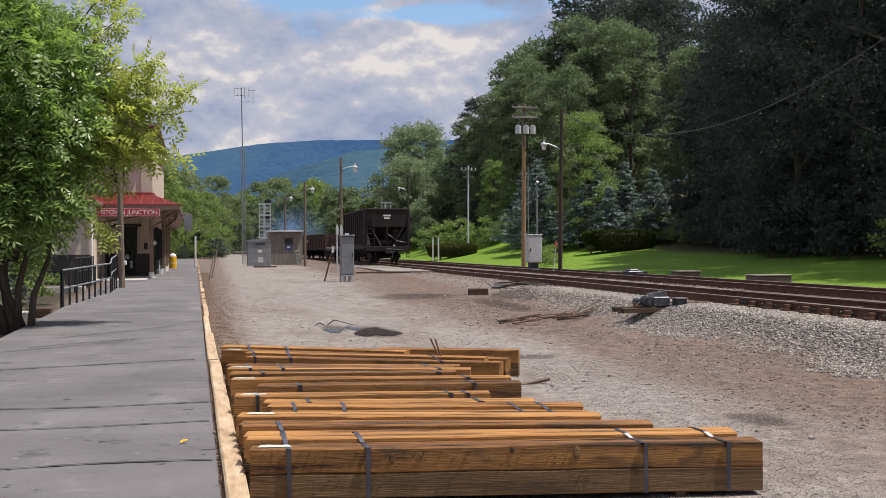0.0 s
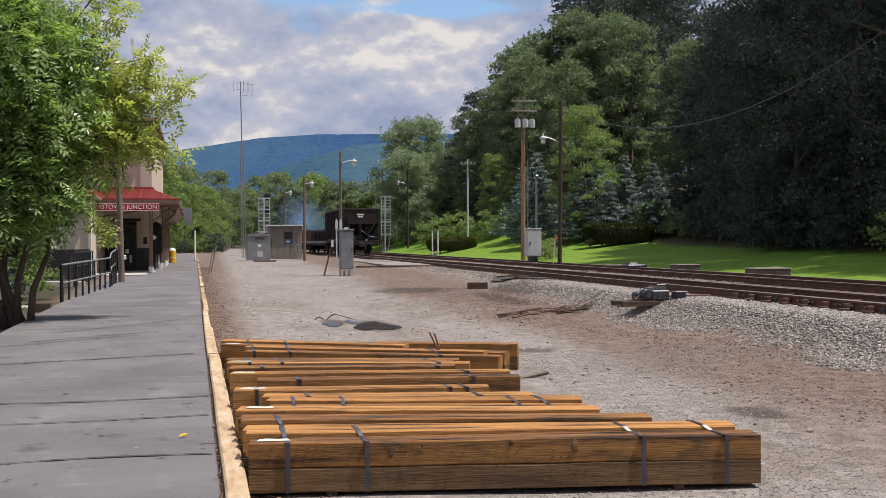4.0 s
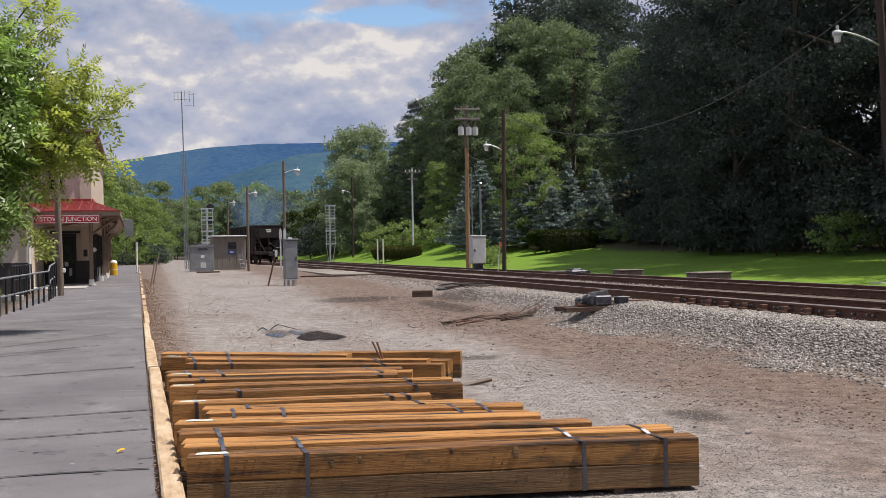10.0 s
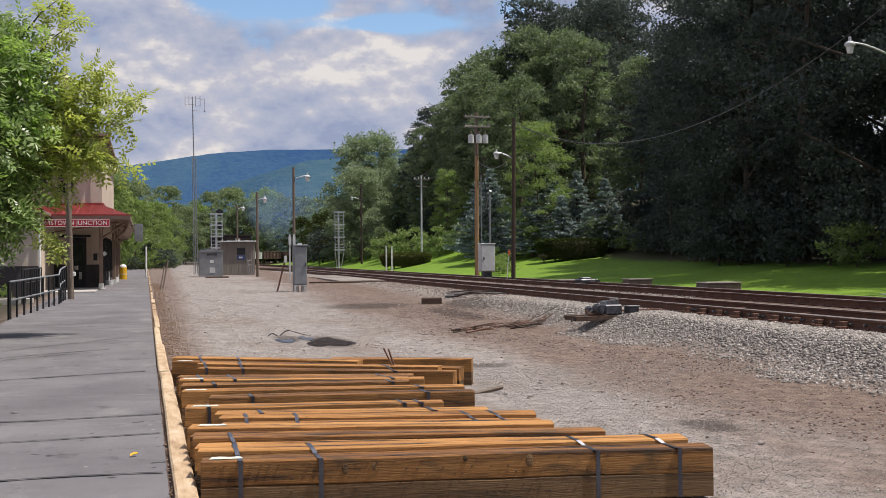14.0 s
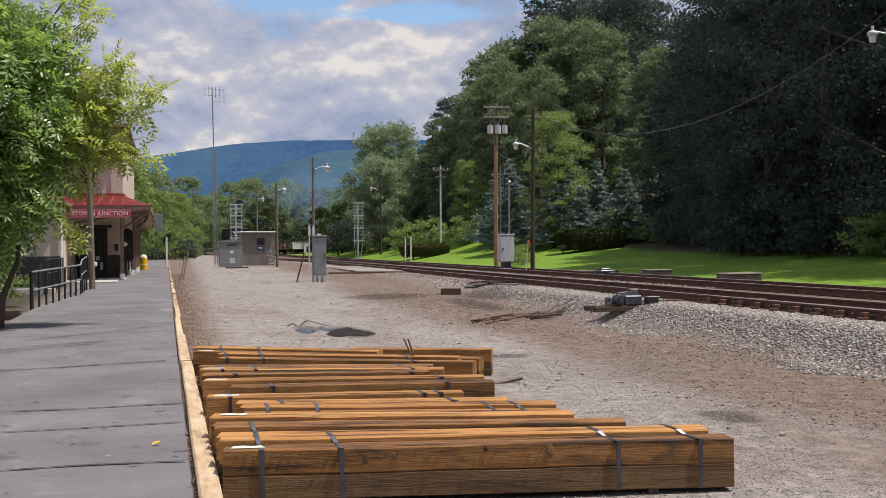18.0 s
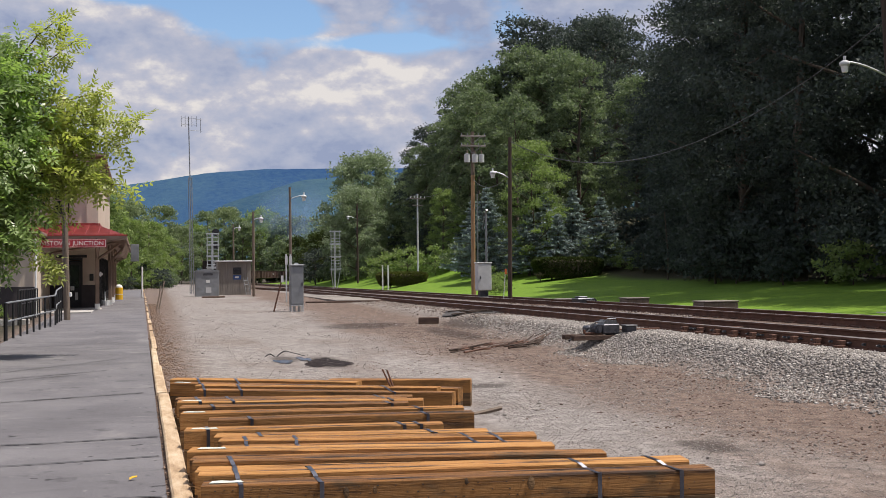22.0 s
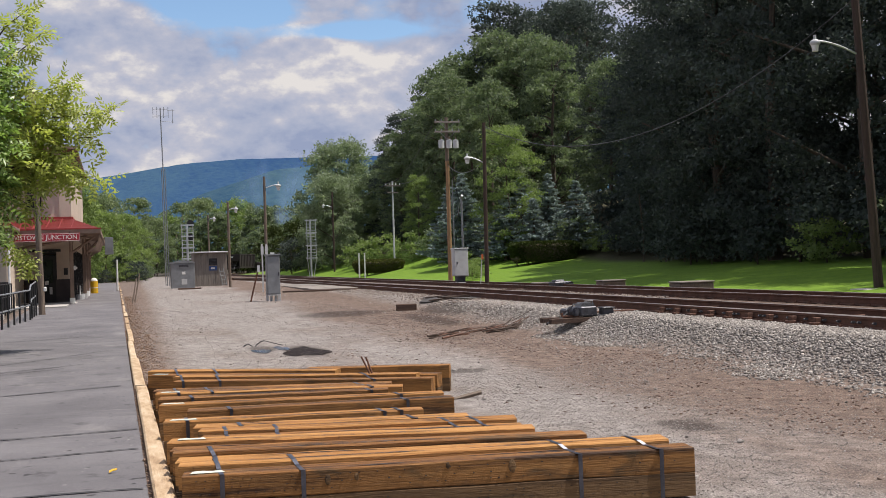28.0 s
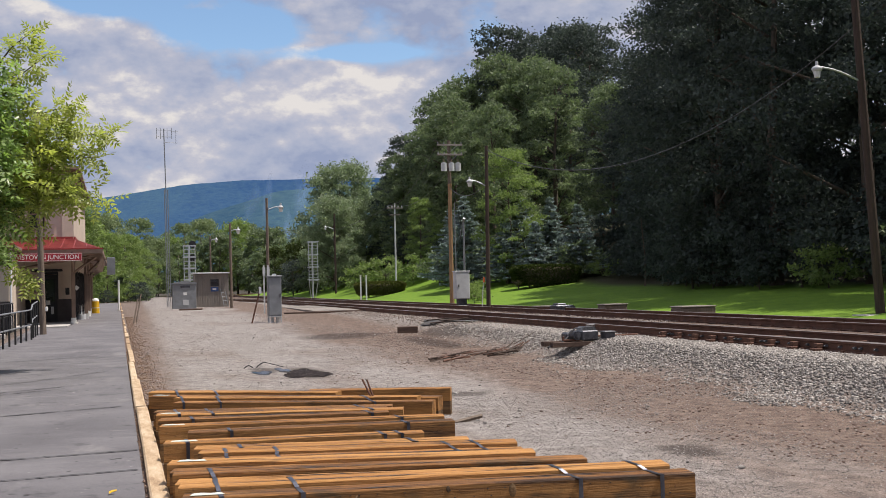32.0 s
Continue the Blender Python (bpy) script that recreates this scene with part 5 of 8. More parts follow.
# grey plant box beside the shed
pb = thing("generator_box", "squat grey metal equipment box with a shallow arched lid", "equipment box")
part("body", boxes((3.39, 74, 0.55, 4.89, 75.2, 2.22), bevel=0.02), M["grey"], pb)
part("lid", prism([(3.34, 2.22), (4.94, 2.22), (4.9, 2.3), (4.14, 2.42), (3.38, 2.3)], 1.3, "y", 73.95), M["grey"], pb)
part("warning_label", boxes((4.08, 73.985, 1.5, 4.3, 74.0, 1.68)), M["white"], pb, "small white label")
part("hatch", boxes((4.05, 73.98, 0.85, 4.4, 74.0, 1.2)), M["greylight"], pb)
part("vent", boxes((3.9, 73.97, 1.98, 4.5, 74.0, 2.12)), M["darkmetal"], pb)
part("plinth", boxes((3.3, 73.9, 0.3, 4.98, 75.3, 0.56)), M["concrete"], pb)
tagged(part("old_timber", boxes((3.6, 70.2, 0.5, 5.0, 70.45, 0.68), bevel=0.02), M["oldtie"]), "dark old timber lying on the gravel", "timber")

# signal shed
sh = thing("signal_shed", "small brown-grey ribbed metal shed with a flat pale roof", "shed")
x0, x1, ys, yn, zb, zt = 5.08, 7.34, 78.0, 80.4, 0.5, 2.90
part("core", boxes((x0 + 0.02, ys + 0.02, zb, x1 - 0.02, yn - 0.02, zt)), M["shed"], sh)
for k in range(14):
    xx = x0 + k * (x1 - x0) / 14
    part("panel", boxes((xx + 0.012, ys - 0.012, zb + 0.05, xx + (x1 - x0) / 14 - 0.012, ys + 0.02, zt - 0.02), bevel=0.005), M["shed"], sh)
for k in range(10):
    yy = ys + 0.06 + k * 0.23
    part("panel", boxes((x1 - 0.02, yy, zb + 0.05, x1 + 0.012, yy + 0.2, zt - 0.02)), M["shed"], sh)
part("roof", boxes((x0 - 0.12, ys - 0.2, zt, x1 + 0.12, yn + 0.2, zt + 0.09), bevel=0.02), M["greylight"], sh, "pale flat roof edge")
v = part("vent", boxes((6.12, ys - 0.035, 2.04, 6.67, ys - 0.012, 2.51)), M["black"], sh, "dark louvred vent")
for k in range(5):
    part("slat", boxes((6.14, ys - 0.06, 2.07 + k * 0.09, 6.65, ys - 0.035, 2.1 + k * 0.09)), M["darkmetal"], v)
part("notice", boxes((6.13, ys - 0.03, 1.68, 6.65, ys - 0.012, 1.99)), M["blue"], sh, "blue and white notice plate")
part("notice_panel", boxes((6.25, ys - 0.036, 1.78, 6.5, ys - 0.03, 1.9)), M["white"], sh)
part("base_beam", boxes((x0 - 0.05, ys - 0.06, 0.35, x1 + 0.05, yn, zb + 0.04)), M["concrete"], sh)
lad = thing("stepladder", "pale stepladder leaning on the shed", "ladder")
for dx in (0, 0.28):
    part("stile", rods(((6.98 + dx, 77.4, 0.55), (6.78 + dx, 77.9, 1.85), 0.022), n=4), M["grey"], lad)
for k in range(4):
    f = 0.15 + k * 0.22
    a = Vector((6.98, 77.4, 0.55)).lerp(Vector((6.78, 77.9, 1.85)), f)
    part("rung", rods((a, a + Vector((0.28, 0, 0)), 0.015), n=4), M["grey"], lad)

# plank crossing over the near track
dk = thing("plank_crossing", "pale weathered plank crossing beside the near track", "crossing", kind="structure")
for k in range(9):
    yy = 56.5 + k * 1.9
    xx = float(track_x(yy)) - 3.2
    part("plank", boxes((xx, yy, 0.44, xx + 2.3, yy + 1.85, 0.60 + 0.01 * (k % 2)), bevel=0.01), M["plank"], dk)
part("edge_baulk", boxes((8.0, 55.9, 0.34, 12.1, 56.3, 0.57), bevel=0.02), M["oldtie"], dk)

# transformer pole
tp = thing("transformer_pole", "tan wooden utility pole with crossarms and three grey transformers", "utility pole")
X, Y = 18.58, 62.0
part("pole", rods(((X, Y, 0.5), (X + 0.03, Y, 7.6), 0.14, 0.115), n=12), M["poletan"], tp)
part("pole_top", rods(((X + 0.03, Y, 7.6), (X + 0.04, Y, 10.12), 0.115, 0.10), n=12), M["pole"], tp)
for z in (9.84, 9.28):
    part("crossarm", boxes((X - 0.72, Y - 0.2, z - 0.05, X + 0.80, Y - 0.1, z + 0.05), bevel=0.01), M["plank"], tp)
    for dx in (-0.66, -0.3, 0.35, 0.74):
        part("insulator", rods(((X + dx, Y - 0.15, z + 0.05), (X + dx, Y - 0.15, z + 0.17), 0.035, 0.025), n=8), M["grey"], tp)
    part("arm_strut", rods(((X - 0.42, Y - 0.22, z - 0.04), (X, Y - 0.14, z - 0.42), 0.016), ((X + 0.46, Y - 0.22, z - 0.04), (X + 0.04, Y - 0.14, z - 0.42), 0.016), n=5), M["grey"], tp)
for dx in (-0.42, 0.05, 0.44):
    t = part("transformer", rods(((X + dx, Y - 0.42, 8.30), (X + dx, Y - 0.42, 8.74), 0.165), n=16), M["greylight"], tp, "grey can transformer")
    part("lid", rods(((X + dx, Y - 0.42, 8.74), (X + dx, Y - 0.42, 8.79), 0.175, 0.09), n=16), M["grey"], t)
    part("bushing", rods(((X + dx, Y - 0.42, 8.79), (X + dx, Y - 0.42, 8.98), 0.03), n=6), M["fascia"], t)
part("bracket", boxes((X - 0.5, Y - 0.3, 8.40, X + 0.55, Y - 0.2, 8.47)), M["darkmetal"], tp)
part("riser", rods(((X + 0.25, Y - 0.1, 1.0), (X + 0.25, Y - 0.1, 6.5), 0.03), n=6), M["grey"], tp)
part("cable", tube([(X + 0.2, Y - 0.1, 7.2), (X + 0.55, Y - 0.4, 5.2), (18.7, 60.6, 4.2), (18.76, 60.0, 5.2)], 0.02, 5), M["black"], tp)
cs = thing("conduit_post", "slim grey steel post with a cable riser", "post")
part("post", rods(((18.75, 60, gz(18.75, 60) - 0.05), (18.76, 60, 5.33), 0.06), n=8), M["grey"], cs)
part("weatherhead", rods(((18.76, 60, 5.3), (18.76, 59.85, 5.45), 0.08), n=8), M["grey"], cs)
ub = thing("service_box", "large pale grey utility box on a dark stand", "equipment box")
part("body", boxes((17.0, 56, 0.98, 17.77, 56.5, 2.4), bevel=0.02), M["greylight"], ub)
part("lid", boxes((16.97, 55.96, 2.4, 17.8, 56.54, 2.46), bevel=0.01), M["greylight"], ub)
part("door", boxes((17.03, 55.975, 1.02, 17.74, 56.0, 2.36), bevel=0.006), M["greylight"], ub)
part("latch", boxes((17.12, 55.95, 1.6, 17.18, 55.98, 1.74)), M["darkmetal"], ub)
part("stand", boxes((17.15, 56.05, 0.45, 17.6, 56.45, 0.98)), M["darkmetal"], ub)
# low black block left of and before the stand
part("stand_foot", boxes((16.75, 55.7, 0.45, 17.55, 56.3, 0.66), bevel=0.04), M["black"], ub)
sg = thing("survey_stake", "thin pale leaning stake with an orange tag", "stake")
part("stake", rods(((17.42, 53, 0.45), (17.55, 53, 2.1), 0.022), n=5), M["greylight"], sg)
part("tag", boxes((17.50, 52.95, 1.82, 17.60, 52.97, 2.08)), M["orange"], sg, "orange plastic tag")
for x in (19.18, 19.65):
    o = thing("white_marker_post", "slim white marker post on the lawn", "post")
    part("post", boxes((x - 0.05, 89.95, 0.5, x + 0.05, 90.05, 2.64)), M["white"], o)
    part("cap", boxes((x - 0.07, 89.93, 2.64, x + 0.07, 90.07, 2.68)), M["white"], o)
p3 = thing("utility_pole", "slim grey utility pole among the trees", "utility pole")
part("pole", rods(((23.9, 97, gz(23.9, 97) - 0.1), (23.94, 97, 9.1), 0.085, 0.07), n=10), M["greylight"], p3)
part("crossarm", boxes((23.2, 96.88, 8.62, 24.65, 96.98, 8.73)), M["plank"], p3)
part("crossarm", boxes((23.45, 96.88, 8.02, 24.4, 96.98, 8.12)), M["plank"], p3)
for dx in (-0.62, -0.25, 0.3, 0.65):
    part("insulator", rods(((23.93 + dx, 96.93, 8.73), (23.93 + dx, 96.93, 8.9), 0.035), n=6), M["white"], p3)


def wire(name, a, b, sag, label):
    a, b = Vector(a), Vector(b)
    pts = []
    for i in range(25):
        t = i / 24
        p = a.lerp(b, t)
        p.z -= sag * 4 * t * (1 - t)
        pts.append(p)
    tagged(part(name, tube(pts, 0.016, 4), M["darkmetal"]), label, "cable")


wire("overhead_cable", (16.86, 50, 8.1), (20.35, 27, 8.9), 2.3, "thin dark overhead cable between the lamp poles")
wire("overhead_cable", (17.8, 62, 9.75), (23.3, 97, 8.9), 0.9, "thin dark overhead cable to the pole in the trees")
wire("overhead_cable", (19.4, 62, 9.75), (24.55, 97, 8.9), 1.0, "thin dark overhead cable to the pole in the trees")
wire("overhead_cable", (23.5, 97, 8.9), (21.0, 150, 9.6), 1.4, "thin dark overhead cable beyond the pole")
wire("overhead_cable", (18.6, 62, 7.4), (16.86, 50, 6.6), 0.6, "thin dark overhead cable between the poles")

# switch machine beside the near track
sm = thing("switch_machine", "greasy grey electric switch machine on long ties beside the rail", "switch machine")
mx, my = 10.02, 23.5
for y in (my - 0.35, my + 0.35):
    part("long_tie", boxes((8.85, y - 0.12, 0.30, 12.9, y + 0.12, 0.44), bevel=0.01), M["oldtie"], sm)
part("case", boxes((mx - 0.15, my - 0.45, 0.47, mx + 0.42, my + 0.1, 0.76), bevel=0.03), M["darkmetal"], sm)
part("lid", prism([(mx - 0.10, 0.76), (mx + 0.40, 0.76), (mx + 0.36, 0.86), (mx - 0.02, 0.88)], 0.42, "y", my - 0.34), M["greasy"], sm, "worn metal lid")
part("lid_handle", tube([(mx + 0.02, my - 0.36, 0.80), (mx + 0.02, my - 0.40, 0.92), (mx + 0.30, my - 0.40, 0.92), (mx + 0.30, my - 0.36, 0.80)], 0.014, 6), M["grey"], sm)
part("gearbox", boxes((mx - 0.50, my - 0.05, 0.47, mx - 0.15, my + 0.4, 0.70), bevel=0.05), M["darkmetal"], sm)
part("motor", rods(((mx - 0.30, my - 0.42, 0.62), (mx - 0.30, my - 0.02, 0.62), 0.13), ((mx - 0.30, my - 0.46, 0.62), (mx - 0.30, my - 0.42, 0.62), 0.07), n=16), M["darkmetal"], sm)
part("flange", rods(((mx - 0.30, my - 0.10, 0.62), (mx - 0.30, my - 0.06, 0.62), 0.16), n=16), M["greasy"], sm)
part("hand_lever", rods(((mx - 0.42, my - 0.1, 0.66), (mx - 0.36, my - 0.40, 0.84), 0.022), ((mx - 0.36, my - 0.40, 0.84), (mx - 0.20, my - 0.52, 0.84), 0.018), n=6), M["grey"], sm)
part("lock_bar", boxes((mx - 0.75, my - 0.30, 0.46, mx - 0.15, my - 0.22, 0.52), (mx - 0.75, my - 0.30, 0.52, mx - 0.69, my - 0.22, 0.60), bevel=0.006), M["rail"], sm)
for dx in (-0.08, 0.08, 0.24, 0.36):
    part("bolt", rods(((mx + dx, my - 0.47, 0.52), (mx + dx, my - 0.44, 0.52), 0.022), n=6), M["greasy"], sm)
part("throw_rod", rods(((mx + 0.3, my, 0.56), (12.5, my, 0.56), 0.035), n=6), M["rail"], sm)
part("throw_rod", rods(((mx + 0.3, my + 0.25, 0.55), (12.5, my + 0.25, 0.55), 0.025), n=6), M["rail"], sm)
part("conduit", tube([(mx - 0.5, my - 0.2, 0.6), (mx - 0.8, my - 0.3, 0.42), (mx - 1.1, my - 0.2, 0.36), (mx - 1.3, my - 0.4, 0.3)], 0.03, 6), M["black"], sm)
part("side_box", boxes((mx + 0.50, my - 0.75, 0.36, mx + 0.85, my - 0.4, 0.70), bevel=0.02), M["darkmetal"], sm)
part("side_box_lid", boxes((mx + 0.47, my - 0.78, 0.70, mx + 0.88, my - 0.37, 0.735), bevel=0.01), M["greasy"], sm)
c_ = Matrix.Translation((10.07, 23.5, 0.43))
sm.matrix_basis = c_ @ Matrix.Diagonal((0.70, 0.78, 0.76, 1)) @ c_.inverted()
# second machine and blocks across the tracks
s2 = thing("far_switch_machine", "dark switch machine on the far side of the tracks", "switch machine")
part("case", boxes((17.3, 42.9, 0.5, 18.1, 43.6, 0.80), bevel=0.04), M["darkmetal"], s2)
part("lid", boxes((17.4, 43.0, 0.80, 17.8, 43.5, 0.87), bevel=0.03), M["darkmetal"], s2)
part("motor", rods(((17.95, 42.7, 0.66), (17.95, 43.2, 0.66), 0.13), n=12), M["darkmetal"], s2)
part("cover_plate", boxes((16.7, 43.7, 0.72, 17.5, 44.1, 0.78), bevel=0.01), M["plank"], s2, "pale plank cover")
part("long_tie", boxes((15.0, 43.4, 0.3, 18.6, 43.65, 0.56), bevel=0.01), M["oldtie"], s2)
for x, y, w, l in ((18.3, 39.6, 0.95, 0.7), (18.3, 33.3, 1.25, 0.8)):
    o = thing("concrete_block", "low weathered concrete block beside the far track", "concrete block", group="trackside blocks")
    part("block", boxes((x - w / 2, y - l / 2, 0.3, x + w / 2, y + l / 2, 0.82), bevel=0.04), M["pole"], o)
    part("cover", boxes((x - w / 2 - 0.02, y - l / 2 - 0.02, 0.82, x + w / 2 + 0.02, y + l / 2 + 0.02, 0.87), bevel=0.02), M["plank"], o)

# switch points and rail braces on the near track
pt = thing("switch_points", "worn switch point rails beside the running rails", "railway track", kind="structure")
part("point_rail", rail_mesh(lambda y: track_x(y) - 0.62 + 0.25 * (23 - y) / 17 * 0.9, 0.0, [6, 10, 14, 18, 22.6], RAIL_TOP - 0.012), [M["rail"], M["railtop"]], pt)
part("closure_rail", rail_mesh(lambda y: track_x(y) - 0.86, 0.0, [3, 8, 13], RAIL_TOP - 0.004), [M["rail"], M["railtop"]], pt)
br = mesh_of(boxes((-0.16, -0.07, 0, 0.0, 0.07, 0.05), (-0.10, -0.05, 0.05, 0.02, 0.05, 0.13), bevel=0.008), M["rail"])
for k in range(9):
    y = 16.4 + k * 0.72
    o = part("rail_brace", br, None, pt)
    o.matrix_basis = pose(float(track_x(y)) - 0.83, y, 0.515)
for k in range(5):
    y = 12 + k * 2.6
    part("tie_bar", rods(((float(track_x(y)) - 0.72, y, 0.58), (float(track_x(y)) + 0.72, y, 0.58), 0.018), n=5), M["rail"], pt)

# joint bolts along the web of the near rail
bolt = mesh_of(rods(((-0.05, 0, 0), (0, 0, 0), 0.024), ((-0.075, 0, 0), (-0.05, 0, 0), 0.014), n=6), M["greasy"])
for k in range(44):
    y = 9.0 + k * 0.31 + 0.08 * (k % 3)
    o = part("bolt", bolt, None, pt)
    o.matrix_basis = pose(float(track_x(y)) - 0.765, y, 0.60)

# odds and ends on the gravel
tagged(part("timber_offcut", boxes((-0.33, -0.15, 0, 0.33, 0.15, 0.23), bevel=0.02), M["oldtie"]), "short dark offcut of old tie on the ballast", "timber").matrix_basis = pose(9.0, 35.2, gz(9.0, 35.2) - 0.02, 0, 0, -12)
db = thing("scrap_heap", "rusty rods and splintered wood lying on the ballast", "scrap heap")
rnd = random.Random(8)
for k in range(58):
    f = rnd.random()
    c = Vector((6.45 + 3.2 * f + rnd.uniform(-0.2, 0.2), 23.4 + 3.1 * f + rnd.uniform(-0.5, 0.5), 0))
    c.z = gz(c.x, c.y) + rnd.uniform(0.02, 0.10)
    a = math.radians(rnd.uniform(20, 65))
    l = rnd.uniform(0.25, 0.9)
    d = Vector((math.cos(a) * l, math.sin(a) * l, rnd.uniform(0.0, 0.06)))
    e = c + d
    e.z = max(e.z, gz(e.x, e.y) + 0.03)
    part("rod", rods((c, e, rnd.uniform(0.008, 0.02)), n=5), M["poledark"] if k % 3 else M["rail"], db)
ww = thing("bent_wire", "bent black wire sticking up from the gravel", "wire")
part("wire", tube([(2.6, 24.9, 0.03), (2.66, 24.95, 0.09), (2.74, 25.0, 0.12), (2.82, 25.0, 0.07), (2.86, 24.9, 0.03), (2.93, 25.0, 0.09), (3.03, 25.1, 0.15), (3.12, 25.2, 0.16)], 0.013, 5), M["black"], ww)
part("wire", tube([(3.12, 25.2, 0.16), (3.3, 25.0, 0.11), (3.5, 24.8, 0.06), (3.6, 24.6, 0.05)], 0.008, 5), M["black"], ww)
part("rod_bit", rods(((4.0, 13.62, 0.04), (4.45, 13.75, 0.10), 0.03), n=5), M["pole"], None)
bpy.data.objects["rod_bit"].name = "broken_stake"
tagged(bpy.data.objects["broken_stake"], "short broken stake lying by the ties", "stake")
tagged(part("fallen_leaf", prism([(0, 0), (0.05, 0.03), (0.11, 0.02), (0.13, 0.06), (0.08, 0.09), (0.03, 0.07)], 0.004), M["yellow"]), "small yellow fallen leaf on the asphalt", "leaf").matrix_basis = pose(-0.12, 9.47, float(plat_z(9.5)) + 0.012, 8, -10, 20) @ Matrix.Diagonal((0.62, 0.62, 1, 1))


def blotch(name, cx, cy, rx, ry, mat, label, seed, lift=0.012, cat="puddle"):
    """A thin uneven patch that follows the ground."""
    rnd = random.Random(seed)
    bm = bmesh.new()
    n = 40
    c = bm.verts.new((cx, cy, gz(cx, cy) + lift))
    ph = [rnd.uniform(0, 6.28) for _ in range(4)]
    ring, mid = [], []
    for i in range(n):
        a = 2 * math.pi * i / n
        r = 1 + 0.22 * math.sin(2 * a + ph[0]) + 0.18 * math.sin(3 * a + ph[1]) + 0.12 * math.sin(5 * a + ph[2]) + 0.07 * math.sin(9 * a + ph[3])
        for s, lst in ((0.5, mid), (1.0, ring)):
            x, y = cx + rx * r * s * math.cos(a), cy + ry * r * s * math.sin(a)
            lst.append(bm.verts.new((x, y, gz(x, y) + lift)))
    for i in range(n):
        j = (i + 1) % n
        bm.faces.new((c, mid[i], mid[j]))
        bm.faces.new((mid[i], ring[i], ring[j], mid[j]))
    bmesh.ops.recalc_face_normals(bm, faces=bm.faces)
    return tagged(part(name, bm, mat), label, cat)


blotch("oily_stain", 3.66, 22.9, 0.36, 1.15, M["water"], "dark oily stain in the gravel", 3, 0.012, "oil stain")
blotch("puddle", 2.86, 23.5, 0.16, 0.55, M["pool"], "small shallow puddle in the gravel", 8, 0.012)
blotch("puddle", 3.34, 24.0, 0.12, 0.5, M["pool"], "small shallow puddle beside the oily stain", 9, 0.014)
# greasy dark patch on the ballast by the rail, with broken pieces in it
blotch("grease_patch", 11.0, 37.2, 0.75, 1.6, M["oil"], "dark greasy patch on the ballast beside the rail", 12, 0.05, "grease patch")
o = thing("broken_planks", "dark broken planks lying on the greasy ballast", "plank")
rnd = random.Random(31)
for k in range(9):
    x, y = 10.4 + rnd.uniform(0, 1.5), 36.0 + rnd.uniform(0, 2.4)
    a = rnd.uniform(-0.5, 0.9)
    l = rnd.uniform(0.3, 0.9)
    q = part("plank", boxes((-l / 2, -0.05, 0, l / 2, 0.05, 0.035), bevel=0.006), M["poledark"], o)
    q.matrix_basis = pose(x, y, gz(x, y) + 0.05, rnd.uniform(-8, 8), rnd.uniform(-6, 6), math.degrees(a))


# ---- far hills ----
def ridge(name, dark, light, px_, pz_, near, deep):
    """A long wooded mountain far beyond the yard: its crest runs through (px_, pz_)."""
    m = bpy.data.materials.new("hazed_forest")
    m.use_nodes = True
    nt = m.node_tree
    N, L = nt.nodes.new, nt.links.new
    b = nt.nodes["Principled BSDF"]
    b.inputs["Roughness"].default_value, b.inputs["Specular IOR Level"].default_value = 1.0, 0.0
    tc, n, n2, r, bp = N("ShaderNodeTexCoord"), N("ShaderNodeTexNoise"), N("ShaderNodeTexNoise"), N("ShaderNodeValToRGB"), N("ShaderNodeBump")
    L(tc.outputs["Object"], n.inputs["Vector"])
    L(tc.outputs["Object"], n2.inputs["Vector"])
    # Broad dark areas in the colour stand for cloud shadow.
    n.inputs["Scale"].default_value, n.inputs["Detail"].default_value = 0.0018, 5
    n2.inputs["Scale"].default_value, n2.inputs["Detail"].default_value, n2.inputs["Roughness"].default_value = 0.05, 5, 0.7
    ad = N("ShaderNodeMath")
    ad.operation, ad.inputs[1].default_value = "MULTIPLY_ADD", 0.35
    L(n2.outputs["Fac"], ad.inputs[0])
    h = N("ShaderNodeMath")
    h.operation, h.inputs[1].default_value = "MULTIPLY", 0.65
    L(n.outputs["Fac"], h.inputs[0])
    L(h.outputs[0], ad.inputs[2])
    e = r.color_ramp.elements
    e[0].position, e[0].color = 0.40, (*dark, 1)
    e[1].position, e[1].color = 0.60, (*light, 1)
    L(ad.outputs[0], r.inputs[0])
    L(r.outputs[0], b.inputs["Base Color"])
    bp.inputs["Strength"].default_value, bp.inputs["Distance"].default_value = 0.3, 12
    L(n2.outputs["Fac"], bp.inputs["Height"])
    L(bp.outputs[0], b.inputs["Normal"])
    xs = np.linspace(-1900, 3600, 260)
    d = np.linspace(0, 1, 26)
    top = np.interp(xs, px_, pz_)
    v, f = [], []
    for j, t in enumerate(d):
        for i, x in enumerate(xs):
            prof = t ** 1.25
            w = noise.noise((x * 0.0022, t * 2.0, 3.0)) * 35 * math.sin(math.pi * t) + noise.noise((x * 0.012, t * 7, 9.0)) * 8 * math.sin(math.pi * min(1, t * 1.0))
            jag = noise.noise((x * 0.09, 1.0, t * 20)) * 2.4
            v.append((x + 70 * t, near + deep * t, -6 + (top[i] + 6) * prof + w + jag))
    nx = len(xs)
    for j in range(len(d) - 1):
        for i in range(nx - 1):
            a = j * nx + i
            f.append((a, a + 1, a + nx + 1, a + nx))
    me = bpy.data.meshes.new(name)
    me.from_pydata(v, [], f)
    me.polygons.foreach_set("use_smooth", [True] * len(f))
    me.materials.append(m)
    return new(name, me)


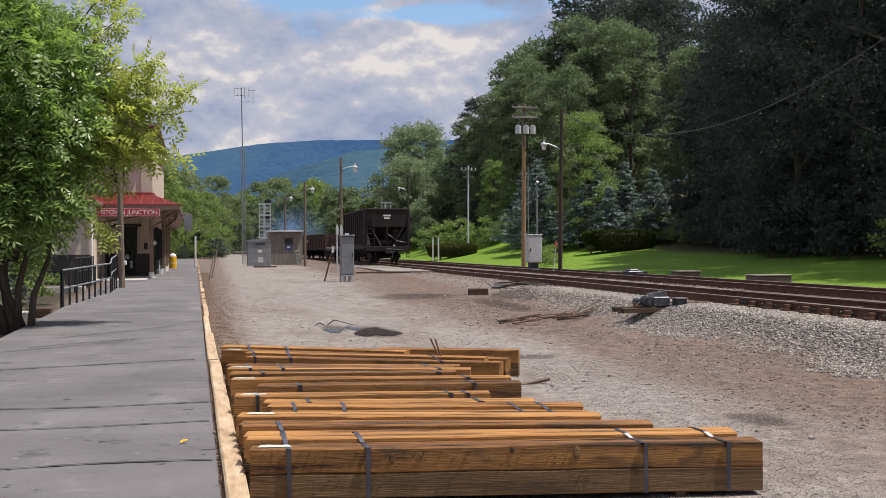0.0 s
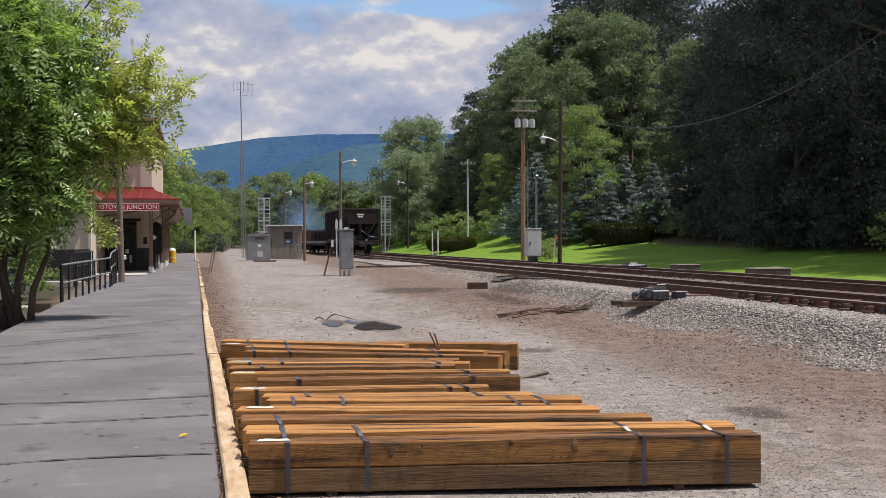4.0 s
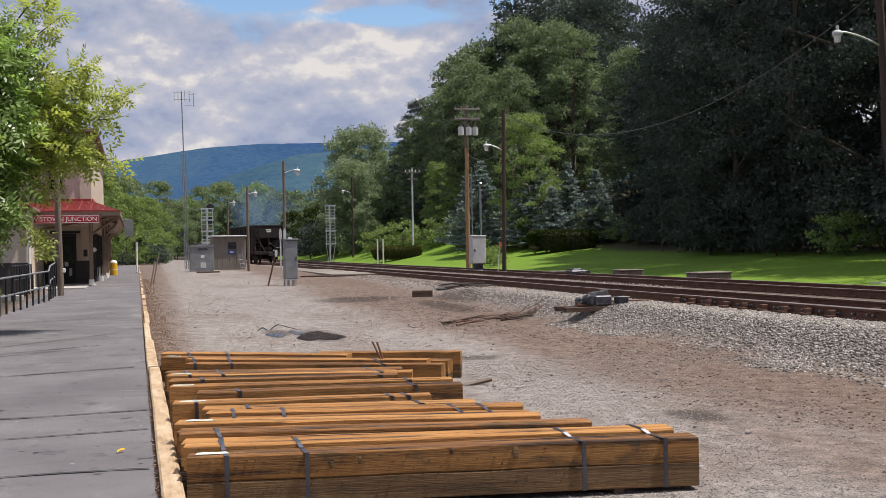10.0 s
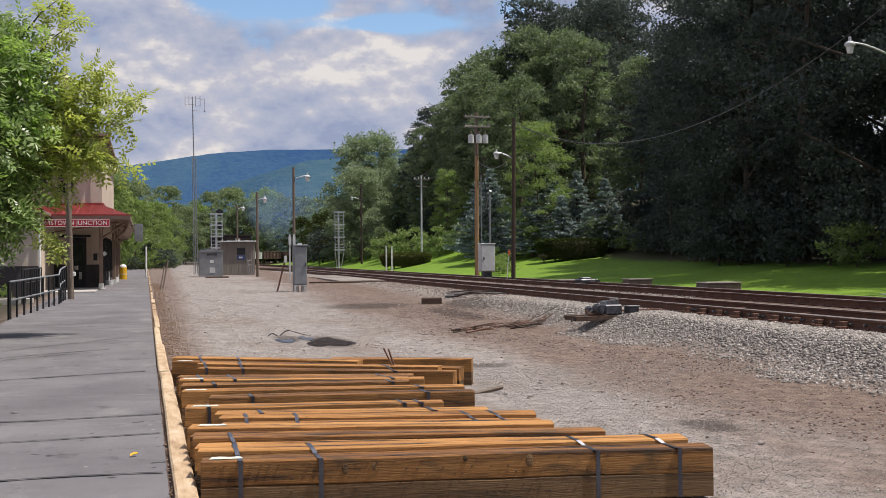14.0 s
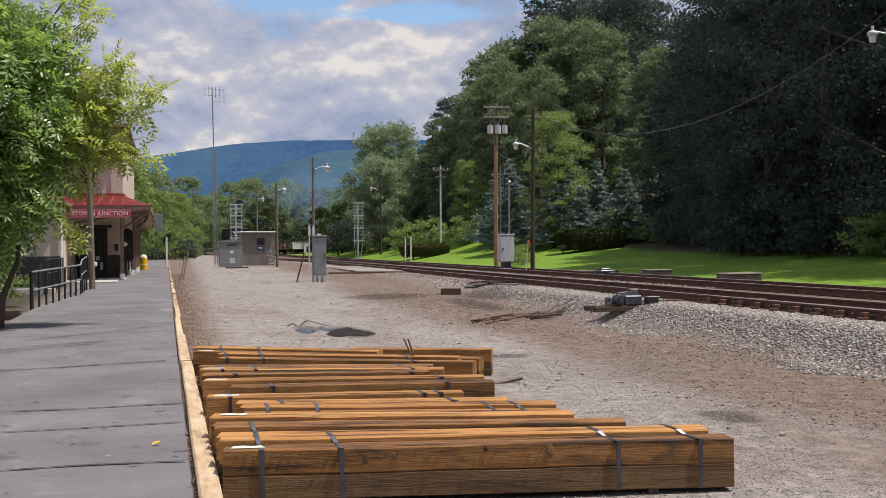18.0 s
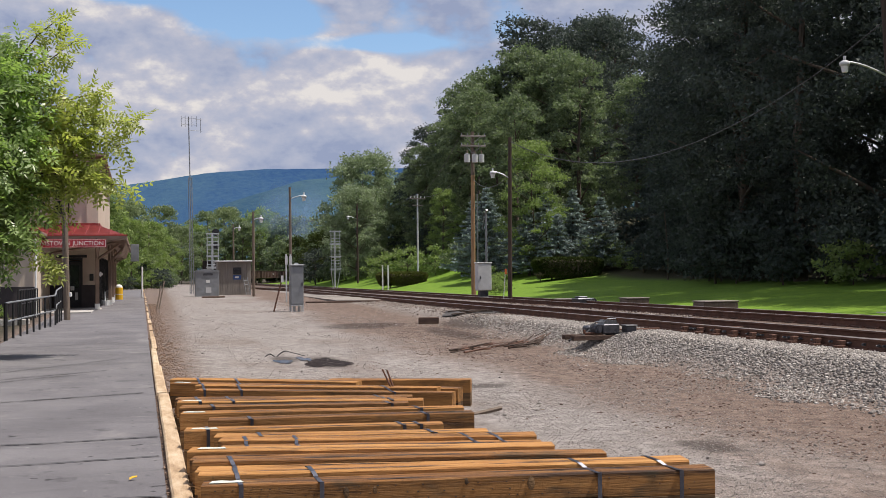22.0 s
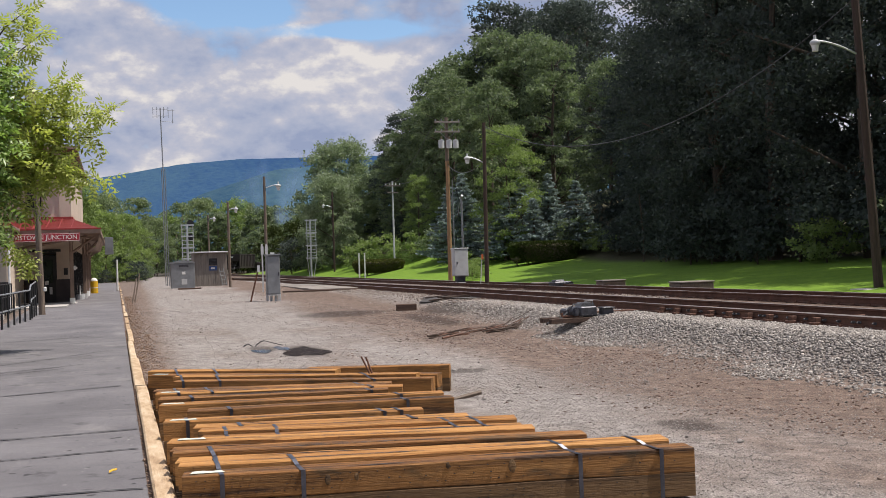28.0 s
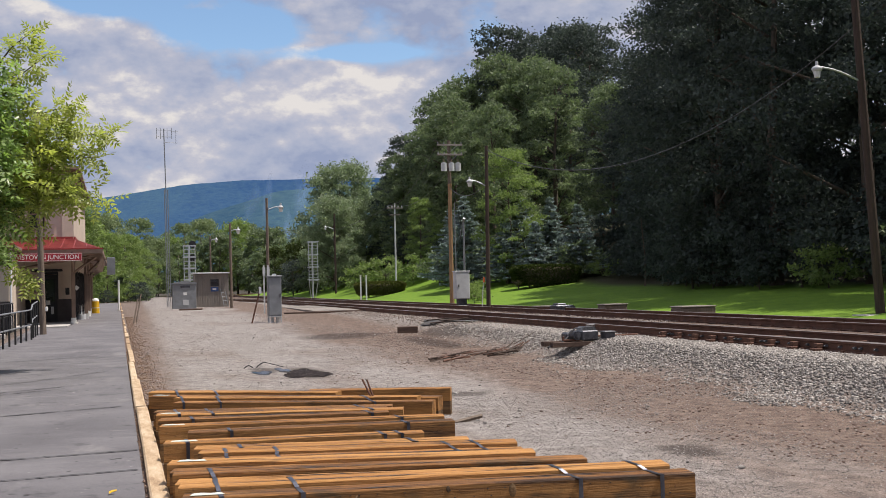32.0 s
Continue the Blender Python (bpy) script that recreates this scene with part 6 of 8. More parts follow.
# Haze is put into both slopes' blue; the darker ridge holds cloud shade too.
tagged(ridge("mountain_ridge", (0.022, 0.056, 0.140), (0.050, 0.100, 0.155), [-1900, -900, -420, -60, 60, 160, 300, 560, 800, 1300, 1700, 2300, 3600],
             [90, 180, 246, 292, 313, 327, 338, 344, 348, 362, 372, 350, 300], 2500, 1000), "long forested mountain ridge, haze and cloud shade in its blue", "mountain", kind="structure")
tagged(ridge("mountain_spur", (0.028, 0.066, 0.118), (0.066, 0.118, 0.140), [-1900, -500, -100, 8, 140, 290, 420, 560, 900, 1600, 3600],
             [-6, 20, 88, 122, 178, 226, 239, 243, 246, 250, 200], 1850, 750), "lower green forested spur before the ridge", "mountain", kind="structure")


# ---- plants ----
def folded(P, a, b, s, w, lift):
    n = len(P)
    v = np.stack([P - a * s * 0.5, P + b * w + lift, P + a * s * 0.5, P - b * w + lift], 1).reshape(-1, 3)
    i = np.arange(n) * 4
    return v, np.concatenate([np.stack([i, i + 1, i + 2], -1), np.stack([i, i + 2, i + 3], -1)])


def leaf_mesh(name, P, D, size, mat, seed, aspect=0.62, droop=0.25, plain=False):
    """A cloud of small folded leaves: P places, D outward directions."""
    r = np.random.RandomState(seed)
    n = len(P)
    a = r.normal(size=(n, 3)) * 0.75 + D
    a[:, 2] -= droop
    a /= np.linalg.norm(a, axis=1)[:, None]
    b = np.cross(a, r.normal(size=(n, 3)))
    b /= np.linalg.norm(b, axis=1)[:, None] + 1e-9
    c = np.cross(a, b)
    s = size * r.uniform(0.6, 1.35, size=(n, 1))
    w = s * aspect * 0.5
    lift = c * s * 0.14
    if plain:
        v = np.stack([P - a * s * 0.5 + b * w, P - a * s * 0.5 - b * w, P + a * s * 0.5 + lift], 1).reshape(-1, 3)
        f = np.arange(n * 3).reshape(-1, 3)
    else:
        v, f = folded(P, a, b, s, w, lift)
    me = bpy.data.meshes.new(name)
    me.vertices.add(len(v))
    me.vertices.foreach_set("co", v.ravel())
    me.loops.add(f.size)
    me.loops.foreach_set("vertex_index", f.ravel().astype(np.int32))
    me.polygons.add(len(f))
    me.polygons.foreach_set("loop_start", np.arange(len(f), dtype=np.int32) * 3)
    me.update(calc_edges=True)
    me.materials.append(mat)
    return me


def lobes(seed, n, h0, h1, rad, lobe):
    """Middles and sizes of the boughs' foliage in a crown from h0 to h1 metres."""
    r = np.random.RandomState(seed)
    out = []
    for k in range(n):
        t = (k + r.uniform(0.1, 0.9)) / n
        z = h0 + (h1 - h0) * t
        env = rad * (np.sin(np.pi * (0.14 + 0.80 * t)) ** 0.75)
        a = k * 2.4 + r.uniform(-0.5, 0.5)
        d = env * r.uniform(0.45, 1.0)
        out.append((d * np.cos(a), d * np.sin(a), z, lobe * r.uniform(0.5, 1.25)))
    return np.array(out)


def crown_points(seed, lb, n, flat=0.75):
    r = np.random.RandomState(seed + 77)
    w = lb[:, 3] ** 2
    k = r.choice(len(lb), n, p=w / w.sum())
    d = r.normal(size=(n, 3))
    d /= np.linalg.norm(d, axis=1)[:, None]
    d[:, 2] = np.where(d[:, 2] < -0.3, -d[:, 2] * 0.6, d[:, 2])
    rr = lb[k, 3] * (1 - 0.55 * r.uniform(size=n) ** 2.2)
    # broken outline: sprays stick out in places
    rr = rr * (1 + 0.32 * np.sin(d[:, 0] * 7 + k) * np.sin(d[:, 1] * 6 + k * 1.7) + 0.10 * r.normal(size=n))
    P = lb[k, :3] + d * rr[:, None] * np.array([1, 1, flat])
    return P, d


def tree_proto(seed, h, rad, nl, leaf, mat, clear=2.0, nlobe=22, lobe=1.6, r0=0.22):
    """Trunk with limbs, and a crown of many small leaves. Returns the two meshes."""
    lb = lobes(seed, nlobe, clear, h - lobe * 0.6, rad, lobe)
    P, D = crown_points(seed, lb, nl)
    leaves = leaf_mesh("crown", P, D, leaf * 0.84, mat, seed, 0.98, plain=True)
    rnd = random.Random(seed)
    bm = bmesh.new()
    bend = [Vector((rnd.uniform(-0.02, 0.02) * h * t, rnd.uniform(-0.02, 0.02) * h * t, h * 0.85 * t - 0.2)) for t in (0, 0.15, 0.35, 0.55, 0.8, 1)]
    me = tube(bend, r0, 8, r0 * 0.2)
    bm.free()
    bm = me
    for q in lb[:: max(1, len(lb) // 12)]:
        z0 = max(0.8, q[2] - rad * 0.45)
        t = min(0.95, z0 / (h * 0.85))
        s = Vector((0, 0, z0))
        rod(bm, s, Vector(q[:3]) * 0.97, r0 * 0.42 * (1 - t * 0.6), r0 * 0.1, n=5)
    return mesh_of(bm, M["bark"], True), leaves


def plant(name, protos, label, category, x, y, s=1.0, turn=0.0, z=None, group="", lean=0.0):
    zz = float(ground_z(x, y)) if z is None else z
    o = thing(name, label, category, pose(x, y, zz - 0.03, lean, 0, turn) @ Matrix.Diagonal((s, s, s, 1)), group)
    part("trunk", protos[0], None, o)
    part("crown", protos[1], None, o)
    return o


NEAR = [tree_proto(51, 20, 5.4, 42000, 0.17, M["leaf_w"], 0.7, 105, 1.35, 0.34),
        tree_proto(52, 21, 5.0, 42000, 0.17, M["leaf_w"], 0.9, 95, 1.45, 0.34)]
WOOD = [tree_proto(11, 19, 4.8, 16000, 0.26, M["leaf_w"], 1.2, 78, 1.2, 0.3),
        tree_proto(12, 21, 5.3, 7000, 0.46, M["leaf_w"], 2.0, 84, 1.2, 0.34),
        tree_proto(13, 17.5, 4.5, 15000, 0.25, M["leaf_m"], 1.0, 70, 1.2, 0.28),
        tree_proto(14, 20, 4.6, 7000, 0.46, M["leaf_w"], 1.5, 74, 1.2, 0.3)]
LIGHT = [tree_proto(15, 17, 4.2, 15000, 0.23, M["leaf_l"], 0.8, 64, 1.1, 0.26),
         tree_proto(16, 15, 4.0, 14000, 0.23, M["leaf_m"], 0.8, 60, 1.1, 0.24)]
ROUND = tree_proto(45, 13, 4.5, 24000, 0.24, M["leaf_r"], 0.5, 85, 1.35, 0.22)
SHRUB = [tree_proto(31, 2.6, 1.5, 1800, 0.17, M["leaf_m"], 0.3, 14, 0.7, 0.05),
         tree_proto(32, 3.4, 1.8, 2000, 0.19, M["leaf_w"], 0.3, 15, 0.8, 0.06),
         tree_proto(33, 2.2, 1.6, 1700, 0.16, M["leaf_l"], 0.2, 14, 0.65, 0.04)]
DARK = tree_proto(46, 8, 3.2, 8000, 0.25, M["leaf_h"], 0.3, 40, 1.1, 0.15)
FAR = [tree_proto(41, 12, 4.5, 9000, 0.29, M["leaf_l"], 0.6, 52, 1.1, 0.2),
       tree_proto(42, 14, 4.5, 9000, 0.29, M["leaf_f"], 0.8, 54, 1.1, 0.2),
       tree_proto(43, 10, 3.8, 6000, 0.34, M["leaf_m"], 0.5, 44, 1.0, 0.18)]

rnd = random.Random(3)


def skyline(x, y):
    """How high the wood's outline stands along the bearing of a place."""
    e = np.interp(x / y, [0.15, 0.168, 0.173, 0.18, 0.197, 0.225, 0.246, 0.263, 0.268, 0.276, 0.301, 0.331, 0.34, 0.367, 0.386, 0.425, 0.55],
                  [0.048, 0.055, 0.068, 0.088, 0.101, 0.103, 0.109, 0.115, 0.131, 0.166, 0.184, 0.187, 0.204, 0.222, 0.235, 0.262, 0.33])
    return 1.8 + y * float(e)


HEIGHT = {"leafy": 15.6, "wood": 18.6}
# the wood beyond the lawn: two ranks of tall trees; it stands further back behind the spruces
# trees before y 22 are out of view, kept for the shade they cast
y = -24.0
k = 0
while y < 176:
    x = 31.8 + 1.6 * math.sin(y * 0.11) + rnd.uniform(-1.2, 1.2) + 2.4 * float(smooth01(50, 66, y)) + 12.0 * float(smooth01(62, 69, y) * (1 - smooth01(92, 98, y))) - 5.4 * float(smooth01(95, 150, y))
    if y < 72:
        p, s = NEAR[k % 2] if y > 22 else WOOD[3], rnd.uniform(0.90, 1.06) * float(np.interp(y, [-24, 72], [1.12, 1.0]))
    else:
        p, h = ((LIGHT[1], "leafy"), (WOOD[2], "wood"), (LIGHT[1], "leafy"))[k % 3] if y > 92 else ((WOOD[2], "wood"), (LIGHT[1], "leafy"), (WOOD[0], "wood"))[k % 3]
        s = (min(skyline(x, y), 23.0) - gz(x, y)) / HEIGHT[h] * rnd.uniform(0.84, 1.0)
    plant("tree", p, "tall broadleaf tree at the edge of the wood, leaves coloured as in shade" if y < 72 else "leafy mid-green tree at the edge of the wood", "tree", x, y, s, rnd.uniform(0, 360), group="wood edge trees")
    k += 1
    y += rnd.uniform(4.8, 6.8) if 22 < y < 72 else rnd.uniform(3.6, 4.8) if y > 72 else 8.0
y = -30.0
while y < 78:
    s = rnd.uniform(1.0, 1.15) * float(np.interp(y, [5, 60, 90], [1.15, 1.08, 0.98]))
    plant("tree", WOOD[(1, 3)[k % 2]], "tall broadleaf tree deep in the wood", "tree", 40 + rnd.uniform(-2.5, 2.5) + 4.0 * float(smooth01(60, 70, y)), y, s, rnd.uniform(0, 360), group="wood trees")
    k += 1
    y += rnd.uniform(6.5, 8.5)
for x, y in ((46, 18), (48, 25), (46.5, 33), (48, 41), (47, 49), (36, 22), (38, 66), (40, 71), (41.5, 76), (43, 81), (36.5, 62), (44, 87), (46, 93)):
    plant("tree", WOOD[(1, 3)[k % 2]] if y < 60 else WOOD[0], "tall broadleaf tree deep in the wood", "tree", x, y, rnd.uniform(0.72, 0.85) * (1.4 if y < 55 else 1.0), rnd.uniform(0, 360), group="wood trees")
    k += 1
for x, y in ((35.5, 68), (36.5, 71), (37.5, 74), (38.5, 77), (36, 79), (39.5, 80), (34.5, 65.5)):
    plant("shrub", SHRUB[1], "dark shrub in the shade of the wood", "shrub", x, y, rnd.uniform(1.2, 1.6), rnd.uniform(0, 360), group="undergrowth")
# the wood's far shoulder, against the sky
y = 80.0
while y < 165:
    x = y * rnd.uniform(0.272, 0.46)
    if x > 40:
        p, h = ((LIGHT[1], "leafy"), (WOOD[2], "wood"), (WOOD[0], "wood"))[k % 3]
        plant("tree", p, "tall broadleaf tree deep in the wood", "tree", x, y, (skyline(x, y) - gz(x, y)) / HEIGHT[h] * rnd.uniform(0.8, 1.0), rnd.uniform(0, 360), group="wood trees")
    k += 1
    y += 1.8
y = 16.0
while y < 170:
    x = 29.4 + 1.2 * math.sin(y * 0.11) + rnd.uniform(-0.6, 1.4) + 2.6 * float(smooth01(50, 66, y)) - 5.6 * float(smooth01(95, 150, y))
    plant("shrub", SHRUB[1] if 42 < y < 70 else SHRUB[k % 3], "green undergrowth shrub at the foot of the wood", "shrub", x, y, rnd.uniform(0.6, 1.2) * (1.3 if y < 42 else 1.0), rnd.uniform(0, 360), group="undergrowth")
    k += 1
    y += rnd.uniform(1.6, 2.8)
for x, y, s_, p in ((33.6, 113, 0.98, 2), (36.4, 115, 1.06, 2), (39.2, 112, 1.14, 2), (41.5, 115, 1.25, 0), (30.5, 120, 0.7, 2), (32.0, 126, 0.76, 0)):
    plant("tree", WOOD[p], "tall leafy tree at the far shoulder of the wood", "tree", x, y, s_, 70 * p + x * 9, group="wood trees")
# a small round tree by the far lamp, and sunlit saplings
plant("tree", ROUND, "tall round leafy green tree on the lawn", "tree", 26.2, 133, 1.14, 40)
plant("tree", ROUND, "smaller leafy tree in front of a taller one on the lawn", "tree", 23.9, 126.5, 0.84, 130)
for x, y, s_ in ((22.6, 146, 0.85), (21.4, 158, 0.85)):
    plant("tree", DARK, "low dark-leaved evergreen tree at the lawn's far end", "tree", x, y, s_, x * 31, group="dark evergreens")
plant("tree", LIGHT[0], "sunlit yellow-green young tree before the wood", "tree", 28.8, 80, 0.62, 80)
plant("tree", LIGHT[0], "sunlit yellow-green young tree before the wood", "tree", 27.4, 101, 0.45, 200)
for x, y, s, p in [(24.6, 104, 1.5, 2), (25.8, 98, 1.3, 2), (26.5, 92, 1.2, 0), (23.6, 110, 1.3, 2), (22.0, 132, 1.2, 0), (21.2, 140, 1.4, 1), (27.5, 88, 1.4, 0), (24.5, 78, 0.7, 2), (21.5, 66, 0.6, 2), (20.4, 63.5, 0.5, 2)]:
    plant("shrub", SHRUB[p], "bright green shrub on the lawn's edge", "shrub", x, y, s, rnd.uniform(0, 360), group="lawn shrubs")
for x, y in ((30.4, 50), (31.2, 53.5), (30.6, 58.5), (30.2, 44), (30.9, 62)):
    o = thing("sapling", "thin bare sapling trunk at the edge of the wood", "sapling")
    part("stem", tube([(x, y, gz(x, y) - 0.1), (x + 0.05, y, 3.0), (x - 0.1, y + 0.1, 5.5)], 0.06, 6, 0.03), M["bark"], o)
# trees round the far end of the yard
for x, y, s, p in [(-3.6, 116, 0.86, 0), (5, 285, 1.35, 1), (13, 288, 1.3, 0), (17, 300, 1.45, 1), (29, 283, 1.6, 0), (-3, 280, 1.4, 1), (1, 270, 1.5, 2), (24, 276, 1.5, 2), (35, 276, 1.6, 2), (39, 278, 1.7, 2), (-6.6, 116, 0.95, 0), (-1.0, 123, 0.66, 0), (-9.5, 117, 0.95, 0), (1.0, 140, 0.66, 0), (3.0, 160, 0.62, 0), (-5.5, 118, 0.78, 0), (-8.5, 112, 0.85, 0), (-11.5, 121, 1.0, 1), (-3.4, 132, 0.8, 0), (-6.5, 140, 1.0, 0), (-1.2, 150, 0.75, 1), (-14, 135, 1.1, 2), (-2.0, 168, 0.95, 1), (1.2, 190, 0.85, 2), (-20, 130, 1.1, 1),
                   (3.5, 215, 1.0, 2), (-3, 225, 1.2, 1), (9, 262, 1.0, 1), (4, 275, 1.2, 0), (14, 268, 1.25, 2), (20, 280, 1.4, 1), (26, 290, 1.3, 0), (33, 295, 1.35, 1), (40, 290, 1.3, 0), (10, 310, 1.6, 2), (23, 315, 1.6, 1), (36, 320, 1.5, 0), (47, 300, 1.3, 2),
                   (-12, 260, 1.3, 1), (-20, 240, 1.3, 0), (-25, 180, 1.2, 2), (31, 262, 1.0, 2), (35, 252, 1.1, 2), (33.5, 236, 1.0, 2), (31.5, 205, 0.85, 2), (34, 190, 0.9, 2), (29.5, 180, 0.75, 2)]:
    plant("tree", FAR[p], "leafy green tree beyond the end of the yard", "tree", x, y, s * rnd.uniform(0.94, 1.06), rnd.uniform(0, 360), group="far trees")
for k in range(26):
    x, y = -3.5 + (k % 13) * 0.55 + rnd.uniform(-0.3, 0.3), 119 + (k // 13) * 6 + rnd.uniform(0, 6)
    plant("shrub", SHRUB[k % 3], "weedy green shrub at the end of the platform", "shrub", x, y, rnd.uniform(0.4, 0.9), rnd.uniform(0, 360), group="end of platform weeds")


for k, (x, y, s) in enumerate([(-5.4, 27.5, 0.9), (-6.2, 30, 1.1), (-5.0, 33.5, 0.6), (-6.8, 34, 1.2), (-7.5, 28, 1.2), (-5.6, 37, 0.7), (-8, 37.5, 1.3), (-4.9, 29.6, 0.5), (-6.5, 25.5, 1.1), (-8.0, 23.5, 1.3)]):
    plant("shrub", SHRUB[k % 3], "dark leafy shrub beside the station ramp", "shrub", x, y, s, 50 * k, group="station shrubs")


def spruce(x, y, h, seed, label):
    """Blue spruce: whorls of drooping boughs, needles in sprays."""
    r = np.random.RandomState(seed)
    P, D = [], []
    o = thing("blue_spruce", label, "spruce tree", pose(x, y, gz(x, y)), group="spruces")
    bm = tube([(0, 0, -0.1), (0, 0, h * 0.5), (0, 0, h)], 0.14, 7, 0.02)
    z = 0.5
    while z < h * 0.98:
        rad = 0.42 * (h - z) + 0.10
        nb = 8
        ph = r.uniform(0, 6.28)
        for b in range(nb):
            a = ph + 2 * np.pi * b / nb + r.uniform(-0.2, 0.2)
            rr = rad * r.uniform(0.55, 1.2)
            tip = Vector((rr * math.cos(a), rr * math.sin(a), z - r.uniform(0.0, 0.22) * rr + r.uniform(-0.1, 0.1)))
            if z < h * 0.8:
                rod(bm, (0, 0, z), tip, 0.025, 0.008, n=4)
            n = int(18 + 34 * rr)
            t = r.uniform(0.12, 1.0, n) ** 0.7
            base = np.array([tip.x, tip.y, 0])[None] * t[:, None]
            zz = z + (tip.z - z) * t + 0.12 * rr * t * t
            side = r.normal(size=(n, 3)) * np.array([0.16, 0.16, 0.05])[None] * (0.4 + rr * 0.45 * (1.1 - t))[:, None]
            pp = base + side
            pp[:, 2] += zz
            P.append(pp)
            d = np.array([math.cos(a), math.sin(a), 0.1])[None] + r.normal(size=(n, 3)) * 0.25
            D.append(d)
        z += r.uniform(0.17, 0.36)
    part("trunk", bm, M["bark"], o)
    part("crown", leaf_mesh("needles", np.concatenate(P), np.concatenate(D), 0.24, M["leaf_s"], seed, 0.42, 0.1), None, o)


for k, (x, y, h) in enumerate(((26.0, 83, 7.2), (28.4, 80, 5.2), (30.6, 82, 6.3), (31.6, 79, 6.0), (27.0, 90, 6.2), (29.6, 77, 4.6), (32.6, 76, 5.4))):
    spruce(x, y, h, 60 + k, "silver-blue spruce with layered boughs at the wood's edge")


def hedge(x0, x1, y0, y1, z0, h, seed, label, mat):
    """A clipped block of dense small leaves, wider above than at the foot."""
    r = np.random.RandomState(seed)
    o = thing("clipped_hedge", label, "hedge", group="hedges")
    n = 16000
    u = r.uniform(-1, 1, size=(n, 3))
    ax = r.randint(0, 3, n)
    u[np.arange(n), ax] = np.where(r.uniform(size=n) < 0.5, -1, 1)
    bad = (ax == 2) & (u[:, 2] < 0)
    u[bad, 2] = 1
    q = 5.0
    k = (np.abs(u) ** q).sum(1) ** (-1 / q)
    D = u * k[:, None]
    P = D.copy()
    taper = 0.80 + 0.20 * (P[:, 2] * 0.5 + 0.5)
    P[:, 0] = (x0 + x1) / 2 + P[:, 0] * (x1 - x0) / 2 * taper
    P[:, 1] = (y0 + y1) / 2 + P[:, 1] * (y1 - y0) / 2 * taper
    P[:, 2] = z0 + h / 2 + P[:, 2] * h / 2
    P += r.normal(size=P.shape) * 0.035
    part("foliage", leaf_mesh("foliage", P, D, 0.11, mat, seed, 0.7, 0.0), None, o)
    bm = boxes((x0 + 0.35, y0 + 0.3, z0 + 0.12, x1 - 0.35, y1 - 0.3, z0 + h - 0.12), bevel=0.2)
    part("core", bm, M["bark"], o)
    for i in range(6):
        x = x0 + 0.6 + i * (x1 - x0 - 1.2) / 5
        part("stem", rods(((x, (y0 + y1) / 2, z0 - 0.15), (x, (y0 + y1) / 2, z0 + 0.4), 0.05), n=5), M["bark"], o)


hedge(26.55, 31.9, 73.2, 75.2, gz(29, 74) - 0.02, 1.5, 5, "long dark clipped hedge on the lawn", M["leaf_h"])
hedge(19.7, 24.3, 94.0, 96.4, gz(22, 95), 1.2, 6, "low clipped hedge, sunlight put into its olive leaf colour", M["leaf_o"])


# ---- the tree beside the platform ----
def pinnate(name, P, A, Nrm, ln, mat, seed, pairs=5, leaflet=0.30):
    """Compound leaves: each a row of paired leaflets and one at the tip, drooping along its stalk."""
    r = np.random.RandomState(seed)
    n = len(P)
    A = A / np.linalg.norm(A, axis=1)[:, None]
    B = np.cross(A, Nrm)
    B /= np.linalg.norm(B, axis=1)[:, None] + 1e-9
    C = np.cross(B, A)
    L = ln * r.uniform(0.65, 1.25, size=(n, 1))
    vs = []
    for k in range(pairs):
        t = 0.22 + 0.7 * k / (pairs - 1)
        for s in (-1, 1):
            o = P + A * L * t - C * L * 0.22 * t * t
            d = B * s * 0.9 + A * 0.42 - C * r.uniform(0.05, 0.4, size=(n, 1))
            d /= np.linalg.norm(d, axis=1)[:, None]
            w = np.cross(d, C)
            w /= np.linalg.norm(w, axis=1)[:, None] + 1e-9
            l = L * leaflet * (1 - 0.25 * abs(t - 0.55))
            vs.append(np.stack([o, o + d * l * 0.45 + w * l * 0.21, o + d * l, o + d * l * 0.45 - w * l * 0.21], 1))
    o = P + A * L * 0.95 - C * L * 0.2
    vs.append(np.stack([o, o + A * L * 0.13 + B * L * 0.05, o + A * L * leaflet - C * L * 0.06, o + A * L * 0.13 - B * L * 0.05], 1))
    v = np.concatenate(vs, 0).reshape(-1, 3)
    i = np.arange(len(v) // 4) * 4
    f = np.concatenate([np.stack([i, i + 1, i + 2], -1), np.stack([i, i + 2, i + 3], -1)])
    me = bpy.data.meshes.new(name)
    me.vertices.add(len(v))
    me.vertices.foreach_set("co", v.ravel())
    me.loops.add(f.size)
    me.loops.foreach_set("vertex_index", f.ravel().astype(np.int32))
    me.polygons.add(len(f))
    me.polygons.foreach_set("loop_start", np.arange(len(f), dtype=np.int32) * 3)
    me.update(calc_edges=True)
    me.materials.append(mat)
    return me


